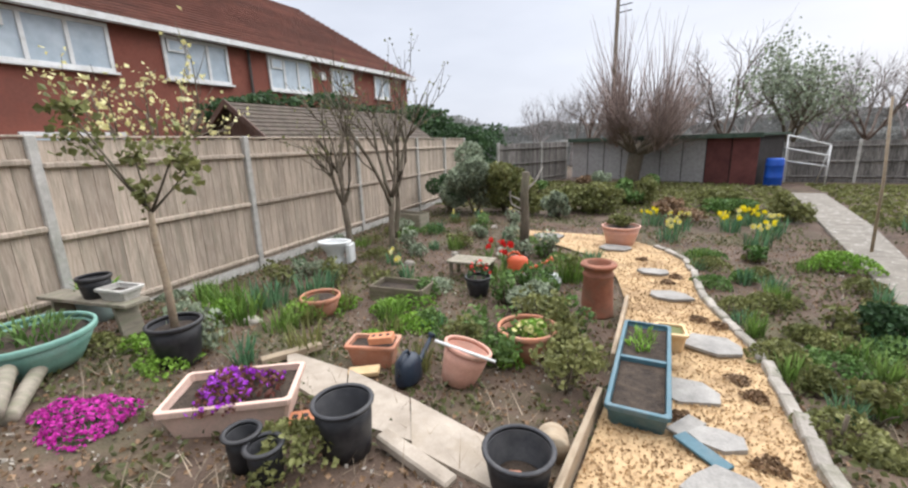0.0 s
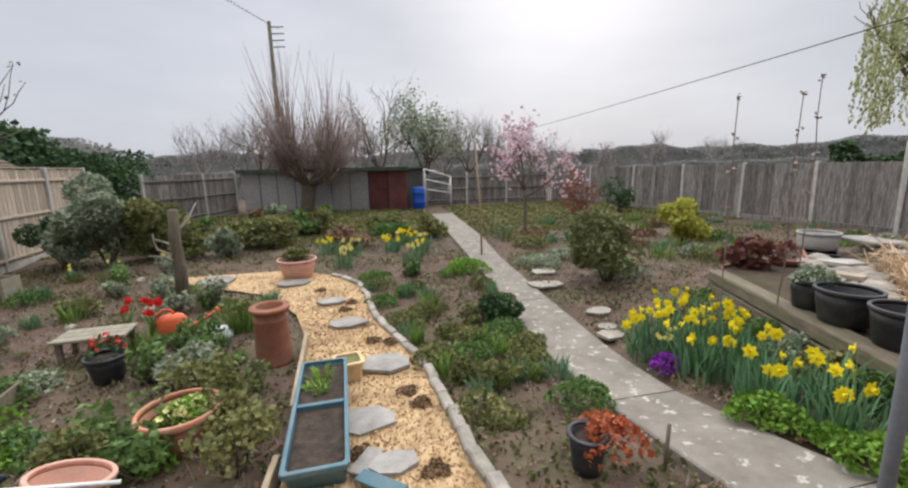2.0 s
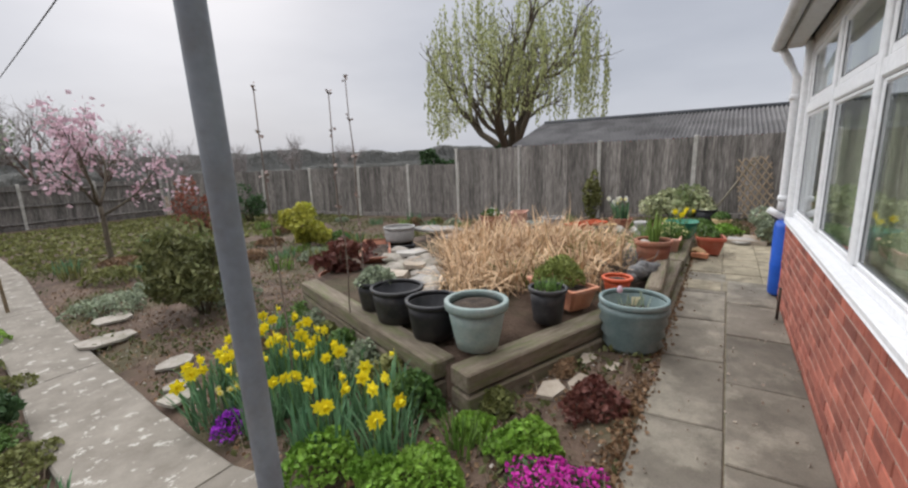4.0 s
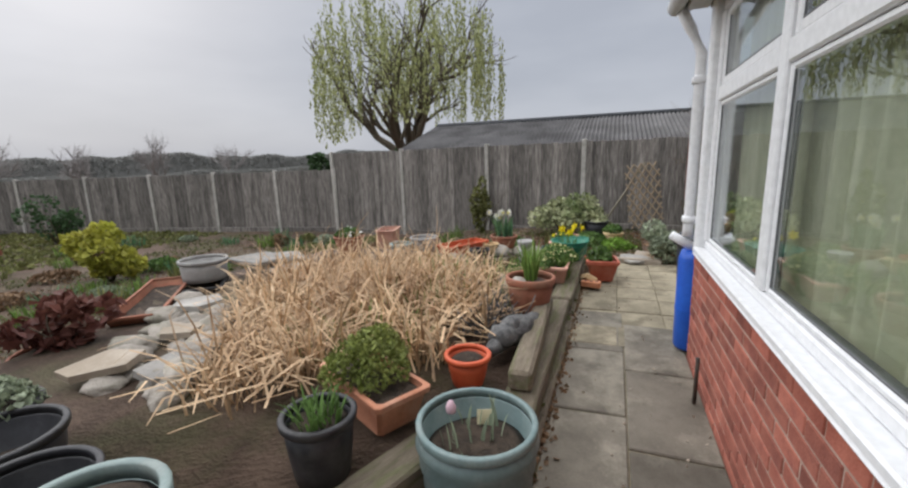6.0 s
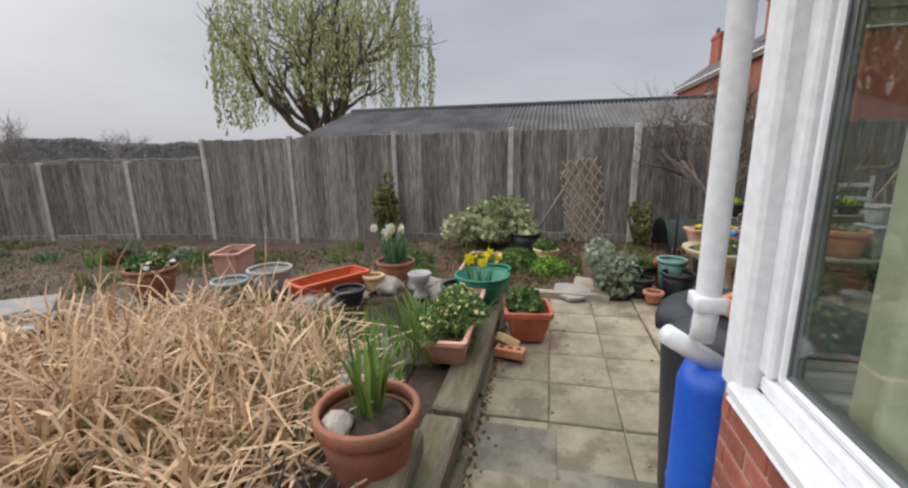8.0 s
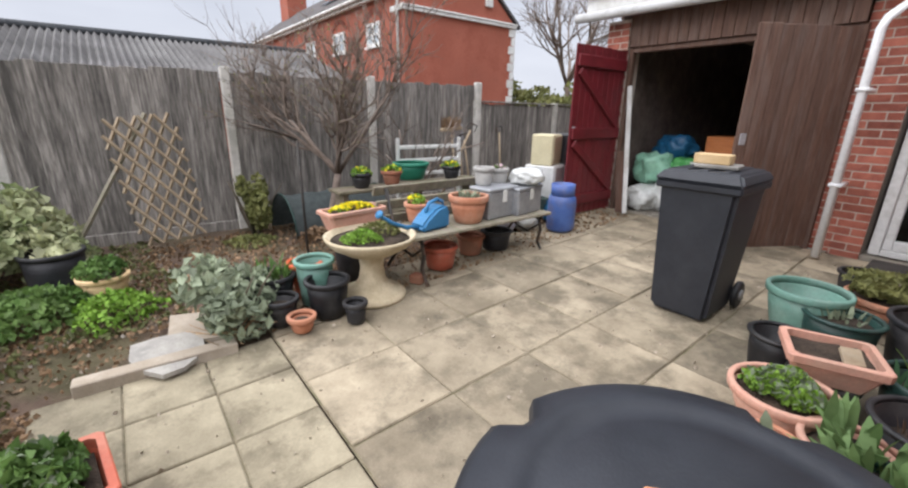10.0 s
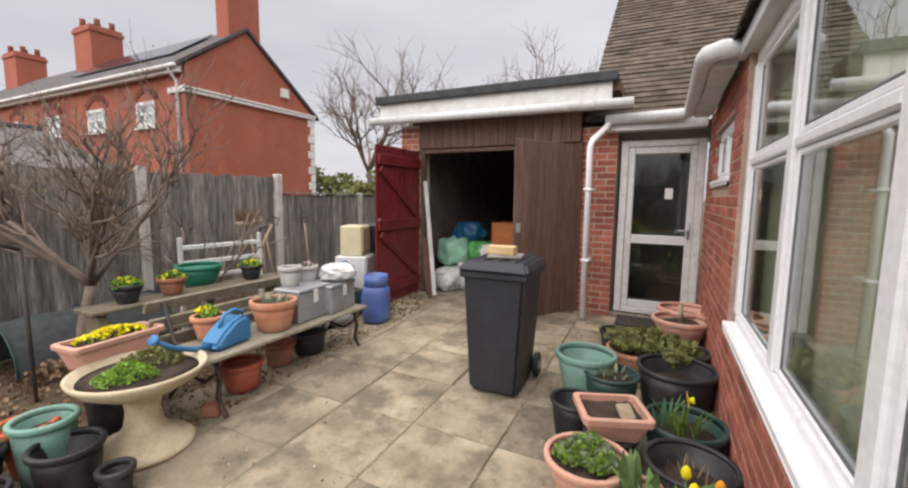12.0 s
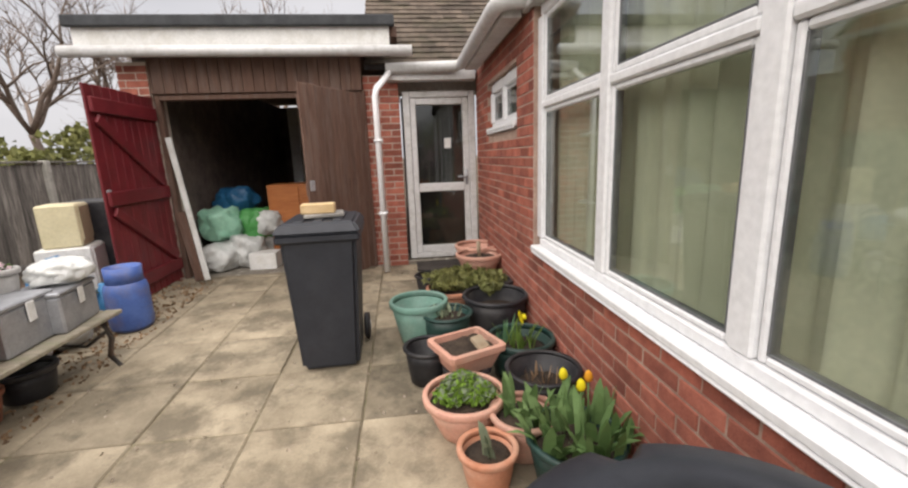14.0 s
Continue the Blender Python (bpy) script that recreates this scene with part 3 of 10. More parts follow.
def place_bricks(field, axis, plane, parent, cap):
    rest = Mesh()
    n = 0
    for a, ln, z in field:
        key = (round(ln, 3), axis)
        jog = random.uniform(-0.002, 0.002)
        at = (a, plane + jog, z) if axis == "x" else (plane + jog, a, z)
        if n < cap:
            if key not in mesh_cache:
                mesh_cache[key] = brick_mesh(ln, axis).data("brick", M_BRICK)
            o = new("brick", mesh_cache[key])
            o.parent = parent
            o.location = at
            n += 1
        else:
            rest.m = Matrix.Translation(at)
            b = brick_mesh(ln, axis)
            rest.add(b.v, b.f)
    if rest.v:
        ob = part("brickwork", rest, M_BRICKS, parent)
        tagged(ob, kind="stuff")


# white window frames
def window_run(name, axis, plane, outward, spans, z0, zt, z1, label, th=0.045, tu=0.05):
    """Sill, posts, transom and panes of a run of white windows."""
    w = tagged(new(name), label, "window", kind="structure")

    def bar(nm, a0, a1, zz0, zz1, p0, p1, mat_=M_UPVC, c=0.008):
        b = Mesh()
        q0, q1 = sorted((plane + outward * p0, plane + outward * p1))
        if axis == "x":
            b.cbox(a0, a1, q0, q1, zz0, zz1, c)
        else:
            b.cbox(q0, q1, a0, a1, zz0, zz1, c)
        return part(nm, b, mat_, w)

    a_first, a_last = spans[0][0], spans[-1][1]
    bar("window_sill", a_first - 0.02, a_last + 0.04, z0 - 0.038, z0, -0.10, 0.075)
    bar("sill_nose", a_first - 0.02, a_last + 0.04, z0 - 0.058, z0 - 0.0385, 0.052, 0.073)
    bar("bottom_rail", a_first, a_last, z0 + 0.001, z0 + 0.052, -0.06, 0.012)
    bar("head_rail", a_first, a_last, z1 - 0.07, z1, -0.06, 0.012)
    for i, (s, e) in enumerate(spans):
        bar("mullion", s - 0.045, s + 0.045, z0 + 0.053, z1 - 0.071, -0.06, 0.016)
        bar("transom", s + 0.046, e - 0.046, zt - th, zt + th, -0.06, 0.014)
        for zz0, zz1 in ((z0 + 0.053, zt - th - 0.001), (zt + th + 0.001, z1 - 0.071)):
            # inner casement bead and pane
            t = 0.028 if zz0 < zt else tu
            bar("casement", s + 0.047, s + 0.047 + t, zz0, zz1, -0.045, 0.0)
            bar("casement", e - 0.047 - t, e - 0.047, zz0, zz1, -0.045, 0.0)
            bar("casement", s + 0.048 + t, e - 0.048 - t, zz0, zz0 + t, -0.045, 0.0)
            bar("casement", s + 0.048 + t, e - 0.048 - t, zz1 - t, zz1, -0.045, 0.0)
            for k, sgn in ((0, 1), (1, -1)):
                g0 = s + 0.047 + t if k == 0 else e - 0.047 - t - 0.008
                bar("gasket", g0, g0 + 0.008, zz0 + t, zz1 - t, -0.04, -0.006, M_GASKET, 0.001)
            bar("gasket", s + 0.056 + t, e - 0.056 - t, zz0 + t, zz0 + t + 0.008, -0.04, -0.006, M_GASKET, 0.001)
            b = Mesh()
            if axis == "x":
                b.box(s + 0.05 + t, e - 0.05 - t, plane - outward * 0.016, plane - outward * 0.010, zz0 + t, zz1 - t)
            else:
                b.box(plane - outward * 0.016, plane - outward * 0.010, s + 0.05 + t, e - 0.05 - t, zz0 + t, zz1 - t)
            p = part("pane", b, M_GLASS, w)
            p.visible_shadow = False
    bar("mullion", a_last - 0.045, a_last + 0.03, z0 + 0.053, z1 - 0.071, -0.06, 0.016)
    return w


xs_ = [1.5, 2.3, 3.35, 4.4, 5.5, 6.68]
window_run("window_1", "x", -0.04, 1, list(zip(xs_[:-1], xs_[1:])), 0.875, 1.89, 2.46, "long white plastic window over the garden wall")
ys_ = [-2.80, -1.872, -0.965, -0.06]
window_run("window_2", "y", CX - 0.04, 1, list(zip(ys_[:-1], ys_[1:])), 0.875, 1.834, 2.46, "white plastic window with pale curtains beside the patio", 0.022, 0.032)
window_run("window_3", "y", CX - 0.04, 1, [(-4.36, -3.85), (-3.85, -3.33)], 1.78, 2.16, 2.2, "small white two-pane window in brick wall")
cp = Mesh()
cp.cbox(CX - 0.11, CX + 0.0, -0.09, 0.02, 0.84, 2.5, 0.012)
structure("trim_corner_post", cp, M_UPVC, "white corner post of the windows", "trim")

# curtains and the room behind
def curtain(axis, plane, a0, a1, z0, z1, amp=0.025):
    b = Mesh(True)
    n = int((a1 - a0) / 0.022)
    v = []
    for i in range(n + 1):
        a = a0 + (a1 - a0) * i / n
        o = plane + amp * math.sin(a * 38 + 1.5 * math.sin(a * 5)) + 0.01 * math.sin(a * 91)
        for z in (z0, (z0 + z1) / 2, z1):
            v.append((a, o, z) if axis == "x" else (o, a, z))
    f = [(i * 3 + k, (i + 1) * 3 + k, (i + 1) * 3 + k + 1, i * 3 + k + 1) for i in range(n) for k in (0, 1)]
    b.raw(v, f)
    b.raw([(x + (0 if axis == "x" else -0.004), y + (-0.004 if axis == "x" else 0), z) for x, y, z in v], [tuple(reversed(q)) for q in f])
    return solid("curtain", b, M_CURT, "pale green curtain drawn behind the window", "curtain")


curtain("y", CX - 0.17, -2.85, -0.22, 0.83, 2.44)
curtain("x", -0.17, 1.62, CX - 0.23, 0.83, 2.44)
rm = Mesh()
rm.box(1.36, 1.498, -5.3, -0.0, -0.5, 2.46)
rm.box(1.5, CX - 0.27, -5.3, -5.13, -0.2, 2.6)
structure("wall_inner", rm, M_CURT, "plain inner walls of the house", "wall")
fl = Mesh()
fl.box(1.5, CX - 0.27, -5.12, -0.27, -0.1, 0.02)
structure("floor", fl, M_WOOD, "floor inside the house", "floor")
cl = Mesh()
cl.box(1.36, CX - 0.02, -5.12, -0.03, 2.465, 2.55)
structure("ceiling", cl, M_WHITE, "plain ceiling inside the house", "ceiling")


# roofs
def tiled_slope(name, origin, along, up, length, run, course=0.16, width=0.165, label="", mat_=None, sag=0.0):
    """Overlapping plain tiles over a slope; along and up are unit vectors in its plane."""
    o, a, u = Vector(origin), Vector(along), Vector(up)
    nrm = a.cross(u).normalized()
    if nrm.z < 0:
        nrm = -nrm
    b = Mesh()
    for k in range(int(run / course)):
        off = width / 2 if k % 2 else 0
        for i in range(int(length / width) + 1):
            s = max(i * width - off, 0)
            e = min((i + 1) * width - off - 0.004, length)
            if e - s < 0.03:
                continue
            lift = 0.018 + random.uniform(-0.004, 0.006)
            p0 = o + u * (k * course - 0.03)
            p1 = o + u * ((k + 1) * course)
            q = [p0 + a * s + nrm * lift, p0 + a * e + nrm * lift, p1 + a * e, p1 + a * s]
            lo = [p - nrm * 0.014 for p in q[:2]]
            b.raw([tuple(p) for p in q + lo], [(0, 1, 2, 3), (4, 5, 1, 0), (4, 0, 3), (1, 5, 2)])
    base = Mesh()
    p = [o - nrm * 0.02, o + a * length - nrm * 0.02, o + a * length + u * run - nrm * 0.02, o + u * run - nrm * 0.02]
    base.raw([tuple(q) for q in p] + [tuple(q - nrm * 0.06) for q in p], [(0, 1, 2, 3), (7, 6, 5, 4), (0, 4, 5, 1), (1, 5, 6, 2), (2, 6, 7, 3), (3, 7, 4, 0)])
    r = structure(name, base, M_FELT, label, "roof")
    t = part("tile_courses", b, mat_ or M_ROOFT, r)
    tagged(t, kind="stuff")
    return r


c, s = math.cos(radians(42)), math.sin(radians(42))
tiled_slope("roof_south", (4.2, -4.97, 2.56), (1, 0, 0), (0, -c, s), 3.88, 4.2, course=0.115, label="brown mossy tiled roof above the back door")
c2, s2 = math.cos(radians(32)), math.sin(radians(32))
tiled_slope("roof_wing_east", (6.98, -4.6, 2.56), (0, 1, 0), (-c2, 0, s2), 1.62, 3.6, label="brown tiled roof above the small window")
tiled_slope("roof_wing_patio", (6.86, -2.975, 2.575), (0, 1, 0), (-c2, 0, s2), 3.12, 3.6, label="brown tiled roof above the patio windows")
c3, s3 = math.cos(radians(24)), math.sin(radians(24))
tiled_slope("roof_wing_north", (1.3, 0.18, 2.56), (1, 0, 0), (0, -c3, s3), 5.65, 3.0, course=0.3, width=0.33, label="brown tiled roof above the garden windows")


def gutter(name, pts, r, label):
    b = Mesh(True)
    b.tube(pts, r, 12)
    return structure(name, b, M_UPVCOLD, label, "gutter")


g1 = Mesh(True)
g1.tube([(6.6, -2.93, 2.535), (6.94, -2.93, 2.53), (7.01, -2.97, 2.52), (7.02, -3.06, 2.515), (7.02, -4.75, 2.50), (7.06, -4.85, 2.50), (7.84, -4.9, 2.49)], 0.058, 14)
structure("trim_gutter", g1, M_UPVCOLD, "white plastic gutter along the eaves", "gutter")
g2 = Mesh()
g2.cbox(6.84, 6.98, -4.78, -3.0, 2.44, 2.56)
g2.cbox(6.775, 6.845, -2.995, 0.025, 2.465, 2.57)
g2.cbox(6.84, 7.84, -5.06, -4.92, 2.37, 2.55)
g2.cbox(1.3, 6.845, 0.03, 0.16, 2.47, 2.56)
structure("trim_fascia", g2, M_UPVCOLD, "white boards under the eaves", "trim")
g3 = Mesh(True)
g3.tube([(1.3, 0.22, 2.52), (6.93, 0.22, 2.52)], 0.055, 12)
structure("trim_gutter_north", g3, M_UPVCOLD, "white plastic gutter above the garden windows", "gutter")
dp = Mesh(True)
dp.tube([(7.80, -4.88, 2.46), (7.84, -4.86, 2.40), (7.95, -4.72, 2.26), (7.97, -4.70, 2.18), (7.97, -4.70, 0.24)], 0.034, 12)
for z in (0.9, 1.7):
    dp.box(7.925, 8.015, -4.95, -4.66, z, z + 0.03)
structure("downpipe", dp, M_UPVC, "white plastic downpipe on the brick pier", "pipe")
dp = Mesh(True)
dp.tube([(6.87, 0.2, 2.5), (6.885, 0.12, 2.36), (6.89, 0.045, 2.2), (6.89, 0.045, 1.0), (6.89, 0.05, 0.92)], 0.036, 12)
for z in (1.02, 2.0):
    dp.cbox(6.845, 6.935, 0.0, 0.09, z, z + 0.05)
structure("downpipe_corner", dp, M_UPVC, "white plastic downpipe at the house corner", "pipe")

# glazed door
d = tagged(new("door_1"), "white plastic back door with two glass panels, shut", "door", kind="structure")
DX0, DX1, DY, DZ = 6.84, 7.66, -5.16, 0.27
for nm, x0, x1, z0, z1, y0, y1 in (
    ("frame", DX0 - 0.02, DX0 + 0.06, DZ, 2.28, -0.07, 0.04), ("frame", DX1 - 0.06, DX1 + 0.02, DZ, 2.28, -0.07, 0.04),
    ("frame", DX0 + 0.061, DX1 - 0.061, 2.21, 2.28, -0.07, 0.04), ("frame", DX0 + 0.061, DX1 - 0.061, DZ, DZ + 0.06, -0.07, 0.04),
    ("stile", DX0 + 0.062, DX0 + 0.13, DZ + 0.061, 2.209, -0.05, 0.02), ("stile", DX1 - 0.13, DX1 - 0.062, DZ + 0.061, 2.209, -0.05, 0.02),
    ("rail", DX0 + 0.131, DX1 - 0.131, 2.13, 2.208, -0.05, 0.02), ("rail", DX0 + 0.131, DX1 - 0.131, 1.10, 1.20, -0.05, 0.02),
    ("rail", DX0 + 0.131, DX1 - 0.131, DZ + 0.062, DZ + 0.15, -0.05, 0.02)):
    b = Mesh()
    b.cbox(x0, x1, DY + y0, DY + y1, z0, z1, 0.008)
    part(nm, b, M_UPVCOLD, d)
for z0, z1 in ((DZ + 0.15, 1.10), (1.20, 2.13)):
    b = Mesh()
    b.box(DX0 + 0.132, DX1 - 0.132, DY - 0.02, DY - 0.012, z0, z1)
    p = part("pane", b, M_GLASS, d)
    p.visible_shadow = False
b = Mesh(True)
b.tube([(DX0 + 0.10, DY + 0.02, 1.27), (DX0 + 0.10, DY + 0.06, 1.27), (DX0 + 0.21, DY + 0.065, 1.27)], 0.011, 8)
b.cbox(DX0 + 0.085, DX0 + 0.115, DY + 0.021, DY + 0.028, 1.17, 1.36)
part("door_handle", b, M_STEEL, d, "grey lever handle")
b = Mesh()
b.cbox(6.83, 7.72, -5.5, -5.06, 0.15, 0.255, 0.01)
structure("door_step", b, M_CONC, "concrete step below the back door", "step")
# the hall's gloom is put into this wall's near-black colour
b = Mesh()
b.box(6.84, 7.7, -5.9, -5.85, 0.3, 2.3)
structure("wall_hall", b, M_DARK, "hall wall behind the back door, painted near-black as shade", "wall")
b = Mesh(True)
b.cbox(7.02, 7.62, -5.04, -4.66, gz(7, -4.8) + 0.012, gz(7, -4.8) + 0.034, 0.006)
solid("doormat", b, M_DARK, "dark doormat lying before the back door", "mat")
b = Mesh()
b.box(7.12, 7.20, DY - 0.009, DY - 0.006, 1.62, 1.74)
solid("sticker", b, M_WHITE, "small white notice stuck to the door glass", "notice")

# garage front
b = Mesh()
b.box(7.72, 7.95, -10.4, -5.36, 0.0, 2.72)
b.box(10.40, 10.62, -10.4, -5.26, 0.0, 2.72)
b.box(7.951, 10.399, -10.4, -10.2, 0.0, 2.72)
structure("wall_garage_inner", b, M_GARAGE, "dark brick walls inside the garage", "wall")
b = Mesh()
b.box(7.951, 10.399, -10.199, -5.0, 0.12, 0.235)
structure("floor_garage", b, M_CONC, "concrete garage floor", "floor")
b = Mesh()
b.box(7.7, 10.75, -10.5, -4.83, 2.80, 2.90)
structure("ceiling_garage", b, M_BROWN, "dark boarded garage ceiling", "ceiling")
b = Mesh()
b.cbox(7.72, 10.9, -10.6, -4.72, 2.905, 2.96, 0.01)
b.cbox(7.72, 10.9, -4.76, -4.70, 2.88, 2.985, 0.01)
structure("roof_garage", b, M_FELT, "flat grey felt roof of the garage", "roof")
b = Mesh()
b.cbox(7.78, 10.86, -4.82, -4.765, 2.68, 2.90, 0.006)
structure("trim_garage_fascia", b, M_WHITE, "deep white fascia board of the garage", "trim")
b = Mesh(True)
b.tube([(7.55, -4.70, 2.63), (10.95, -4.70, 2.65)], 0.055, 14)
structure("trim_garage_gutter", b, M_UPVCOLD, "long white gutter below the garage fascia", "gutter")
hd = tagged(new("wall_garage_header"), "brown boarded panel above the garage doors", "panel", kind="structure")
x = 8.12
while x < 10.33:
    b = Mesh()
    b.cbox(x, min(x + 0.112, 10.328), -4.99, -4.962, 2.28, 2.67, 0.006)
    part("board", b, M_BROWN, hd)
    x += 0.115
b = Mesh()
b.cbox(8.10, 8.16, -5.08, -4.995, 0.22, 2.28)
b.cbox(10.27, 10.328, -5.08, -4.995, 0.22, 2.28)
b.cbox(8.161, 10.269, -5.08, -4.995, 2.22, 2.28)
structure("trim_garage_frame", b, M_BROWN, "timber frame of the garage doorway", "trim")
b = Mesh()
b.cbox(8.12, 10.33, -5.3, -4.9, 0.1, 0.232, 0.012)
structure("garage_step", b, M_SLAB, "worn concrete step across the garage doorway", "step")


def garage_leaf(name, hinge, free, label, mat_, boards, brace):
    h, fr = Vector((*hinge, 0)), Vector((*free, 0))
    w = (fr - h).length
    ang = math.degrees(math.atan2(fr.y - h.y, fr.x - h.x))
    t = tagged(new(name), label, "door", kind="structure")
    t.matrix_basis = pose(h.x, h.y, 0.26, 0, 0, ang)
    bw = w / boards
    for i in range(boards):
        b = Mesh()
        b.cbox(i * bw + 0.002, (i + 1) * bw - 0.002, -0.011, 0.011, 0, 1.98 + random.uniform(-0.004, 0.004), 0.005)
        part("board", b, mat_, t)
    sd = 1 if brace > 0 else -1
    y0, y1 = sorted((sd * 0.012, sd * 0.045))
    for z in (0.12, 0.93, 1.74):
        b = Mesh()
        b.cbox(0.02, w - 0.02, y0, y1, z, z + 0.13, 0.008)
        part("ledge", b, mat_, t)
    for z0, z1 in ((0.25, 0.93), (1.06, 1.74)):
        b = Mesh()
        n = math.hypot(w - 0.1, z1 - z0)
        b.m = pose(0.06, 0, z0 + 0.02, 0, -math.degrees(math.atan2(z1 - z0 - 0.06, w - 0.12)), 0)
        b.cbox(0, n - 0.06, y0, y1 - 0.002 if sd > 0 else y1, -0.045, 0.045, 0.008)
        part("brace", b, mat_, t)
    b = Mesh()
    b.cbox(w - 0.09, w - 0.03, -0.02, 0.02, 0.98, 1.08, 0.004)
    part("latch", b, M_STEEL, t, "small steel latch plate")
    return t


garage_leaf("door_2", (10.33, -4.95), (10.33, -3.94), "dark red ledged garage door standing wide open", M_RED, 9, 1)
garage_leaf("door_3", (8.13, -4.95), (8.64, -4.12), "faded brown boarded garage door standing ajar", M_BROWN, 9, -1)

# ---- paving ----
def bedding(x0, x1, y0, y1, depth):
    """Sandy bed just below the slabs, following the slope."""
    nx, ny = max(int((x1 - x0) / 0.3), 1), max(int((y1 - y0) / 0.3), 1)
    v = [(x0 + (x1 - x0) * i / nx, y0 + (y1 - y0) * j / ny, gz(x0 + (x1 - x0) * i / nx, y0 + (y1 - y0) * j / ny) - depth) for j in range(ny + 1) for i in range(nx + 1)]
    b = Mesh(True)
    b.raw(v, [(j * (nx + 1) + i, j * (nx + 1) + i + 1, (j + 1) * (nx + 1) + i + 1, (j + 1) * (nx + 1) + i) for j in range(ny) for i in range(nx)])
    return b


M_JOINT = material("joint_sand", (0.13, 0.105, 0.068), (0.25, 0.21, 0.145), 9, 0.95, 0.6, 120, stain=(0.09, 0.10, 0.04), stain_scale=4, stain_amount=0.5)
patio = structure("pavement_patio", bedding(6.82, 10.42, -5.0, -0.32, 0.009), M_JOINT, "patio of worn buff concrete slabs", "patio")
slab_cache = {}


def lay(parent, x0, x1, y0, y1, mat_, h=0.0):
    lx, ly = round(x1 - x0, 2), round(y1 - y0, 2)
    key = (lx, ly, mat_.name)
    if key not in slab_cache:
        slab_cache[key] = Mesh().cbox(-lx / 2, lx / 2, -ly / 2, ly / 2, -0.05, 0.0, 0.007).data("slab", mat_)
    xc, yc = (x0 + x1) / 2, (y0 + y1) / 2
    o = new("slab", slab_cache[key])
    o.parent = parent
    slope = math.degrees(math.atan2(gz(xc, yc + 0.2) - gz(xc, yc - 0.2), 0.4))
    o.matrix_basis = pose(xc, yc, gz(xc, yc) + h + random.uniform(-0.004, 0.004), slope + random.uniform(-0.3, 0.3), random.uniform(-0.3, 0.3), random.uniform(-0.25, 0.25))


# ---- fences ----
def fence_line(name, posts, top, mat_, label, board=0.115, rails_inside=None, post_mat=None, drop=0.0, cap=False, group="boundary fences"):
    """Concrete posts with boarded bays between; posts are (x, y)."""
    for i in range(len(posts) - 1):
        a, c_ = Vector(posts[i]), Vector(posts[i + 1])
        L = (c_ - a).length
        ang = math.degrees(math.atan2(c_.y - a.y, c_.x - a.x))
        zb = min(gz(*posts[i]), gz(*posts[i + 1]))
        ft = thing("fence", pose(a.x, a.y, zb, 0, 0, ang), label, "fence", group)
        H = top - zb - drop * (i / max(len(posts) - 1, 1))
        for px_ in ((0, L) if i == len(posts) - 2 else (0,)):
            b = Mesh()
            b.m = pose(px_, 0, -0.1, random.uniform(-0.7, 0.7), random.uniform(-0.7, 0.7), 0)
            b.cbox(-0.05, 0.05, -0.055, 0.055, 0, H + 0.15, 0.012)
            part("post", b, post_mat or M_POST, ft, "concrete post")
        n = int((L - 0.1) / board)
        bw = (L - 0.1) / n
        for k in range(n):
            b = Mesh()
            b.m = pose(0.05 + k * bw, 0, 0, 0, 0, 2.5)
            b.cbox(0, bw * 1.08, -0.006, 0.008, 0.14, H + random.uniform(-0.02, 0.012), 0.003)
            part("board", b, mat_, ft)
        sd = rails_inside
        if sd:
            for zr in (0.2, H * 0.5, H * 0.86):
                b = Mesh()
                y0, y1 = sorted((sd * 0.012, sd * 0.06))
                b.cbox(0.05, L - 0.05, y0, y1, zr, zr + 0.07, 0.015)
                part("rail", b, mat_, ft)
        b = Mesh()
        b.cbox(0.05, L - 0.05, -0.025, 0.025, -0.05, 0.135, 0.008)
        part("gravel_board", b, M_FENCE if mat_ is M_FENCE else M_POST, ft)
        if cap:
            b = Mesh()
            b.cbox(0.05, L - 0.05, -0.035, 0.035, H + 0.013, H + 0.04, 0.006)
            part("capping", b, mat_, ft)


R0, R1 = Vector((12.55, -4.4)), Vector((14.0, 8.4))
right = [(12.55, -4.4), (12.72, -2.6), (12.86, -0.8), (13.0, 1.2), (13.35, 3.45), (13.7, 5.95), (14.0, 8.4)]
fence_line("fence", right, 1.88, M_FENCE, "grey weathered close-boarded fence panel", 0.125, None, group="tall grey fence")
far_r = [right[-1], (13.75, 10.4), (13.3, 12.5), (12.8, 14.7), (12.2, 17.0), (11.5, 19.4), (10.7, 22.0)]
fence_line("fence", far_r, 1.42, M_FENCE, "low grey weathered fence panel", 0.15, None, drop=0.1, group="low grey fence")
south = [right[0], (12.75, -6.6), (12.95, -8.9), (13.1, -11.2)]
fence_line("fence", south, 1.62, M_FENCE, "grey boarded fence panel with rails", 0.125, 1, cap=True, group="fence past the garage")
ld = (Vector((-7.24, 10.9)) - Vector((-6.38, 4.5))) / 3
left = [tuple(Vector((-6.38, 4.5)) + ld * (u / 2.153)) for u in (-5.9, -2.7, 0.03, 3.25, 6.47, 8.6, 10.77)]
fence_line("fence", left, 1.74, M_FENCEW, "pale brown close-boarded fence panel with rails", 0.15, -1, cap=True, drop=0.05, group="pale brown fence")
north = [left[-1], (-7.4, 17.6), (-6.2, 20.2), (-5.6, 22.6)]
fence_line("fence", north[1:], 1.45, M_FENCE, "dark old boarded fence panel", 0.15, -1, group="old dark fence")
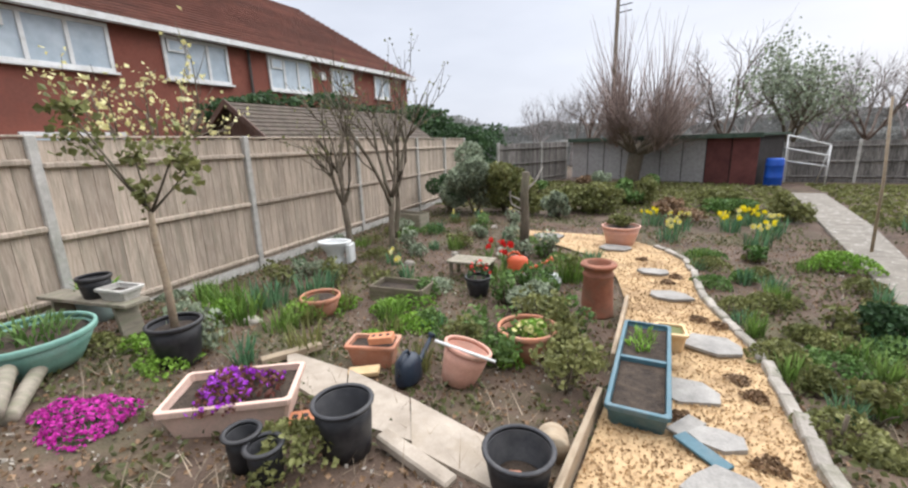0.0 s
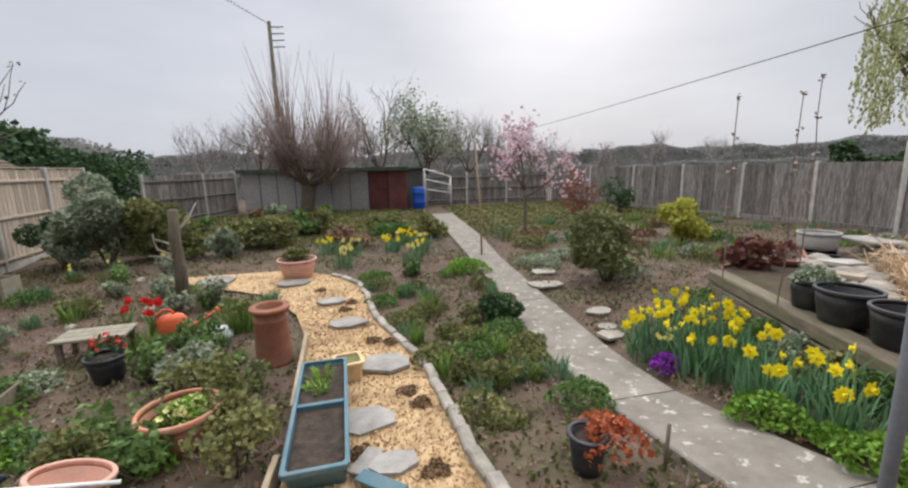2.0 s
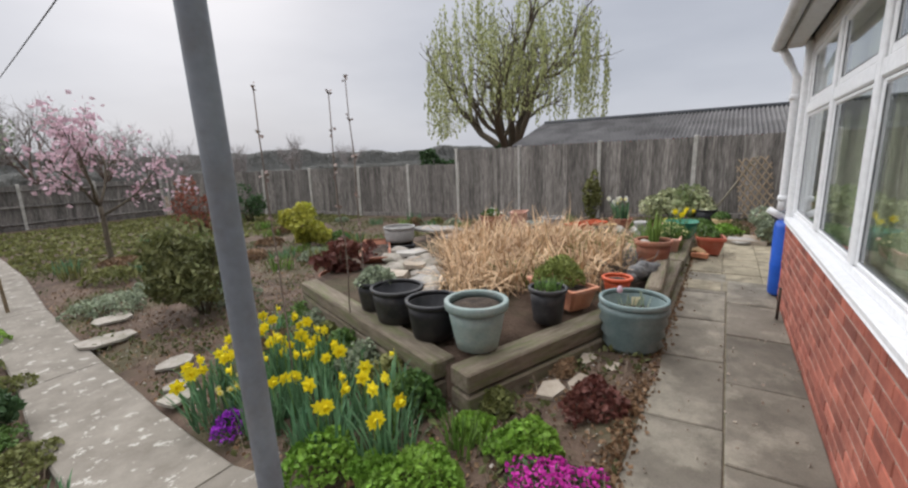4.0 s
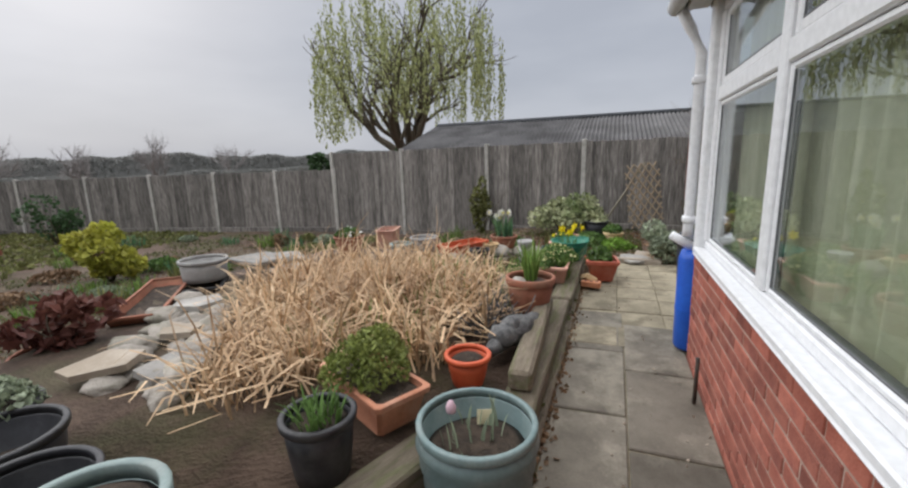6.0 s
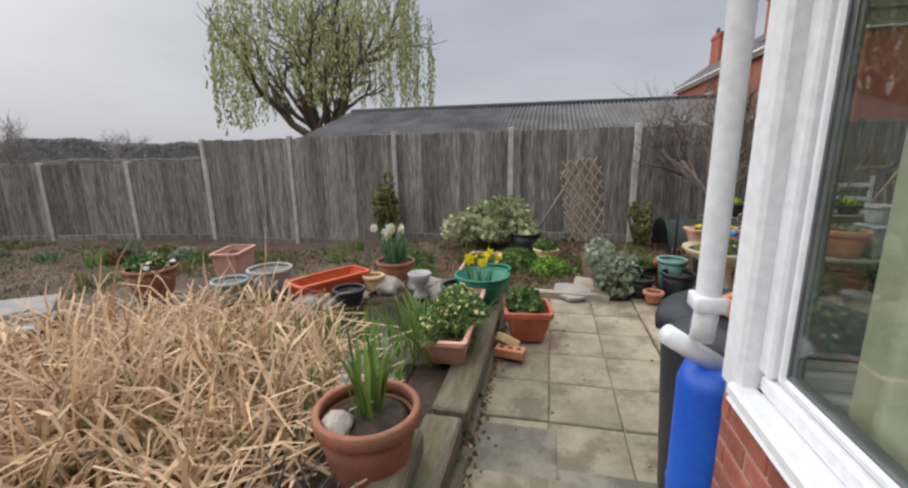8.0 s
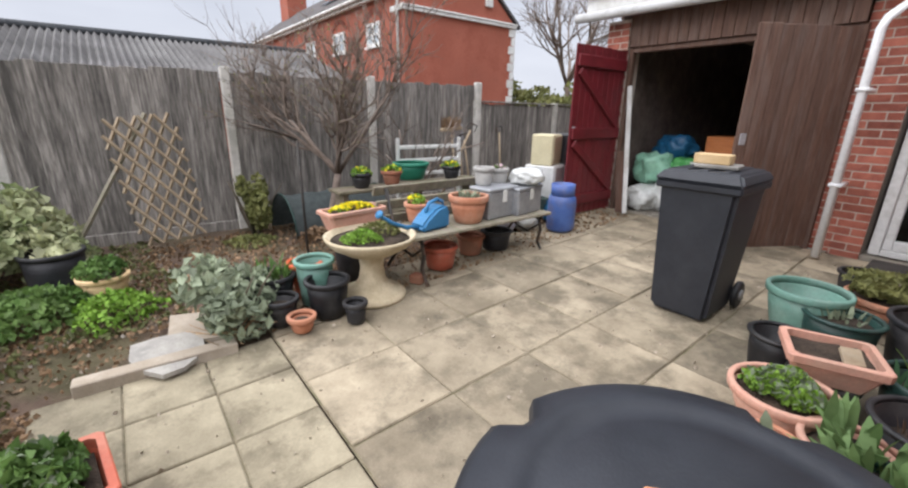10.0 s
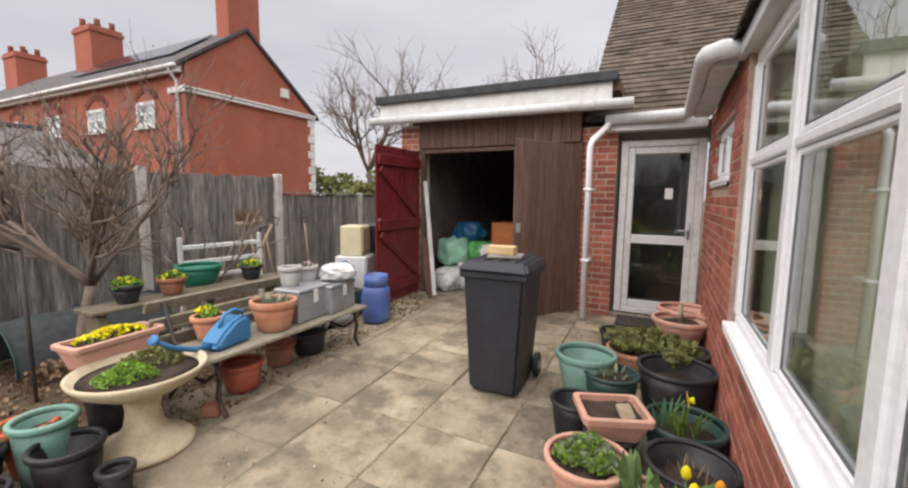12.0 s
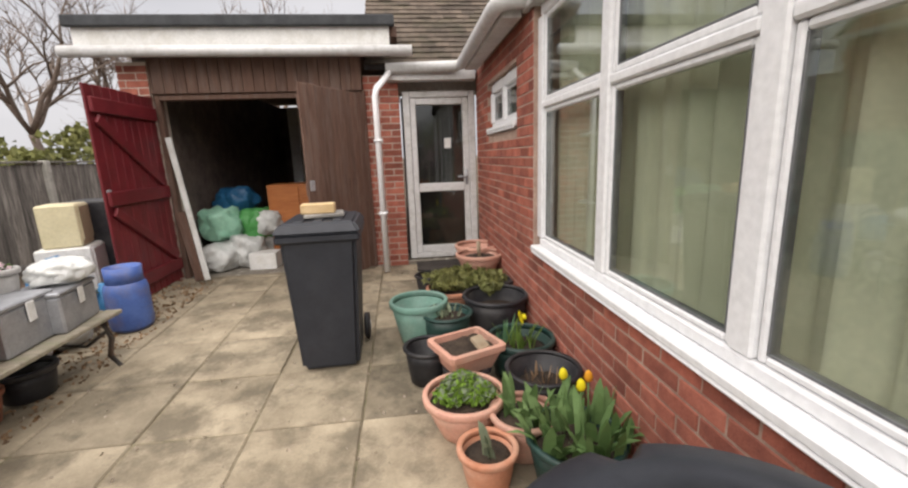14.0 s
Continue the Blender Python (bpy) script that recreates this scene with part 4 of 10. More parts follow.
far_n = [(3.6, 22.0), (5.8, 22.0), (8.0, 22.0), (10.4, 22.0)]
fence_line("fence", far_n, 1.15, M_FENCE, "old dark boarded fence panel", 0.15, -1, group="far dark fence")

# ---- concrete path and patio slabs (the pieces) ----
road = structure("pavement_path", Mesh().box(2.1, 2.7, 1.0, 2.0, -0.5, -0.49), M_MORTAR, "long concrete garden path with lichen spots", "path")
for y0, y1 in ((0.9, 1.72), (1.73, 3.04), (3.055, 5.98), (5.995, 9.0), (9.015, 12.0), (12.015, 15.0), (15.015, 18.0)):
    b = Mesh()
    n = 8
    v = []
    for k in range(n + 1):
        y = y0 + (y1 - y0) * k / n
        xl, xr = edge_at(PATH_L, y), edge_at(PATH_R, y)
        z = gz(2.4, y) + 0.006
        v += [(xl, y, z - 0.09), (xl, y, z - 0.012), (xl + 0.014, y, z), (xr - 0.014, y, z), (xr, y, z - 0.012), (xr, y, z - 0.09)]
    f = [(k * 6 + i + 1, k * 6 + i, (k + 1) * 6 + i, (k + 1) * 6 + i + 1) for k in range(n) for i in range(5)]
    f += [(0, 1, 2, 3, 4, 5), tuple(n * 6 + i for i in (5, 4, 3, 2, 1, 0))]
    b.raw(v, f)
    part("slab", b, M_CONC, road)

for i in range(6):
    for j in range(8):
        x0, y1 = 6.83 + i * 0.6, -0.33 - j * 0.585
        if x0 + 0.6 < 10.5:
            lay(patio, x0, x0 + 0.593, y1 - 0.58, y1, M_SLAB)
walkp = structure("pavement_walk", bedding(2.2, 9.75, 0.003, 0.88, 0.012), M_JOINT, "narrow slab walk along the house wall", "walk")
x = 2.25
while x < 6.85:
    lay(walkp, x, x + 0.89, 0.45, 0.885, M_WALK)
    lay(walkp, x - 0.3, x + 0.59, 0.005, 0.443, M_WALK)
    x += 0.9
for i in range(7):
    for j in range(3):
        x0, y0 = 6.85 + i * 0.43, -0.31 + j * 0.405
        lay(walkp, x0, x0 + 0.42, y0, y0 + 0.395, M_SLABY)

place_bricks(near, "x", 0.0, wall_n, 150)
place_bricks(brick_field(1.5, 3.59, -0.02, 0.81), "x", 0.0, wall_n, 0)
place_bricks(brick_field(-5.1, -0.004, 0.0, 0.83), "y", CX, wall_e, 250)
place_bricks(brick_field(-5.1, -2.855, 0.825, 2.5, [(-4.42, -3.28, 1.72, 2.22)]), "y", CX, wall_e, 40)
place_bricks(brick_field(7.72, 8.12, 0.2, 2.45), "x", -5.06, wall_d, 300)
place_bricks(brick_field(10.33, 10.62, 0.1, 2.6), "x", -4.95, wall_g, 300)


# ---- plant shapes ----
def quads(mb, centres, size, up=0.3, long=1.0, seed=None):
    """Small leaf-like diamonds at the given centres, turned at random."""
    r = np.random.default_rng(len(mb.v) + 11 if seed is None else seed)
    c_ = np.asarray(centres, float)
    n = len(c_)
    if n == 0:
        return mb
    d = r.normal(size=(n, 3))
    d[:, 2] += up
    d /= np.linalg.norm(d, axis=1)[:, None] + 1e-9
    e = np.cross(d, r.normal(size=(n, 3)))
    e /= np.linalg.norm(e, axis=1)[:, None] + 1e-9
    s_ = np.asarray(size if np.ndim(size) else np.full(n, size)) * r.uniform(0.6, 1.35, n)
    a = d * (s_ * long)[:, None]
    b = e * (s_ * 0.5)[:, None]
    nn = np.cross(a, b)
    nn /= np.linalg.norm(nn, axis=1)[:, None] + 1e-9
    lift = nn * (s_ * 0.18)[:, None]
    v = np.stack([c_ - a * 0.5, c_ + b + lift, c_ + a * 0.5, c_ - b + lift], 1).reshape(-1, 3)
    base = len(mb.v)
    mb.v.extend(map(tuple, v.tolist()))
    mb.f.extend([(base + 4 * i, base + 4 * i + 1, base + 4 * i + 2, base + 4 * i + 3) for i in range(n)])
    return mb


def clump_points(n, rx, ry, rz, zc, lumps=7, seed=1, hollow=0.55):
    """Points in a lumpy mound, with gaps."""
    r = np.random.default_rng(seed)
    cs = r.normal(size=(lumps, 3))
    cs /= np.linalg.norm(cs, axis=1)[:, None]
    cs *= r.uniform(0.35, 0.75, lumps)[:, None]
    k = r.integers(0, lumps, n)
    p = r.normal(size=(n, 3))
    p /= np.linalg.norm(p, axis=1)[:, None]
    p *= (r.uniform(hollow, 1.0, n) ** 0.7 * r.uniform(0.3, 0.55, lumps)[k])[:, None]
    p = cs[k] + p
    p[:, 2] = np.maximum(p[:, 2], -0.95)
    return p * np.array([rx, ry, rz]) + np.array([0, 0, zc])


def blades(mb, n, radius, height, lean=0.35, width=0.012, seed=1, curl=0.25, origin=(0, 0, 0), spread=1.0):
    """Arching strap leaves."""
    r = np.random.default_rng(seed)
    for _ in range(n):
        a, rr = r.uniform(0, 2 * math.pi), radius * math.sqrt(r.uniform())
        x, y = origin[0] + rr * math.cos(a), origin[1] + rr * math.sin(a)
        b = a + r.normal() * 0.9
        h = height * r.uniform(0.55, 1.1)
        l_ = lean * r.uniform(0.1, 1.2) * spread
        w = width * r.uniform(0.7, 1.3)
        dx, dy = math.cos(b), math.sin(b)
        pts = []
        for t_ in (0, 0.4, 0.75, 1.0):
            out = h * l_ * (t_ * 0.4 + t_ * t_ * 0.6)
            pts.append((x + dx * out, y + dy * out, origin[2] + h * (t_ - curl * l_ * t_ ** 3)))
        v = []
        for i, p in enumerate(pts):
            ww = w * (1, 1, 0.75, 0.08)[i]
            v += [(p[0] - dy * ww / 2, p[1] + dx * ww / 2, p[2]), (p[0] + dy * ww / 2, p[1] - dx * ww / 2, p[2])]
        mb.raw(v, [(0, 1, 3, 2), (2, 3, 5, 4), (4, 5, 7, 6)])
    return mb


def limb(mb, p, d, length, r0, r1, rnd, steps=5, wig=0.12, segs=6, rise=0.0):
    """One crooked branch; returns its points."""
    pts = [Vector(p)]
    d = Vector(d).normalized()
    for _ in range(steps):
        d = (d + Vector((rnd.gauss(0, wig), rnd.gauss(0, wig), rnd.gauss(0, wig) + rise))).normalized()
        pts.append(pts[-1] + d * (length / steps))
    mb.tube(pts, r0, segs, r1)
    return pts, d


def grow(mb, p, d, length, r, depth, rnd, kids=4, spread=0.7, shrink=0.62, rise=0.05, tips=None, wig=0.13, segs=6):
    """A branching limb, down to twigs."""
    pts, d2 = limb(mb, p, d, length, r, r * 0.55, rnd, 5 if depth > 1 else 3, wig, segs if depth > 1 else 3, rise)
    if depth == 0:
        if tips is not None:
            tips.extend(pts[1:])
        return
    for k in range(kids):
        i = rnd.randint(max(1, len(pts) // 3), len(pts) - 1)
        base = pts[i]
        dd = (pts[i] - pts[i - 1]).normalized()
        side = Vector((rnd.gauss(0, 1), rnd.gauss(0, 1), rnd.gauss(0, 1)))
        side = (side - dd * side.dot(dd)).normalized()
        nd = (dd + side * spread * rnd.uniform(0.6, 1.3)).normalized()
        grow(mb, base, nd, length * shrink * rnd.uniform(0.75, 1.2), r * 0.55 * (1 - 0.25 * i / len(pts)), depth - 1, rnd, kids, spread, shrink, rise, tips, wig, segs)


def tree(name, x, y, label, trunk_h, trunk_r, limb_len, depth, kids, bark, seed, rise=0.08, spread=0.7, starts=4, leaf_mat=None, leaf_n=0, leaf_size=0.05, leaf_jit=0.15, z=None, lean=(0, 0), crown_label="", shrink=0.62, first=(0.6, 0.9)):
    rnd = random.Random(seed)
    t = thing(name, (x, y, (gz(x, y) if z is None else z) - 0.05), label, "tree")
    mb = Mesh(True)
    pts, d = limb(mb, (0, 0, 0), (lean[0], lean[1], 1), trunk_h, trunk_r, trunk_r * 0.75, rnd, 6, 0.06, 10)
    part("trunk", mb, bark, t)
    lb, tips = Mesh(True), []
    for k in range(starts):
        a = 2 * math.pi * (k + rnd.random() * 0.6) / starts
        b = pts[-1] if k < starts - 1 else pts[-2]
        o = rnd.uniform(*first)
        grow(lb, b, (math.cos(a) * o, math.sin(a) * o, 1), limb_len * rnd.uniform(0.8, 1.15), trunk_r * 0.55, depth, rnd, kids, spread, shrink, rise, tips)
    part("branching", lb, bark, t)
    if leaf_mat and tips:
        r = np.random.default_rng(seed)
        tp = np.array([tuple(q) for q in tips])
        c_ = tp[r.integers(0, len(tp), leaf_n)] + r.normal(size=(leaf_n, 3)) * leaf_jit
        part("crown", quads(Mesh(), c_, leaf_size), leaf_mat, t, crown_label)
    return t


def bush(name, x, y, r, h, n, size, mat_, label, seed, twigs=True, cat="bush", lumps=8, long=1.3, z=None, group="", ry=None):
    zz = gz(x, y) if z is None else z
    t = thing(name, (x, y, zz), label, cat, group)
    if twigs:
        rnd = random.Random(seed)
        tb = Mesh(True)
        for k in range(8):
            a = rnd.uniform(0, 6.28)
            limb(tb, (0.03 * math.cos(a), 0.03 * math.sin(a), -0.02), (math.cos(a) * 0.7 * r, math.sin(a) * 0.7 * r, h), h * 0.85, 0.012 + 0.012 * r, 0.004, rnd, 4, 0.1, 4)
        tagged(part("framework", tb, M_BARK, t), kind="stuff")
    c_ = clump_points(n, r, ry or r, h * 0.55, h * 0.55, lumps, seed)
    part("foliage", quads(Mesh(), c_, size, 0.3, long, seed), mat_, t)
    return t


# ---- neighbours' semi-detached houses, west ----
def west_house():
    t = thing("house", (-13.7, 0, -0.46), "red brick semi-detached houses with white windows", "house")
    b = Mesh()
    b.box(-8, -0.0, -8, 20.0, 0, 5.5)
    part("wall", b, M_BRICKWEST, t)
    zr, ze = 8.75, 5.52
    b = Mesh()
    b.raw([(0.35, -8, ze), (0.35, 20.3, ze), (-3.9, 16.4, zr), (-3.9, -8, zr), (-8.3, 20.3, ze), (-8.3, -8, ze)], [(0, 1, 2, 3), (1, 4, 2), (4, 5, 3, 2), (0, 3, 5)])
    roof = part("roof", b, M_ROOFRED, t, "weathered red-brown tiled roof")
    # courses of tiles on the garden slope and hip
    cr = Mesh()
    n = 26
    for k in range(n):
        f0 = k / n
        z0 = ze + (zr - ze) * f0 + 0.02
        x0 = 0.36 - 4.25 * f0
        y1 = 20.3 - 3.9 * f0
        cr.box(x0 - 0.02, x0 + 0.03, -8, y1, z0, z0 + 0.03)
    o = part("tile_courses", cr, M_ROOFRED, roof)
    tagged(o, kind="stuff")
    b = Mesh()
    b.box(0.2, 0.42, -8, 20.35, ze - 0.16, ze + 0.0)
    part("gutter", b, M_WHITE, t, "white gutter and fascia")
    b = Mesh(True)
    b.tube([(0.1, 10.35, ze - 0.1), (0.08, 10.35, 0)], 0.05, 8)
    part("downpipe", b, M_DARK, t, "dark downpipe")
    b = Mesh()
    b.cbox(-3.2, -2.5, 10.0, 11.2, zr - 0.9, zr + 1.2)
    part("chimney", b, M_BRICKFAR, t)
    for y0, y1, z0, z1, lights in ((3.6, 6.25, 4.15, 5.35, 3), (7.56, 9.6, 4.15, 5.36, 3), (11.15, 13.2, 4.15, 5.36, 3), (14.3, 15.7, 4.3, 5.3, 2), (17.2, 18.4, 4.3, 5.3, 2), (4.0, 6.2, 1.4, 2.6, 3), (11.4, 13.3, 1.4, 2.6, 3)):
        w = Mesh()
        w.cbox(0.0, 0.07, y0, y1, z0, z0 + 0.09)
        w.cbox(0.0, 0.07, y0, y1, z1 - 0.09, z1)
        for k in range(lights + 1):
            yy = y0 + (y1 - y0 - 0.09) * k / lights
            w.cbox(0.0, 0.07, yy, yy + 0.09, z0 + 0.091, z1 - 0.091)
        w.cbox(-0.02, 0.16, y0 - 0.06, y1 + 0.06, z0 - 0.07, z0 - 0.002)
        wo = part("window", w, M_WHITE, t, "white window")
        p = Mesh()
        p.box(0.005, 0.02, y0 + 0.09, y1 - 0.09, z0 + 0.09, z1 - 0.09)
        part("pane", p, M_FARGLASS, wo, "glass painted pale like reflected sky")
        if lights == 3:
            q = Mesh()
            q.cbox(0.03, 0.09, y0 + 0.12, y0 + 0.62, z1 - 0.45, z1 - 0.10)
            part("top_light", q, M_WHITE, wo)
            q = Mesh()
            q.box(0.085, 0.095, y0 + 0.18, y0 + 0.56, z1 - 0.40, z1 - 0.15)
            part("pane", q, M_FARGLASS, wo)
    b = Mesh()
    b.cbox(0.0, 0.15, 13.65, 13.9, 4.75, 5.05)
    part("alarm_box", b, M_WHITE, t, "small alarm box")


# opaque panes; the sky's reflection is painted in as pale blue
M_FARGLASS = material("far_glass_sky_tint", (0.42, 0.50, 0.56), (0.60, 0.67, 0.71), 1.2, 0.12, 0, 4, spec=0.8)
west_house()


def west_shed():
    t = thing("shed", (-8.6, 9.0, -0.38), "brown garden shed with ribbed tiled roof behind the fence", "shed")
    b = Mesh()
    b.slab([(-1.0, -2.9), (0.9, -2.9), (0.9, 2.9), (-1.0, 2.9)], 0, 2.15)
    b.raw([(-1.0, -2.9, 2.15), (0.9, -2.9, 2.15), (-0.05, -2.9, 2.85)], [(0, 1, 2)])
    part("wall", b, M_BROWN, t)
    for sgn in (1, -1):
        for k in range(9):
            b = Mesh()
            u0, u1 = k / 9, (k + 1) / 9 + 0.02
            x0, x1 = sgn * 1.2 * (1 - u0) - 0.05, sgn * 1.2 * (1 - u1) - 0.05
            z0, z1 = 2.12 + 0.82 * u0 + 0.03, 2.12 + 0.82 * u1
            b.raw([(x0, -3.15, z0), (x0, 3.15, z0), (x1, 3.15, z1), (x1, -3.15, z1), (x0, -3.15, z0 - 0.05), (x0, 3.15, z0 - 0.05)], [(0, 1, 2, 3), (4, 5, 1, 0), (4, 0, 3), (5, 2, 1)])
            part("roof_course", b, M_ROOFT, t)
    for sgn in (1, -1):
        b = Mesh()
        b.raw([(-0.05, -3.18, 3.0), (sgn * 1.22 - 0.05, -3.18, 2.16), (sgn * 1.22 - 0.05, -3.18, 2.02), (-0.05, -3.18, 2.86), (-0.05, -3.14, 3.0), (sgn * 1.22 - 0.05, -3.14, 2.16), (sgn * 1.22 - 0.05, -3.14, 2.02), (-0.05, -3.14, 2.86)], [(0, 1, 2, 3), (4, 7, 6, 5), (0, 4, 5, 1), (3, 2, 6, 7)])
        part("bargeboard", b, M_BROWN, t)


west_shed()


# ---- brick house with stone quoins, south-east ----
def east_house():
    t = thing("house", (23.0, -9.5, 0), "red brick house with white bands and pale corner stones", "house")
    L, D, RY, RZ, ZF, ZB = 22.0, -6.2, -2.6, 8.25, 6.3, 5.45
    b = Mesh()
    v = []
    for x in (0.0, L):
        v += [(x, D, 0), (x, 0, 0), (x, 0, ZF), (x, RY, RZ), (x, D, ZB)]
    b.raw(v, [(0, 4, 3, 2, 1), (5, 6, 7, 8, 9), (1, 2, 7, 6), (0, 5, 9, 4)])
    part("wall", b, M_BRICKFAR, t)
    for nm, y0, z0 in (("roof", 0.35, ZF - 0.2), ("roof", D - 0.3, ZB - 0.16)):
        b = Mesh()
        v = [(x, y, z + d) for d in (0.03, 0.17) for x, y, z in ((-0.1, y0, z0), (L + 0.2, y0, z0), (L + 0.2, RY, RZ), (-0.1, RY, RZ))]
        b.raw(v, [(0, 1, 2, 3), (4, 7, 6, 5), (0, 4, 5, 1), (0, 3, 7, 4), (1, 5, 6, 2)])
        part(nm, b, M_ROOFDK, t, "dark slate roof slope")
    # solar panels on the front slope
    u = Vector((0, RY - 0.35, RZ - ZF + 0.2))
    for k in range(7):
        b = Mesh()
        x0 = 1.6 + 1.15 * k
        p0, p1 = Vector((0, 0.35, ZF + 0.02)) + u * 0.3, Vector((0, 0.35, ZF + 0.02)) + u * 0.88
        q = [Vector((x0, p0.y, p0.z)), Vector((x0 + 1.1, p0.y, p0.z)), Vector((x0 + 1.1, p1.y, p1.z)), Vector((x0, p1.y, p1.z))]
        b.raw([tuple(p + Vector((0, 0, d))) for d in (0.02, 0.07) for p in q], [(3, 2, 1, 0), (4, 5, 6, 7), (0, 1, 5, 4), (1, 2, 6, 5), (2, 3, 7, 6), (3, 0, 4, 7)])
        part("solar_panel", b, M_SOLAR, t, "dark glossy solar panel")
    part("band", Mesh().cbox(-0.12, 0.0, D - 0.05, 0.12, 5.3, 5.42), M_WHITE, t, "white painted string course")
    part("band", Mesh().cbox(-0.16, -0.001, D - 0.07, 0.16, 5.43, 5.5), M_WHITE, t, "white painted string course")
    part("band", Mesh().cbox(0.001, 0.9, 0.001, 0.12, 5.3, 5.5), M_WHITE, t, "white painted string course")
    b = Mesh(True)
    b.tube([(-0.1, 0.42, ZF - 0.16), (L, 0.42, ZF - 0.16)], 0.075, 8)
    part("gutter", b, M_WHITE, t, "white gutter")
    part("fascia", Mesh().cbox(0.0, L, 0.12, 0.3, ZF - 0.34, ZF - 0.14), M_WHITE, t, "white eaves board")
    for k in range(14):
        w = 0.42 if k % 2 else 0.26
        part("quoin", Mesh().cbox(-0.05, 0.2, D - 0.05, D - 0.05 + w, k * 0.38, k * 0.38 + 0.35), M_WHITE, t, "pale corner stone")
    b = Mesh(True)
    b.tube([(0.3, 0.4, ZF - 0.2), (0.35, 0.2, ZF - 0.45), (0.35, 0.1, ZF - 0.6), (0.35, 0.1, 0)], 0.06, 8)
    part("downpipe", b, M_WHITE, t, "white downpipe")
    for x, wx, z0, z1 in ((0.05, 0.75, 7.3, 10.3), (10.6, 1.7, 7.6, 10.1), (19.4, 1.7, 7.6, 10.0)):
        b = Mesh()
        b.cbox(x, x + wx, RY - 0.72, RY + 0.72, z0, z1)
        b.cbox(x - 0.06, x + wx + 0.06, RY - 0.78, RY + 0.78, z1 - 0.32, z1 - 0.14)
        ch = part("chimney", b, M_BRICKFAR, t)
        for k in range(4):
            b = Mesh(True)
            b.m = pose(x + wx * (0.3 + 0.4 * (k % 2)), RY - 0.5 + 0.33 * k, z1)
            b.lathe([(0.15, 0), (0.12, 0.4), (0.15, 0.45), (0.11, 0.45), (0.11, 0.1)], 10)
            part("chimney_pot", b, M_TERRAD, ch)
    for x, wx in ((1.9, 1.25), (5.5, 1.45), (9.5, 1.4), (13.5, 1.4)):
        z0, z1 = 4.2, 5.15
        w = Mesh()
        w.cbox(x, x + wx, 0.0, 0.08, z0, z0 + 0.13)
        w.cbox(x, x + wx, 0.0, 0.08, z1 - 0.13, z1)
        for k in (0, 0.5, 1.0):
            xx = x + (wx - 0.13) * k
            w.cbox(xx, xx + 0.13, 0.0, 0.08, z0 + 0.131, z1 - 0.131)
        w.cbox(x + 0.131, x + wx - 0.131, 0.0, 0.07, (z0 + z1) / 2 - 0.04, (z0 + z1) / 2 + 0.04)
        wo = part("window", w, M_WHITE, t, "white window")
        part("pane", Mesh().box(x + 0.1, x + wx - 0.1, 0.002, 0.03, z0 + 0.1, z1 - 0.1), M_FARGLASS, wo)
        part("sill", Mesh().cbox(x - 0.1, x + wx + 0.1, 0.0, 0.15, z0 - 0.09, z0 - 0.002), M_WHITE, wo)
        n = 9
        for k in range(n):
            th_ = math.pi * (0.25 + 0.5 * k / (n - 1))
            a = Mesh()
            a.m = pose(x + wx / 2 + (wx * 0.72) * math.cos(th_), 0.03, z1 - wx * 0.45 + wx * 0.72 * math.sin(th_), 0, 90 - math.degrees(th_), 0)
            a.cbox(-0.06, 0.06, -0.03, 0.02, 0, 0.24, 0.004)
            part("arch_brick", a, M_BRICKWEST, wo, "darker brick of the window arch")
    part("alarm_box", Mesh().cbox(-0.12, 0.0, -4.65, -4.25, 6.0, 6.4), M_WHITE, t, "small white alarm box")


east_house()


# ---- barn with corrugated roof, east ----
def barn():
    t = thing("barn", (17.0, 2.0, 0), "long low barn with grey corrugated cement roof", "barn")
    b = Mesh()
    b.box(0, 6.4, -6.2, 5.4, -0.5, 2.0)
    part("wall", b, M_BRICKFAR, t)
    n = 95
    v, f = [], []
    for i in range(n * 4 + 1):
        y = -6.4 + 12.0 * i / (n * 4)
        o = 0.045 * math.cos(i * math.pi / 2)
        v += [(-0.3, y, 1.98 + o), (3.2, y, 3.02 + o), (6.7, y, 1.98 + o)]
    for i in range(n * 4):
        f += [(i * 3, i * 3 + 1, i * 3 + 4, i * 3 + 3), (i * 3 + 1, i * 3 + 2, i * 3 + 5, i * 3 + 4)]
    b = Mesh()
    b.raw(v, f)
    part("roof", b, M_CORR, t)
    b = Mesh(True)
    b.tube([(3.2, -6.4, 3.04), (3.2, 5.6, 3.04)], 0.09, 8)
    part("ridge", b, M_FELT, t, "dark ridge capping")


barn()


# ---- low concrete shed at the end of the garden ----
M_DULLRED = material("dull_red_panel", (0.10, 0.035, 0.032), (0.17, 0.06, 0.052), 2, 0.9, 0.2, 20)


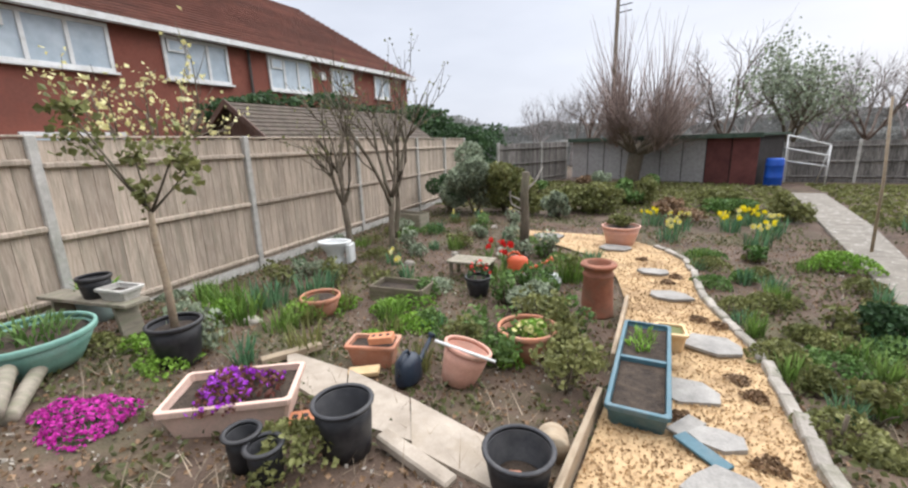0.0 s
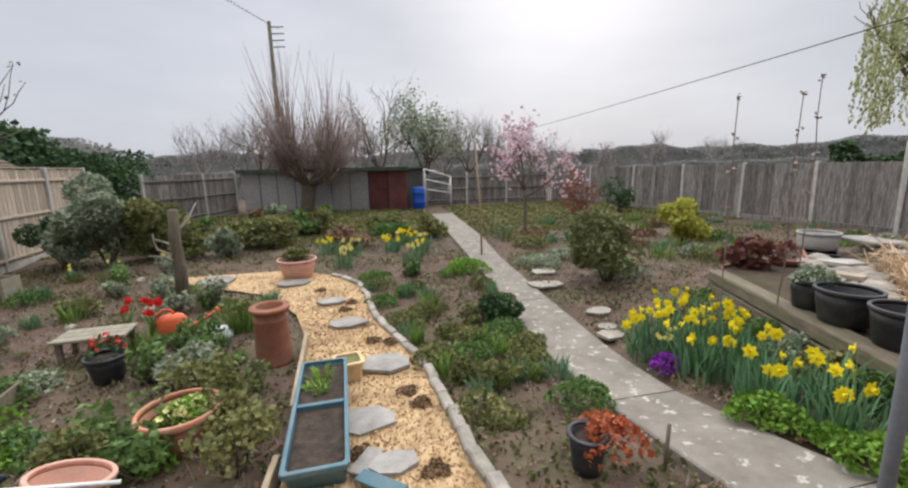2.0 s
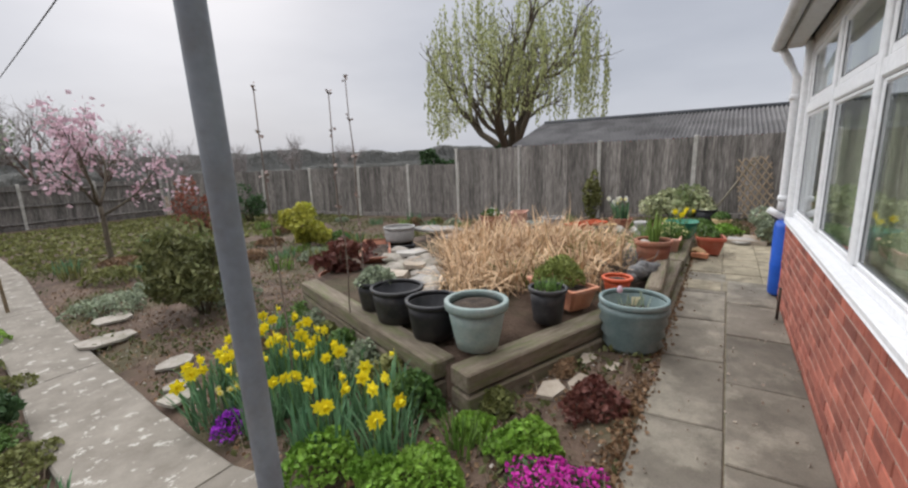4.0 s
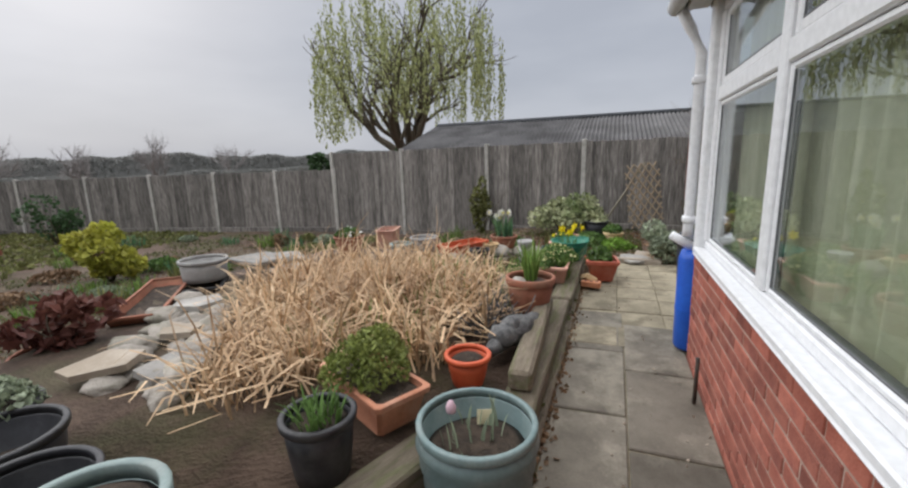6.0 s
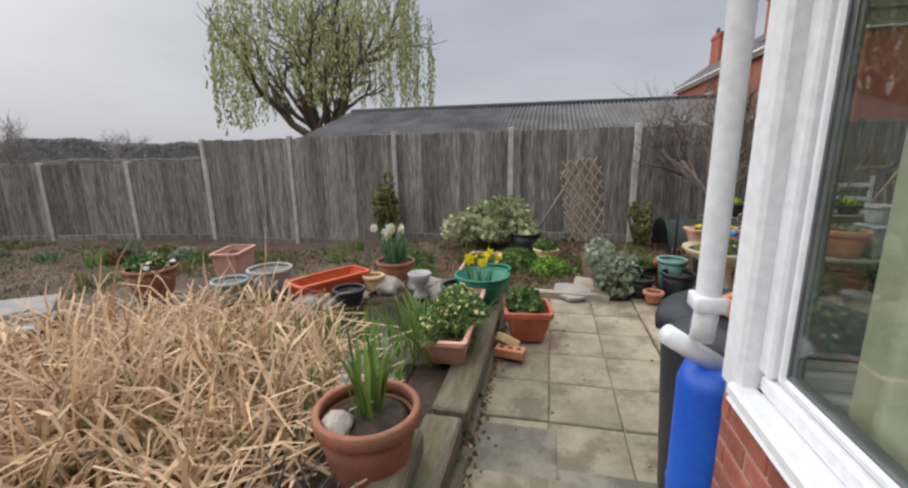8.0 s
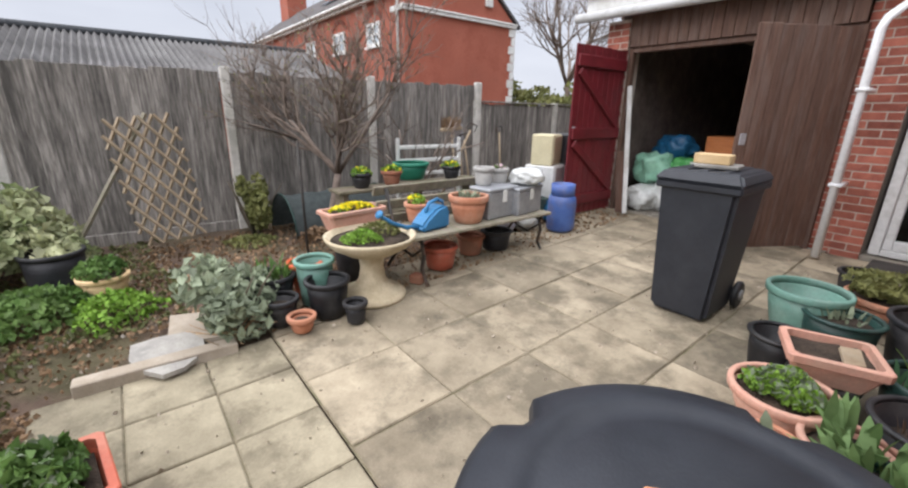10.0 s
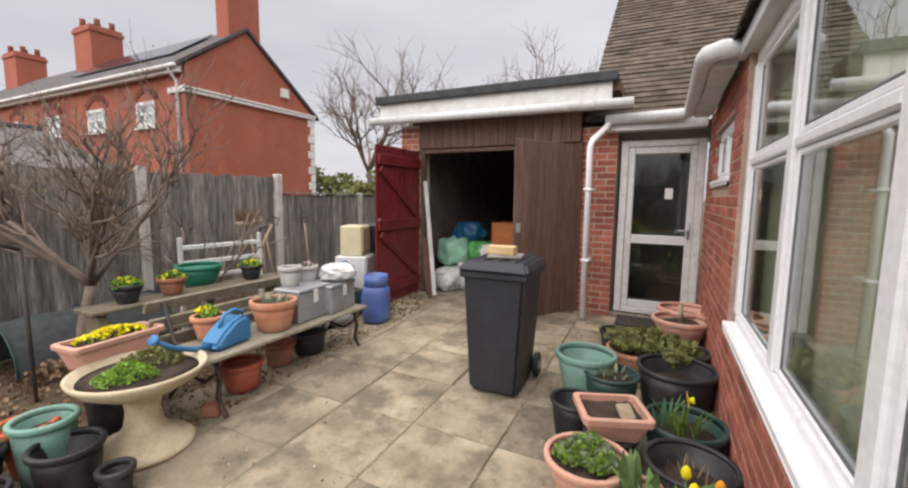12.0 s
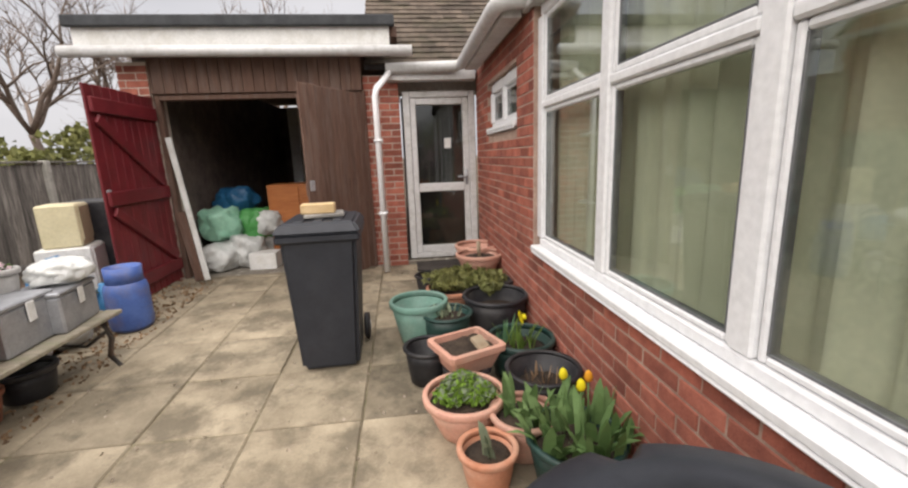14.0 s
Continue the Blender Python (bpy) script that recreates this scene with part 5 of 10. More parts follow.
def end_shed():
    a, c_ = Vector((-5.5, 23.6)), Vector((2.45, 20.35))
    L = (c_ - a).length
    ang = math.degrees(math.atan2(c_.y - a.y, c_.x - a.x))
    t = thing("shed", pose(a.x, a.y, -0.46, 0, 0, ang), "low grey concrete panel shed with red end and green felt roof", "shed")
    b = Mesh()
    b.box(0.02, L - 0.02, 0.03, 3.2, 0, 1.92)
    part("core", b, M_DARK, t)
    n = 9
    for k in range(n):
        x0, x1 = L * k / n, L * (k + 1) / n
        b = Mesh()
        b.cbox(x0 + 0.02, x1 - 0.02, -0.03, 0.028, 0, 1.92, 0.02)
        if k >= n - 2:
            part("panel", b, M_DULLRED, t, "dull red panel")
        else:
            part("panel", b, M_GREYPOT, t)
    b = Mesh()
    b.cbox(-0.15, L + 0.15, -0.25, 3.4, 1.925, 2.02)
    b.cbox(-0.15, L + 0.15, -0.28, -0.24, 1.86, 2.04)
    part("roof", b, M_FELTG, t, "green felt roof")


end_shed()


# ---- trees round about ----
def willow():
    t = thing("willow_tree", (28.6, 12.9, -0.5), "tall weeping willow in pale spring leaf", "tree")
    rnd = random.Random(5)
    mb = Mesh(True)
    pts, d = limb(mb, (0, 0, 0), (0.05, 0.1, 1), 2.4, 0.55, 0.48, rnd, 5, 0.06, 10)
    part("trunk", mb, M_BARK, t)
    lb, tips = Mesh(True), []
    for k in range(7):
        a = 2 * math.pi * (k + rnd.random() * 0.5) / 7
        grow(lb, pts[-1 - (k % 2)], (math.cos(a) * 0.75, math.sin(a) * 0.75, 1), 5.2 * rnd.uniform(0.8, 1.1), 0.3, 3, rnd, 4, 0.6, 0.62, 0.06, tips, 0.2)
    part("branching", lb, M_BARK, t)
    r = np.random.default_rng(3)
    cents = []
    for i in range(640):
        a = r.uniform(0, 2 * math.pi)
        q = math.sqrt(r.uniform(0.02, 1))
        rad = 6.1 * q
        top = 3.4 + 9.6 * math.sqrt(max(1 - 0.72 * q * q, 0.0)) - r.uniform(0, 2.2) + 0.9 * math.sin(3 * a + 1.0) + 0.6 * math.sin(7 * a)
        ln = r.uniform(1.6, 4.4) * (0.6 + 0.6 * q)
        x, y = rad * math.cos(a), rad * math.sin(a)
        if math.sin(a * 5 + 1) * math.sin(q * 7) < -0.3:
            continue
        m = int(ln * 11)
        z = top - np.linspace(0, ln, m)
        z = z[z > 3.6 + 1.6 * (1 - q) + 0.8 * math.sin(2 * a)]
        m = len(z)
        if m:
            cents.append(np.stack([x + r.normal(0, 0.06, m) + 0.1 * np.sin(z), y + r.normal(0, 0.06, m), z], 1))
    c_ = np.concatenate(cents)
    mb = Mesh()
    n = len(c_)
    s_ = r.uniform(0.12, 0.27, n)
    th = r.uniform(0, 6.28, n)
    e = np.stack([np.cos(th), np.sin(th), np.zeros(n)], 1) * (s_ * 0.26)[:, None]
    dn = np.stack([r.normal(0, 0.03, n), r.normal(0, 0.03, n), -s_], 1)
    v = np.stack([c_, c_ + dn * 0.5 + e, c_ + dn, c_ + dn * 0.5 - e], 1).reshape(-1, 3)
    mb.raw([tuple(q) for q in v.tolist()], [(4 * i, 4 * i + 1, 4 * i + 2, 4 * i + 3) for i in range(n)])
    part("crown", mb, M_WILLOW, t, "hanging pale green leaves")


willow()


def pollard():
    t = thing("pollard_tree", (-2.2, 20.9, -0.5), "bare pollarded tree with a fan of upright shoots", "tree")
    rnd = random.Random(8)
    mb = Mesh(True)
    pts, d = limb(mb, (0, 0, 0), (0.05, 0, 1), 1.3, 0.30, 0.34, rnd, 5, 0.05, 12)
    part("trunk", mb, M_BARK, t)
    kn, wh = Mesh(True), Mesh(True)
    heads = []
    for k in range(13):
        a = 2 * math.pi * k / 13 + rnd.uniform(-0.2, 0.2)
        o = rnd.uniform(0.6, 2.0)
        p2, dd = limb(kn, pts[-1], (math.cos(a) * o, math.sin(a) * o, 0.7), rnd.uniform(1.0, 1.9), 0.15, 0.09, rnd, 4, 0.12, 8, 0.08)
        heads.append((p2[-1], a, o))
    part("branching", kn, M_BARK, t)
    for p, a, o in heads:
        for _ in range(48):
            b = a + rnd.gauss(0, 0.9)
            tilt = rnd.uniform(0.05, 0.95) * (0.45 + 0.5 * o)
            ln = rnd.uniform(1.6, 5.0) * (1.0 if tilt < 0.3 else 0.7)
            limb(wh, p + Vector((rnd.gauss(0, 0.12), rnd.gauss(0, 0.12), rnd.gauss(0, 0.15))), (math.cos(b) * tilt, math.sin(b) * tilt, 1), ln, 0.018, 0.005, rnd, 4, 0.06, 3, 0.04)
    for p, a, o in heads:
        for _ in range(46):
            b = a + rnd.gauss(0, 1.2)
            tilt = rnd.uniform(0.1, 2.0)
            limb(wh, p + Vector((rnd.gauss(0, 0.25), rnd.gauss(0, 0.25), rnd.gauss(0, 0.25))), (math.cos(b) * tilt, math.sin(b) * tilt, 1), rnd.uniform(0.7, 2.0), 0.014, 0.005, rnd, 4, 0.1, 3, 0.05)
    tagged(part("shoot_crown", wh, M_TWIGR, t, "long thin red-brown shoots"), kind="stuff")


pollard()

tree("magnolia_tree", 5.05, 12.1, "small magnolia tree covered in pink blossom", 1.3, 0.06, 1.3, 2, 4, M_BARK, 21, leaf_mat=M_PINKP, leaf_n=900, leaf_size=0.10, leaf_jit=0.12, crown_label="pale pink blossom", starts=5)
tree("blossom_tree", 4.2, 25.5, "tree in white blossom and fresh green leaf", 1.6, 0.16, 2.6, 3, 4, M_BARK, 22, leaf_mat=M_LEAFG, leaf_n=3200, leaf_size=0.13, leaf_jit=0.3, crown_label="white and grey-green blossom", starts=5)
tree("bare_tree", 1.5, 29.0, "bare grey tree beyond the garden", 1.8, 0.16, 2.8, 3, 4, M_TWIG, 23, starts=5)
tree("bare_tree", 8.0, 31.0, "bare grey tree beyond the garden", 1.6, 0.14, 2.6, 3, 4, M_TWIG, 24, starts=5)
tree("bare_tree", 12.5, 34.0, "bare grey tree beyond the garden", 1.6, 0.14, 2.2, 3, 4, M_TWIG, 29, starts=5)
tree("bare_tree", -6.0, 31.0, "bare grey tree beyond the old shed", 1.8, 0.16, 2.4, 3, 4, M_TWIG, 30, starts=5)
tree("bare_tree", 25.5, -23.8, "tall bare tree behind the brick house", 3.4, 0.24, 4.3, 3, 5, M_TWIG, 25, starts=5, z=0, first=(0.5, 1.0), rise=0.06)
tree("bare_tree", 22.6, -25.5, "tall bare tree behind the brick house", 3.2, 0.22, 4.0, 3, 5, M_TWIG, 26, starts=5, z=0, first=(0.5, 1.0), rise=0.06)
tree("bare_tree", 15.4, -28.8, "tall bare tree behind the garage", 4.4, 0.24, 4.2, 3, 5, M_TWIG, 27, starts=5, z=0, first=(0.5, 1.0), rise=0.06)
tree("bare_tree", 12.6, -30.0, "tall bare tree behind the garage", 4.2, 0.24, 3.3, 3, 5, M_TWIG, 28, starts=4, z=0, first=(0.5, 1.0), rise=0.06)


def hedge(name, x0, y0, x1, y1, h, w, n, size, mat_, label, seed, z=None, wave=1.0, swell=1.0, core=0.0):
    r = np.random.default_rng(seed)
    L = math.hypot(x1 - x0, y1 - y0)
    s_ = r.uniform(0, 1, n)
    ph = r.uniform(0, 6.28, 4)
    prof = 0.8 + swell * (0.12 * np.sin(s_ * L * 0.9 * wave + ph[0]) + 0.08 * np.sin(s_ * L * 2.3 * wave + ph[1]) + 0.05 * np.sin(s_ * L * 5.1 * wave + ph[2]))
    z_ = h * prof * (1 - r.uniform(0, 1, n) ** 1.8 * 0.98)
    o = r.normal(0, w * 0.4, n) * np.sqrt(np.clip(1.15 - z_ / h, 0.05, 1))
    dx, dy = (x1 - x0) / L, (y1 - y0) / L
    z0 = -0.46 if z is None else z
    c_ = np.stack([x0 + dx * s_ * L - dy * o, y0 + dy * s_ * L + dx * o, z0 + z_], 1)
    mb = quads(Mesh(), c_, size, 0.2, 1.2, seed)
    if core:
        # twiggy heart of the hedge, a ridge under the outer leaves
        n_ = int(L / 0.5)
        v = []
        for i in range(n_ + 1):
            u = i / n_
            p_ = 0.8 + swell * (0.12 * math.sin(u * L * 0.9 * wave + ph[0]) + 0.08 * math.sin(u * L * 2.3 * wave + ph[1]) + 0.05 * math.sin(u * L * 5.1 * wave + ph[2]))
            top = z0 + h * p_ * core + 0.12 * h * noise.noise((u * L * 1.3, seed, 0.0))
            bx, by = x0 + dx * u * L, y0 + dy * u * L
            v += [(bx - dy * w * 0.5, by + dx * w * 0.5, z0), (bx - dy * w * 0.15, by + dx * w * 0.15, top), (bx + dy * w * 0.15, by - dx * w * 0.15, top), (bx + dy * w * 0.5, by - dx * w * 0.5, z0)]
        mb.raw(v, [(i * 4 + k, (i + 1) * 4 + k, (i + 1) * 4 + k + 1, i * 4 + k + 1) for i in range(n_) for k in range(3)])
    return solid(name, mb, mat_, label, "hedge", kind="stuff")


# distance haze is painted in: pale, low-contrast greys for far leaves and twigs
M_HAZE = leaf("far_wood_haze_tint", (0.25, 0.253, 0.236), (0.31, 0.312, 0.295), vary=0.1, transmit=0.3)
M_HAZETWIG = material("far_twig_haze_tint", (0.26, 0.24, 0.23), (0.36, 0.335, 0.32), 5, 0.95, 0, 30, island=True, vary=0.15)
hedge("evergreen_hedge", -9.2, 12.0, -8.4, 19.5, 3.4, 1.6, 9000, 0.13, M_LEAFD, "dark clipped evergreen hedge behind the fence", 31)
hedge("evergreen_hedge", -11.3, 7.0, -10.8, 17.0, 4.4, 1.2, 8000, 0.13, M_LEAFD, "dark clipped evergreen hedge behind the shed", 39, swell=0.3)
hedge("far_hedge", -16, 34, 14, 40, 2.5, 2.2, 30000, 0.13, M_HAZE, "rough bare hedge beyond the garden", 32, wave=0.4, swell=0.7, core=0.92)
hedge("far_woods", -60, 95, 60, 105, 6.4, 6, 36000, 0.36, M_HAZE, "line of far bare woods with haze painted into the colour", 33, wave=0.14, swell=0.6, core=0.92)
hedge("far_woods", 60, 105, 130, 30, 6.6, 6, 36000, 0.36, M_HAZE, "line of far bare woods with haze painted into the colour", 34, wave=0.14, swell=0.6, core=0.92)
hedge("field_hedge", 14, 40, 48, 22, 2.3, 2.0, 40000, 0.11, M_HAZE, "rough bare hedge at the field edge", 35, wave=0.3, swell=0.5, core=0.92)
hedge("dark_hedge", 24, 17.5, 31, 11.0, 3.0, 1.6, 5000, 0.22, M_LEAFD, "dark clipped hedge below the willow", 36)
hedge("garage_hedge", 12, -20, 30, -17, 3.4, 3.0, 7000, 0.22, M_LEAFO, "overgrown hedge in pale flower behind the garage", 37, z=0)
hedge("far_woods", -60, 60, -20, 40, 6.0, 5, 16000, 0.36, M_HAZE, "far trees behind the houses with haze painted into the colour", 38, wave=0.14, core=0.92)


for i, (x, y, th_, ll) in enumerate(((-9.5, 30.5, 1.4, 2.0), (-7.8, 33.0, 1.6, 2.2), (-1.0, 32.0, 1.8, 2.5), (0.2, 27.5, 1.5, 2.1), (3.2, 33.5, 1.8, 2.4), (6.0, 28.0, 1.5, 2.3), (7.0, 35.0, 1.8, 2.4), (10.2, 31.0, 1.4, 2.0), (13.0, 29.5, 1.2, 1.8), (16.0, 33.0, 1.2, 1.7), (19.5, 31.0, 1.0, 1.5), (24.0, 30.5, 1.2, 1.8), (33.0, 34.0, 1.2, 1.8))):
    tree("bare_tree", x, y, "bare grey-brown tree beyond the garden, paled with painted haze", th_, 0.12, ll, 3, 5, M_HAZETWIG, 960 + i, starts=5, spread=0.75)


# ---- pole and cables ----
def utility_pole():
    t = thing("utility_pole", (-4.1, 27.2, -0.5), "tall wooden utility pole with cross arms", "pole")
    b = Mesh(True)
    b.tube([(0, 0, 0), (0, 0, 10.2)], 0.14, 10, 0.10)
    part("shaft", b, M_BARK, t)
    for k in range(4):
        b = Mesh(True)
        b.tube([(0, 0, 9.9 - 0.35 * k), (0.75, 0, 9.95 - 0.35 * k)], 0.03, 6)
        part("arm", b, M_IRON, t)


utility_pole()


def cable(pts, r, label):
    b = Mesh(True)
    b.tube(pts, r, 6)
    return solid("overhead_cable", b, M_CABLE, label, "cable")


def sagging(a, c_, sag, n=14):
    a, c_ = Vector(a), Vector(c_)
    return [a.lerp(c_, i / n) + Vector((0, 0, -sag * 4 * (i / n) * (1 - i / n))) for i in range(n + 1)]


cable(sagging((-4.0, 27.2, 9.5), (-14.0, -4.0, 10.5), 0.6), 0.009, "thin black overhead cable to the houses")
cable(sagging((-3.6, 27.2, 9.3), (-12.5, -4.0, 10.0), 0.6), 0.009, "thin black overhead cable to the houses")


# ---- pots and planters ----
def pot(x, y, r, h, mat_, label, z=None, taper=0.72, rim=0.035, fill=0.8, soil=M_POTSOIL, name="plant_pot", cat="pot", group="", rings=0, sx=1.0, sy=1.0, rz=0.0, tilt=(0, 0), rim_mat=None, segs=26, rim_out=0.012):
    z = gz(x, y) + 0.01 if z is None else z
    t = thing(name, pose(x, y, z, tilt[0], tilt[1], rz), label, cat, group)
    b = Mesh(True)
    rb = r * taper
    prof = [(rb * 0.9, 0), (rb, 0.008)]
    n = max(rings * 2, 3)
    for k in range(1, n):
        bulge = 0.026 if rings and k % 2 else 0
        prof.append((rb + (r - rb) * k / n + bulge, (h - rim) * k / n))
    prof += [(r - 0.004, h - rim), (r - 0.012, h - rim), (r - 0.018, h - rim * 1.2), (rb - 0.012, 0.03), (0.001, 0.03)]
    b.lathe(prof, segs, sx, sy)
    part("body", b, mat_, t)
    b = Mesh(True)
    b.lathe([(r - 0.012, h - rim), (r + rim_out - 0.003, h - rim), (r + rim_out, h - rim + 0.004), (r + rim_out + 0.002, h - 0.006), (r + rim_out - 0.004, h), (r - 0.01, h), (r - 0.014, h - 0.006)], segs, sx, sy, closed=True)
    part("rim", b, rim_mat or mat_, t)
    if fill:
        zf = h * fill
        rf = rb + (r - rb) * fill - 0.014
        b = Mesh(True)
        b.lathe([(rf, zf - 0.02), (rf * 0.8, zf), (rf * 0.4, zf + 0.012), (0.001, zf + 0.008)], 18, sx, sy, wob=0.03)
        part("compost", b, soil, t, "dark compost")
    return t, z + h * (fill or 0)


def trough(x, y, lx, ly, h, mat_, label, rz=0.0, z=None, taper=0.82, rim=0.03, fill=0.8, name="planter_trough", cat="planter", group="", tilt=(0, 0), soil=M_POTSOIL, divider=False, rim_mat=None):
    z = gz(x, y) + 0.01 if z is None else z
    t = thing(name, pose(x, y, z, tilt[0], tilt[1], rz), label, cat, group)

    def ring(k, zz, d=0.0):
        a, c_ = lx / 2 * k - d, ly / 2 * k - d
        e = 0.02
        return [(-a + e, -c_, zz), (a - e, -c_, zz), (a, -c_ + e, zz), (a, c_ - e, zz), (a - e, c_, zz), (-a + e, c_, zz), (-a, c_ - e, zz), (-a, -c_ + e, zz)]

    def shell(rings, closed=False):
        v = [p for q in rings for p in q]
        f = []
        m = len(rings)
        for i in range(m if closed else m - 1):
            j = (i + 1) % m
            for s_ in range(8):
                u = (s_ + 1) % 8
                f.append((i * 8 + s_, i * 8 + u, j * 8 + u, j * 8 + s_))
        if not closed:
            f += [tuple(reversed(range(8))), tuple((m - 1) * 8 + s_ for s_ in range(8))]
        return Mesh().add(v, f)

    part("body", shell([ring(taper, 0), ring(1, h - rim), ring(1, h - rim, 0.014), ring(taper, 0.02, 0.014)]), mat_, t)
    part("rim", shell([ring(1, h - rim, 0.012), ring(1.0, h - rim, -0.015), ring(1.0, h - 0.004, -0.017), ring(1, h, -0.012), ring(1, h, 0.012)], True), rim_mat or mat_, t)
    if divider:
        part("divider", Mesh().cbox(-0.02, 0.02, -ly / 2 + 0.016, ly / 2 - 0.016, 0.03, h - 0.003, 0.004), rim_mat or mat_, t)
    if fill:
        k = taper + (1 - taper) * fill
        a, c_ = lx / 2 * k - 0.016, ly / 2 * k - 0.016
        b = Mesh(True)
        nx, ny = 9, 5
        v = [(-a + 2 * a * i / nx, -c_ + 2 * c_ * j / ny, h * fill + 0.012 * noise.noise((i * 0.9, j * 0.9, x))) for j in range(ny + 1) for i in range(nx + 1)]
        b.raw(v, [(j * (nx + 1) + i, j * (nx + 1) + i + 1, (j + 1) * (nx + 1) + i + 1, (j + 1) * (nx + 1) + i) for j in range(ny) for i in range(nx)])
        part("compost", b, soil, t, "dark compost")
    return t, z + h * fill


# ---- flowers ----
def flower_mesh(mb, p, r, petals, cup, face, seed):
    """Ring of petals round p, facing the direction given."""
    rnd = random.Random(seed)
    f = Vector(face).normalized()
    a = f.orthogonal().normalized()
    b = f.cross(a)
    p = Vector(p)
    o = rnd.uniform(0, 6.28)
    for k in range(petals):
        w = o + 2 * math.pi * k / petals
        d = a * math.cos(w) + b * math.sin(w)
        s_ = f.cross(d)
        tip = p + d * r + f * (r * cup)
        mid = p + d * r * 0.55 + f * (r * cup * 0.4)
        mb.raw([tuple(p), tuple(mid + s_ * r * 0.3), tuple(tip), tuple(mid - s_ * r * 0.3)], [(0, 1, 2, 3)])


def daffodils(x, y, r, h, n_leaf, n_flower, label, seed, mat_=M_YELLOW, z=None, trumpet=M_YELLOW, size=0.055, leaf_mat=M_BLADE, ry=None, name="daffodil_clump"):
    zz = gz(x, y) if z is None else z
    t = thing(name, (x, y, zz), label, "flowers", "daffodils")
    rnd = random.Random(seed)
    part("foliage", blades(Mesh(), n_leaf, r, h, 0.45, 0.02, seed), leaf_mat, t)
    for k in range(n_flower):
        a, q = rnd.uniform(0, 6.28), r * math.sqrt(rnd.random())
        p0 = Vector((q * math.cos(a), q * math.sin(a), 0))
        p1 = p0 + Vector((rnd.gauss(0, 0.05), rnd.gauss(0, 0.05), h * rnd.uniform(0.8, 1.15)))
        f = Vector((rnd.gauss(-0.3, 0.8), rnd.gauss(-0.6, 0.8), rnd.uniform(-0.2, 0.3))).normalized()
        part("stem", Mesh(True).tube([p0, p0.lerp(p1, 0.5) + Vector((0.01, 0, 0)), p1], 0.004, 4), M_GRASS, t)
        s_ = size * rnd.uniform(0.85, 1.2)
        fl, tr = Mesh(), Mesh()
        flower_mesh(fl, p1 + f * 0.015, s_, 6, 0.05, f, seed + k)
        flower_mesh(fl, p1 + f * 0.012, s_ * 0.9, 6, 0.05, f, seed + k + 99)
        fo = part("flower", fl, mat_, t)
        a_ = f.orthogonal().normalized()
        b_ = f.cross(a_)
        v = []
        for zz_, rr in ((0.0, s_ * 0.22), (s_ * 0.55, s_ * 0.36)):
            v += [tuple(p1 + f * (0.016 + zz_) + (a_ * math.cos(w) + b_ * math.sin(w)) * rr) for w in [2 * math.pi * i / 7 for i in range(7)]]
        tr.raw(v, [(i, (i + 1) % 7, 7 + (i + 1) % 7, 7 + i) for i in range(7)])
        part("trumpet", tr, trumpet, fo)
    return t


def cushion(x, y, r, h, n, leaf_mat, petal, n_petal, label, seed, size=0.03, psize=0.025, z=None, ry=None, name="cushion_plant", cat="flowers", group=""):
    zz = gz(x, y) if z is None else z
    t = thing(name, (x, y, zz), label, cat, group)
    rr = np.random.default_rng(seed)

    def dome(m, k):
        a = rr.uniform(0, 6.28, m)
        q = np.sqrt(rr.uniform(0, 1, m))
        wob = 1 + 0.18 * np.sin(3 * a + seed) + 0.1 * np.sin(7 * a)
        zz_ = h * np.sqrt(np.clip(1 - q * q * 0.96, 0, 1)) * rr.uniform(0.55 if k < 1 else 0.9, 1.05, m)
        return np.stack([q * r * wob * np.cos(a), q * (ry or r) * wob * np.sin(a), zz_], 1)

    part("foliage", quads(Mesh(), dome(int(n * 2.2), 0.8), size * 0.68, 0.6, 1.3, seed), leaf_mat, t)
    if n_petal:
        part("blossom", quads(Mesh(), dome(n_petal, 1.0), psize, 0.2, 1.0, seed + 1), petal, t)
    return t


def tuft(x, y, r, h, n, mat_, label, seed, z=None, lean=0.5, width=0.012, name="leaf_tuft", cat="plant", group=""):
    zz = gz(x, y) if z is None else z
    t = thing(name, (x, y, zz), label, cat, group)
    part("foliage", blades(Mesh(), n, r, h, lean, width, seed), mat_, t)
    return t


def perforated_brick(x, y, z, rz, mat_, label, tilt=(0, 0)):
    """A brick with three round holes, drawn as dark discs on its top."""
    t = thing("loose_brick", pose(x, y, z, tilt[0], tilt[1], rz), label, "brick", "loose bricks")
    part("body", Mesh().cbox(-0.1075, 0.1075, -0.051, 0.051, 0, 0.065, 0.005), mat_, t)
    for k in (-1, 0, 1):
        # no real hole: a thin near-black disc paints the shade inside
        b = Mesh(True)
        b.m = pose(0.065 * k, 0, 0)
        b.lathe([(0.020, 0.0658), (0.018, 0.0664), (0.001, 0.0662)], 14)
        part("hole", b, M_DARK, t, "flat dark disc painted as a shaded hole")
    return t


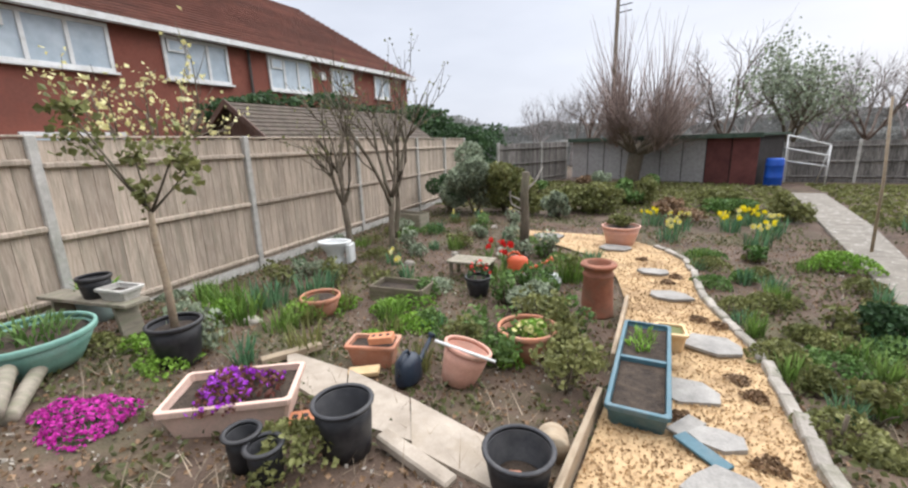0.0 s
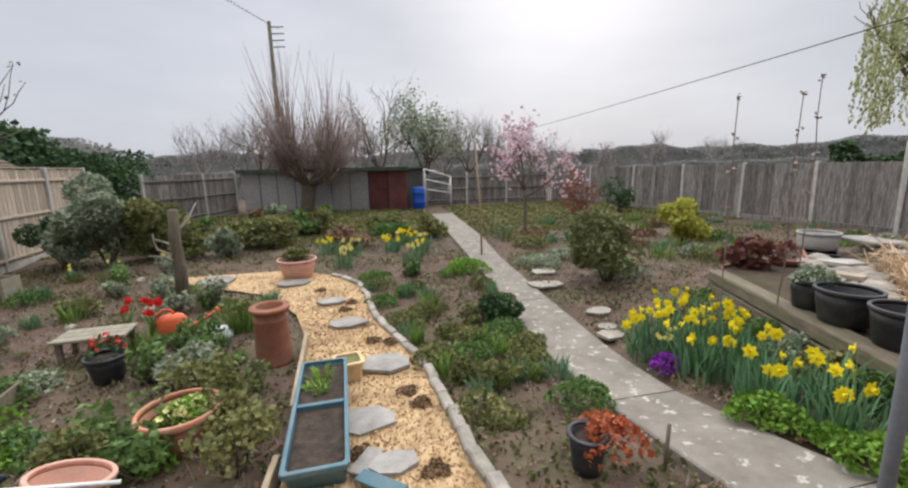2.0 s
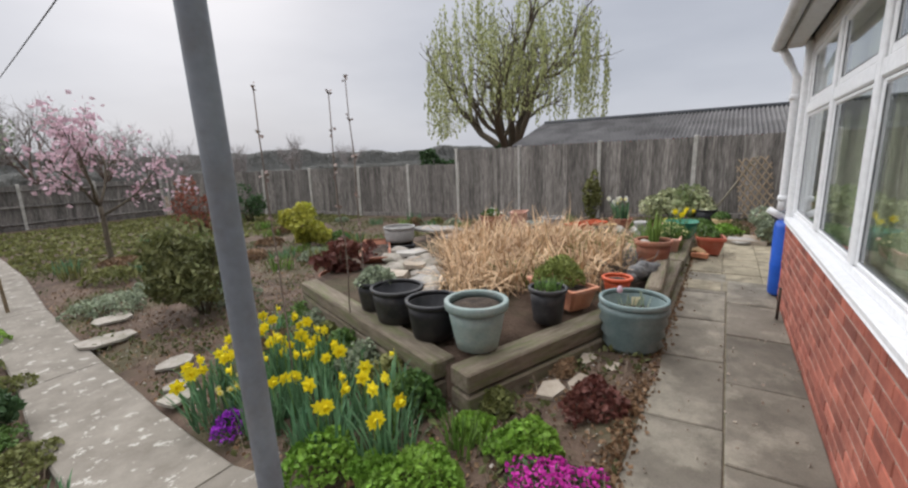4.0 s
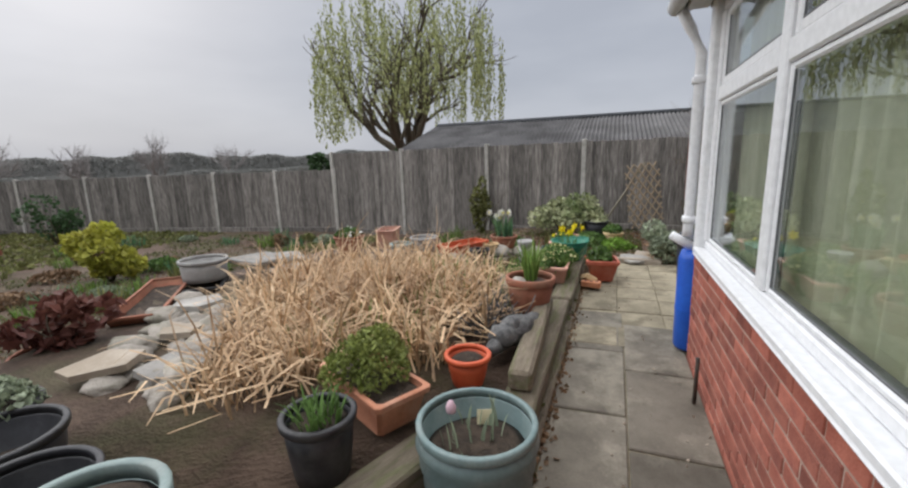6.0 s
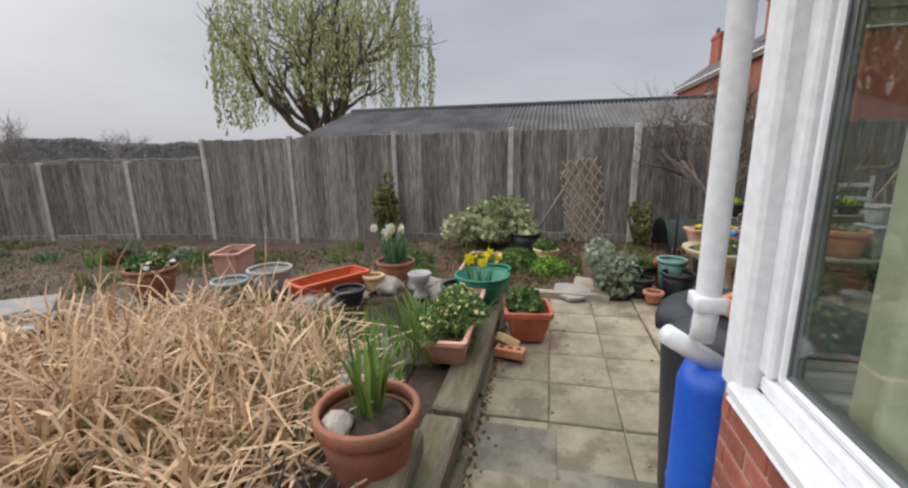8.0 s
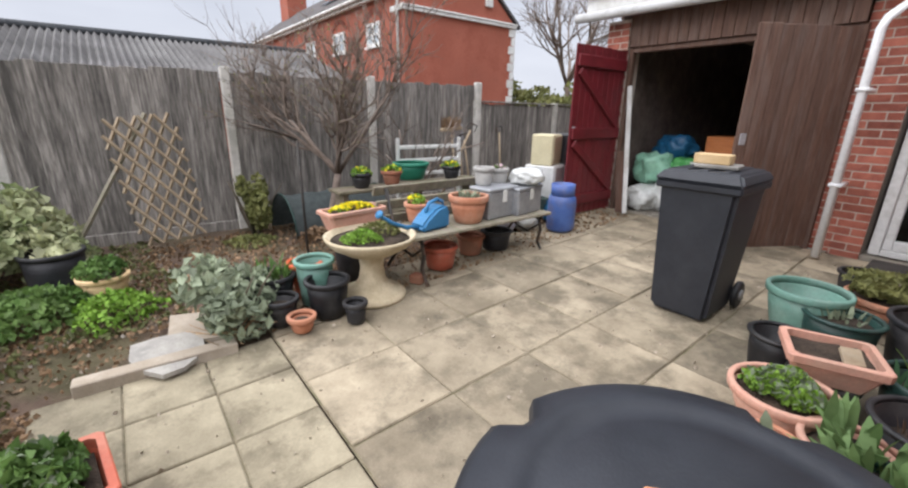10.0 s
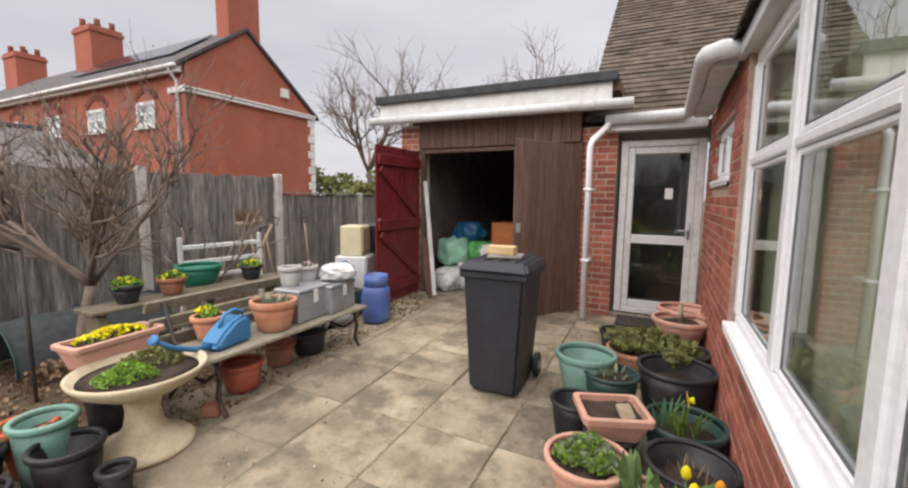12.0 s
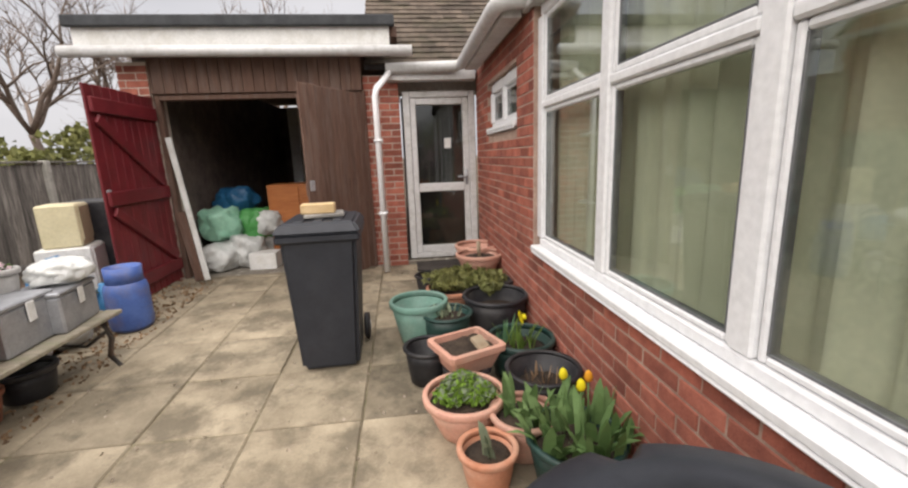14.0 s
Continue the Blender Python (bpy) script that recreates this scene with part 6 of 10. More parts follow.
def rock(x, y, r, label, seed, flat=0.6, mat_=None, z=None, group="loose rocks", name="rock"):
    rnd = random.Random(seed)
    b = Mesh(True)
    bm = bmesh.new()
    bmesh.ops.create_icosphere(bm, subdivisions=3, radius=1)
    for v in bm.verts:
        k = 1 + 0.32 * noise.noise(v.co * 1.6 + Vector((seed * 3.1, 0, 0))) + 0.12 * noise.noise(v.co * 4 + Vector((seed, 0, 0)))
        v.co = Vector((v.co.x * r * k * rnd.uniform(0.98, 1.02), v.co.y * r * 0.75 * k, v.co.z * r * flat * k))
    me = bpy.data.meshes.new(name)
    bm.to_mesh(me)
    bm.free()
    me.materials.append(mat_ or M_ROCK)
    me.polygons.foreach_set("use_smooth", [True] * len(me.polygons))
    o = new(name, me)
    o.matrix_basis = pose(x, y, (gz(x, y) if z is None else z) + r * flat * 0.35, rnd.uniform(-12, 12), rnd.uniform(-12, 12), rnd.uniform(0, 360))
    return tagged(o, label, "rock", group)


# ---- gravel path with edging ----
GR = [(1.0, 0.92), (2.17, 0.86), (2.64, 0.81), (3.72, 0.8), (4.5, 0.7), (5.75, 0.32), (7.0, 0.2), (7.6, 0.1), (8.3, -0.35), (9.0, -1.2)]
GLF = [(1.0, -0.36), (3.0, -0.38), (4.2, -0.42), (5.2, -0.5), (6.2, -0.75), (7.2, -1.2), (7.8, -2.0), (8.4, -3.2), (9.0, -3.4)]
b = Mesh(True)
v, f = [], []
n = 60
for k in range(n + 1):
    y = 1.0 + 8.0 * k / n
    xl, xr = edge_at(GLF, y), edge_at(GR, y)
    for i in range(9):
        x = xl + (xr - xl) * i / 8
        v.append((x, y, gz(x, y) + 0.035 + 0.012 * noise.noise((x * 4, y * 4, 5))))
f = [(k * 9 + i, k * 9 + i + 1, (k + 1) * 9 + i + 1, (k + 1) * 9 + i) for k in range(n) for i in range(8)]
b.raw(v, f)
gp = structure("pavement_gravel", b, M_GRAVEL, "curving path of golden gravel", "path")
r_ = np.random.default_rng(4)
yy = 1.0 + 8.0 * r_.uniform(0, 1, 15000) ** 1.5
u = r_.uniform(0, 1, len(yy))
cx = np.array([edge_at(GLF, y) + (edge_at(GR, y) - edge_at(GLF, y)) * q for y, q in zip(yy, u)])
cz = np.array([gz(x, y) + 0.04 for x, y in zip(cx, yy)])
o = part("gravel_chips", quads(Mesh(), np.stack([cx, yy, cz + r_.uniform(0, 0.008, len(yy))], 1), 0.02, 0.8, 1.0, 9), M_GRAVEL, gp)
tagged(o, kind="stuff")
y = 1.1
k = 0
while y < 8.2:
    x, x2 = edge_at(GR, y), edge_at(GR, y + 0.3)
    ang = math.degrees(math.atan2(0.3, x2 - x))
    t = solid("edging_stone", Mesh().cbox(0, 0.3 + random.uniform(-0.03, 0.0), -0.045, 0.045, -0.05, 0.085, 0.012), M_ROCK, "pale stone edging block beside the gravel", "edging", "gravel edging stones", m=pose(x, y, gz(x, y), random.uniform(-4, 4), random.uniform(-3, 3), ang + random.uniform(-4, 4)))
    y += 0.31 * math.sin(radians(ang))
    k += 1
rnd = random.Random(3)


def flag(x, y, r, label, mat_, seed, sides=7, sy=0.75, h=0.05, group="stepping stones", name="stepping_stone"):
    q = random.Random(seed)
    ang = q.uniform(0, 6)
    out = []
    for i in range(sides):
        a = ang + 2 * math.pi * i / sides + q.uniform(-0.2, 0.2)
        k_ = r * q.uniform(0.8, 1.15)
        out.append((k_ * math.cos(a), k_ * sy * math.sin(a)))
    return solid(name, Mesh().slab(out, 0, 0.03), mat_, label, "stone", group, m=pose(x, y, gz(x, y) + h, q.uniform(-2, 2), q.uniform(-2, 2), 0))


for i, (x, y, r) in enumerate(((0.35, 2.15, 0.24), (0.3, 2.7, 0.16), (0.12, 3.35, 0.26), (0.35, 4.35, 0.30), (-0.05, 5.6, 0.25), (-0.3, 6.6, 0.25), (-1.0, 7.9, 0.3), (-2.4, 8.4, 0.35))):
    flag(x, y, r, "irregular grey flagstone set in the gravel", M_FLAG, 40 + i)
for i, (x, y) in enumerate(((0.55, 2.55), (0.6, 3.5), (0.52, 3.75), (0.45, 4.9), (0.25, 5.0), (-0.1, 6.2), (0.0, 6.5), (-0.5, 7.3), (0.1, 2.9))):
    cushion(x, y, 0.09, 0.05, 120, M_DRY, None, 0, "low clump of brown dead creeping plant in gravel", 60 + i, 0.03, name="creeping_plant", cat="plant", z=gz(x, y) + 0.035)
solid("slate_piece", Mesh().cbox(-0.16, 0.16, -0.05, 0.05, 0, 0.02, 0.004), M_TROUGHB, "blue-grey slate strip lying on the gravel", "slate", m=pose(0.22, 2.5, gz(0.2, 2.5) + 0.06, 2, 0, -40))
solid("slate_piece", Mesh().cbox(-0.13, 0.13, -0.06, 0.06, 0, 0.02, 0.004), M_FLAG, "blue-grey slate strip lying on the gravel", "slate", m=pose(0.14, 2.75, gz(0.2, 2.7) + 0.06, 0, 2, 60))
for x0, y0, x1, y1 in ((-0.40, 1.2, -0.42, 2.9), (-0.43, 3.6, -0.5, 5.2)):
    L = math.hypot(x1 - x0, y1 - y0)
    zz = gz(x0, y0)
    sl = math.degrees(math.atan2(gz(x1, y1) - zz, L))
    solid("edging_board", Mesh().cbox(0, L, -0.02, 0.02, -0.05, 0.15, 0.005), M_WOOD, "weathered timber board edging the gravel", "edging", m=pose(x0, y0, zz, 0, -sl, math.degrees(math.atan2(y1 - y0, x1 - x0))))

# blue divided trough on bricks
t, zt = trough(-0.17, 3.28, 1.42, 0.36, 0.21, M_TROUGHB, "slate-blue plastic trough with two beds of compost", 92, z=gz(-0.17, 3.28) + 0.085, divider=True, taper=0.9, tilt=(0, 0), rim=0.035)
for yy_ in (2.72, 3.85):
    solid("support_brick", Mesh().cbox(-0.16, 0.16, -0.055, 0.055, -0.03, 0.09, 0.006), M_ROCK, "flat stone block under the blue trough", "block", m=on(-0.17, yy_, 0.0))
tuft(-0.2, 3.75, 0.1, 0.1, 40, M_LEAFB, "small bright seedling in the trough", 3, zt, 0.8, name="seedling")
tuft(-0.22, 3.55, 0.1, 0.07, 60, M_LEAFB, "small bright green seedling in the trough", 4, zt, 0.9, name="seedling")
trough(0.0, 4.2, 0.24, 0.24, 0.22, M_BUFF, "square buff pot with moss beside the gravel", 10, fill=0.9, soil=M_LEAFO, name="square_pot", cat="pot")


# chimney pot
def chimney_pot(x, y):
    t = thing("chimney_pot", on(x, y), "tall terracotta chimney pot with rolled rim", "chimney pot")
    b = Mesh(True)
    b.lathe([(0.19, 0), (0.185, 0.02), (0.165, 0.46), (0.175, 0.48), (0.175, 0.50), (0.158, 0.51), (0.155, 0.56), (0.185, 0.58), (0.19, 0.60), (0.185, 0.62), (0.15, 0.63), (0.135, 0.62), (0.13, 0.3), (0.13, 0.1), (0.001, 0.1)], 30)
    part("body", b, M_TERRAD, t)
    b = Mesh(True)
    b.lathe([(0.186, 0.575), (0.203, 0.59), (0.203, 0.612), (0.186, 0.627)], 30, closed=True)
    part("rim", b, M_TERRAD, t)


chimney_pot(-0.79, 4.85)
pot(-1.0, 8.4, 0.34, 0.38, M_TERRAP, "wide pale terracotta pot at the gravel bend", fill=0.92)
bush("small_shrub", -1.0, 8.4, 0.28, 0.25, 500, 0.05, M_LEAFO, "low leafy plant in the pale pot", 71, False, "plant", z=gz(-1, 8.4) + 0.34)

# ---- things in the west bed ----
t, zt = trough(-2.42, 1.42, 0.74, 0.44, 0.24, M_PINKPALE, "pale pink rectangular planter with purple pansies", 37, taper=0.86, rim=0.04)
cushion(-2.42, 1.42, 0.26, 0.10, 250, M_HEATH, M_PURPLE, 150, "purple and dark pansies in the pink planter", 81, 0.04, 0.034, z=zt, name="pansies")
pot(-1.6, 1.52, 0.165, 0.33, M_BLACKPL, "empty black plastic bucket pot on soil", fill=0.12, taper=0.85, rim=0.02)
pot(-1.78, 1.13, 0.09, 0.2, M_BLACKPL, "small black plastic pot on soil", fill=0.2, taper=0.85, rim=0.02)
pot(-1.95, 1.13, 0.09, 0.22, M_BLACKPL, "small grey-black plastic pot on soil", fill=0.2, taper=0.85, rim=0.02)
pot(-0.62, 1.72, 0.175, 0.25, M_BLACKPL, "black plastic pot holding a broken shard", fill=0.3, taper=0.8, rim=0.02)
solid("pot_shard", Mesh().cbox(-0.05, 0.05, -0.035, 0.035, 0, 0.012, 0.004), M_TERRA, "orange terracotta shard lying in the black pot", "shard", m=pose(-0.64, 1.68, gz(-0.6, 1.7) + 0.10, 15, 8, 30))
perforated_brick(-2.02, 1.6, gz(-2, 1.6) + 0.01, 40, M_ORBRICK, "orange brick with round holes on soil", (8, 0))
perforated_brick(-2.18, 2.6, gz(-2.2, 2.6) + 0.25, 20, M_ORBRICK, "orange brick with round holes on a planter", (6, -8))
for i, pts in enumerate((((-3.05, 2.3), (-2.3, 2.28), (-1.85, 1.75), (-2.55, 1.9)), ((-2.28, 2.28), (-1.6, 2.15), (-1.3, 1.75), (-1.83, 1.72)), ((-1.58, 2.14), (-0.9, 1.98), (-0.72, 1.62), (-1.27, 1.7)))):
    cxm, cym = sum(p[0] for p in pts) / 4, sum(p[1] for p in pts) / 4
    solid("pale_slab", Mesh().slab([(p[0] - cxm, p[1] - cym) for p in reversed(pts)], -0.03, 0.03), M_PALEFLAG, "pale worn concrete slab lying on soil", "slab", "pale slabs in the bed", m=pose(cxm, cym, gz(cxm, cym) + 0.03, -6 + i, 0, 0))
solid("timber_offcut", Mesh().cbox(-0.26, 0.26, -0.05, 0.05, 0, 0.06, 0.006), M_WOOD, "pale timber offcut lying on soil", "plank", m=pose(-2.98, 2.3, gz(-3, 2.3) + 0.03, -3, 0, 62))
solid("timber_offcut", Mesh().cbox(-0.13, 0.13, -0.06, 0.06, 0, 0.04, 0.006), M_BUFF, "small pale timber offcut by the planter", "plank", m=pose(-2.2, 2.36, gz(-2.2, 2.36) + 0.03, 4, -4, 30))
solid("pale_stone_strip", Mesh().cbox(-0.28, 0.28, -0.05, 0.05, -0.02, 0.05, 0.012), M_PALEFLAG, "broken pale concrete strip on soil", "stone", m=pose(-1.2, 1.62, gz(-1.2, 1.6) + 0.02, 0, 3, -12))
b = Mesh(True)
b.m = pose(0, 0, 0.09, 90, 0, 0)
b.lathe([(0.085, -0.08), (0.095, -0.05), (0.095, 0.06), (0.085, 0.08)], 18)
solid("log_piece", b, M_WOOD, "short pale sawn log at the bed edge", "log", m=on(-0.55, 2.1, 0, 20))
trough(-2.3, 2.62, 0.42, 0.24, 0.22, M_TERRA, "short terracotta trough with a brick on it", 20, fill=0.85)


def watering_can(x, y, z, rz, mat_, label, s=1.0, tilt=(0, 0), spout=1):
    t = thing("watering_can", pose(x, y, z, tilt[0], tilt[1], rz), label, "watering can")
    b = Mesh(True)
    b.lathe([(0.001, 0), (0.12 * s, 0.0), (0.125 * s, 0.02), (0.115 * s, 0.17 * s), (0.085 * s, 0.215 * s), (0.04 * s, 0.23 * s), (0.001, 0.228 * s)], 22, 1.25, 0.85)
    part("body", b, mat_, t)
    b = Mesh(True)
    b.tube([(0.11 * s, 0, 0.04 * s), (0.22 * s, 0, 0.075 * s), (0.36 * s, 0, 0.15 * s), (0.43 * s, 0, 0.19 * s)], 0.03 * s, 10, 0.016 * s)
    sp = part("spout", b, mat_, t)
    b = Mesh(True)
    b.m = pose(0.43 * s, 0, 0.19 * s, 0, 60, 0)
    b.lathe([(0.015 * s, 0), (0.04 * s, 0.035 * s), (0.04 * s, 0.045 * s), (0.001, 0.05 * s)], 14)
    part("rose", b, mat_, sp)
    b = Mesh(True)
    b.tube([(0.03 * s, 0, 0.222 * s), (0.0, 0, 0.275 * s), (-0.07 * s, 0, 0.285 * s), (-0.135 * s, 0, 0.24 * s), (-0.15 * s, 0, 0.15 * s), (-0.135 * s, 0, 0.09 * s)], 0.014 * s, 8)
    part("handle", b, mat_, t)
    return t


watering_can(-1.82, 2.46, gz(-1.8, 2.4) + 0.03, 95, M_NAVY, "dark navy watering can on the slabs", 0.92)
t, zt = pot(-1.5, 2.68, 0.19, 0.32, M_TERRAP, "pink terracotta pot leaning in the bed", fill=0.3, taper=0.72, tilt=(-14, 14))
b = Mesh(True)
b.tube([(-0.25, 0, 0), (0.25, 0.0, 0)], 0.012, 8)
solid("white_stick", b, M_WHITE, "white wooden stick laid across a pot", "stick", m=pose(-1.38, 2.6, gz(-1.4, 2.6) + 0.34, 0, 12, 8))
t, zt = pot(-1.18, 3.5, 0.27, 0.3, M_TERRA, "round terracotta pot with primroses sunk in the bed", fill=0.75, rim=0.05)
cushion(-1.13, 3.48, 0.16, 0.14, 160, M_LEAFB, M_PRIM, 60, "pale yellow primroses in a terracotta pot", 85, 0.05, 0.045, z=zt, name="primroses")
pot(-3.78, 3.42, 0.23, 0.24, M_TERRA, "terracotta bowl pot among leaves", fill=0.85, rim=0.05)


def plank_seat(x, y, rz):
    t = thing("low_bench", on(x, y, 0, rz), "low grey weathered plank bench with angled legs", "bench")
    part("seat", Mesh().cbox(-0.62, 0.62, -0.13, 0.13, 0.33, 0.37, 0.006), M_BENCH, t)
    for sx in (-1, 1):
        b = Mesh()
        b.m = pose(sx * 0.48, 0, 0, 0, sx * -9, 0)
        b.cbox(-0.02, 0.02, -0.11, 0.11, 0, 0.335, 0.005)
        part("leg", b, M_BENCH, t)


plank_seat(-5.2, 1.75, 12)
pot(-5.15, 1.78, 0.14, 0.22, M_BLACKPL, "black plastic pot on the low bench", z=gz(-5.2, 1.75) + 0.37, fill=0.3, taper=0.8, tilt=(0, 0))
trough(-4.85, 1.86, 0.34, 0.22, 0.12, M_POST, "pale shallow tray on the low bench", 12, z=gz(-5.2, 1.75) + 0.37, fill=0.6)
pot(-5.65, 1.95, 0.24, 0.36, M_GREYGRN, "grey-green pot with leaves by the fence", fill=0.85)
tuft(-5.65, 1.95, 0.16, 0.2, 60, M_LEAFB, "green leaves in the grey-green pot", 88, gz(-5.65, 1.95) + 0.3, 0.9, 0.03)
t, zt = pot(-4.5, 1.05, 0.43, 0.3, M_TEAL, "wide pale teal bowl planter", fill=0.85, rim=0.05, taper=0.7)
tuft(-4.5, 1.05, 0.3, 0.14, 120, M_LEAF, "low seedlings in the teal bowl", 89, zt, 0.9, 0.02)
t, zt = pot(-3.66, 1.72, 0.2, 0.38, M_BLACKPL, "black plastic pot holding a standard shrub", fill=0.85, taper=0.75)


def standard_shrub(x, y, z):
    t = thing("standard_shrub", (x, y, z), "thin standard shrub with tufts of small green leaves", "shrub")
    rnd = random.Random(12)
    b = Mesh(True)
    b.tube([(0, 0, -0.05), (-0.03, 0.02, 0.4), (-0.08, 0.02, 0.8), (-0.1, 0.05, 1.15)], 0.035, 8, 0.02)
    part("stem", b, M_WOOD, t)
    br, c_ = Mesh(True), []
    r = np.random.default_rng(5)
    for dx, dy, z1, s_ in ((-0.45, -0.18, 1.65, 0.24), (-0.2, 0.05, 1.45, 0.13), (0.15, 0.18, 1.5, 0.2), (0.22, 0.2, 1.32, 0.15), (-0.1, 0.0, 1.15, 0.12), (-0.52, -0.2, 1.85, 0.16)):
        br.tube([(-0.09, 0.04, 1.0), (dx * 0.5, dy * 0.5, (z1 + 1.0) / 2), (dx, dy, z1)], 0.012, 5, 0.006)
        c_.append(r.normal(size=(int(420 * s_), 3)) * np.array([s_ * 0.36, s_ * 0.36, s_ * 0.55]) + np.array([dx, dy, z1]))
    part("branches", br, M_BARK, t)
    part("foliage", quads(Mesh(), np.concatenate(c_), 0.06, 0.4), M_LEAFO, t)


standard_shrub(-3.66, 1.72, zt - 0.04)
tree("cherry_tree", -7.0, 3.6, "small tree in cream blossom behind the fence", 1.7, 0.06, 1.1, 2, 4, M_BARK, 91, leaf_mat=M_PRIM, leaf_n=420, leaf_size=0.07, leaf_jit=0.1, starts=5, crown_label="cream blossom")
for i, (x, y, rz, L) in enumerate(((-3.95, 0.86, 28, 0.9), (-4.1, 0.75, 40, 0.8), (-3.8, 0.7, 20, 0.7))):
    b = Mesh(True)
    b.m = pose(0, 0, 0.06, 0, 90, 0)
    b.lathe([(0.05, -L / 2), (0.055, -L / 2 + 0.02), (0.05, L / 2 - 0.02), (0.045, L / 2)], 12)
    solid("log", b, M_BENCH, "grey weathered log lying on soil", "log", "loose logs", m=on(x, y, 0.04 * i, -rz))
cushion(-3.2, 0.88, 0.36, 0.09, 300, M_LEAFD, M_MAGENTA, 900, "mat of bright purple aubrieta flowers", 92, 0.03, 0.028, ry=0.24, name="aubrieta")


def toilet_bowl(x, y):
    t = thing("ceramic_bowl", on(x, y, 0.1, 200), "old white ceramic toilet bowl used as planter", "planter")
    b = Mesh(True)
    b.lathe([(0.14, 0), (0.15, 0.03), (0.11, 0.14), (0.12, 0.22), (0.19, 0.34), (0.2, 0.38), (0.16, 0.385), (0.14, 0.3), (0.06, 0.24), (0.001, 0.23)], 26, 1.3, 0.95)
    part("bowl", b, M_CERAMIC, t)
    b = Mesh(True)
    b.lathe([(0.16, 0.382), (0.215, 0.385), (0.22, 0.40), (0.21, 0.41), (0.16, 0.405)], 26, 1.3, 0.95, closed=True)
    part("rim", b, M_CERAMIC, t)
    part("back", Mesh().cbox(-0.31, -0.22, -0.11, 0.11, 0.05, 0.37, 0.02), M_CERAMIC, t)


toilet_bowl(-5.0, 4.95)
for i, (x, y, s_) in enumerate(((-5.1, 5.45, 1.35), (-4.85, 6.3, 1.6), (-5.6, 7.4, 1.5))):
    tree("fruit_tree", x, y, "bare young fruit tree with upright branches", 1.1, 0.065, 1.0 * s_, 2, 4, M_BARK, 95 + i, starts=4, rise=0.14, spread=0.55, first=(0.3, 0.55), leaf_mat=M_LEAFO, leaf_n=130, leaf_size=0.05, leaf_jit=0.05, crown_label="opening leaf buds")


def wooden_box(x, y, rz, lx, ly, h, label, mat_):
    t = thing("wooden_planter", on(x, y, 0, rz), label, "planter")
    for sy in (-1, 1):
        part("side_board", Mesh().cbox(-lx / 2, lx / 2, sy * ly / 2 - 0.012, sy * ly / 2 + 0.012, 0, h, 0.004), mat_, t)
    for sx in (-1, 1):
        part("end_board", Mesh().cbox(sx * lx / 2 - 0.012, sx * lx / 2 + 0.012, -ly / 2 + 0.013, ly / 2 - 0.013, 0, h, 0.004), mat_, t)
    part("compost", Mesh(True).box(-lx / 2 + 0.013, lx / 2 - 0.013, -ly / 2 + 0.013, ly / 2 - 0.013, h * 0.5, h * 0.7), M_POTSOIL, t)


wooden_box(-3.2, 4.3, 8, 0.75, 0.4, 0.22, "old wooden planter box in the bed", M_SLEEPER)


def low_table(x, y, rz):
    t = thing("low_table", on(x, y, 0, rz), "low weathered plank table in the bed", "table")
    for k in range(3):
        part("plank", Mesh().cbox(-0.34, 0.34, -0.2 + k * 0.135, -0.075 + k * 0.135, 0.26, 0.29, 0.005), M_BENCH, t)
    for sx in (-1, 1):
        for sy in (-1, 1):
            part("leg", Mesh().cbox(sx * 0.28 - 0.025, sx * 0.28 + 0.025, sy * 0.15 - 0.025, sy * 0.15 + 0.025, 0, 0.259, 0.005), M_SLEEPER, t)


low_table(-2.75, 5.5, 5)
t, zt = pot(-2.32, 4.82, 0.17, 0.27, M_BLACKPL, "black plastic pot with red flowers", fill=0.85)
cushion(-2.32, 4.82, 0.15, 0.25, 60, M_LEAFD, M_REDP, 22, "sparse red flowers in a black pot", 101, 0.05, 0.06, z=zt, name="red_flowers")
for i, (x, y) in enumerate(((-2.75, 6.1), (-2.5, 6.2), (-2.35, 5.9))):
    daffodils(x, y, 0.04, 0.42, 10, 3, "red tulips on thin stems", 103 + i, mat_=M_REDP, trumpet=M_REDP, size=0.06, leaf_mat=M_LEAF, name="tulips")
watering_can(-2.15, 5.9, gz(-2.1, 5.9) + 0.05, 10, M_ORANGE, "bright orange-red watering can in the bed", 1.1)
rock(-1.6, 5.75, 0.16, "white rounded stone in the bed", 5, 0.7, M_CERAMIC)
tuft(-1.35, 5.95, 0.22, 0.42, 160, M_GRASS, "tall tuft of bright green grass leaves", 105, width=0.014)
bush("lavender_bush", -1.55, 4.55, 0.28, 0.38, 900, 0.05, M_LEAFG, "rounded grey-green lavender bush in soil", 106, True, "bush", long=2.4)


def old_stump(x, y):
    t = thing("dead_tree", on(x, y), "old dead trunk with lichen and side shoots", "trunk")
    b = Mesh(True)
    b.tube([(0, 0, -0.05), (0.02, 0, 0.5), (-0.01, 0.03, 1.0), (0.03, 0, 1.45)], 0.10, 12, 0.07)
    part("trunk", b, M_BARK, t)
    rnd = random.Random(9)
    for k in range(6):
        b = Mesh(True)
        a = rnd.uniform(0, 6.28)
        limb(b, (0, 0, rnd.uniform(0.6, 1.4)), (math.cos(a), math.sin(a), 0.7), rnd.uniform(0.3, 0.7), 0.025, 0.008, rnd, 4, 0.2, 6, 0.05)
        part("branch", b, M_ROCK, t)


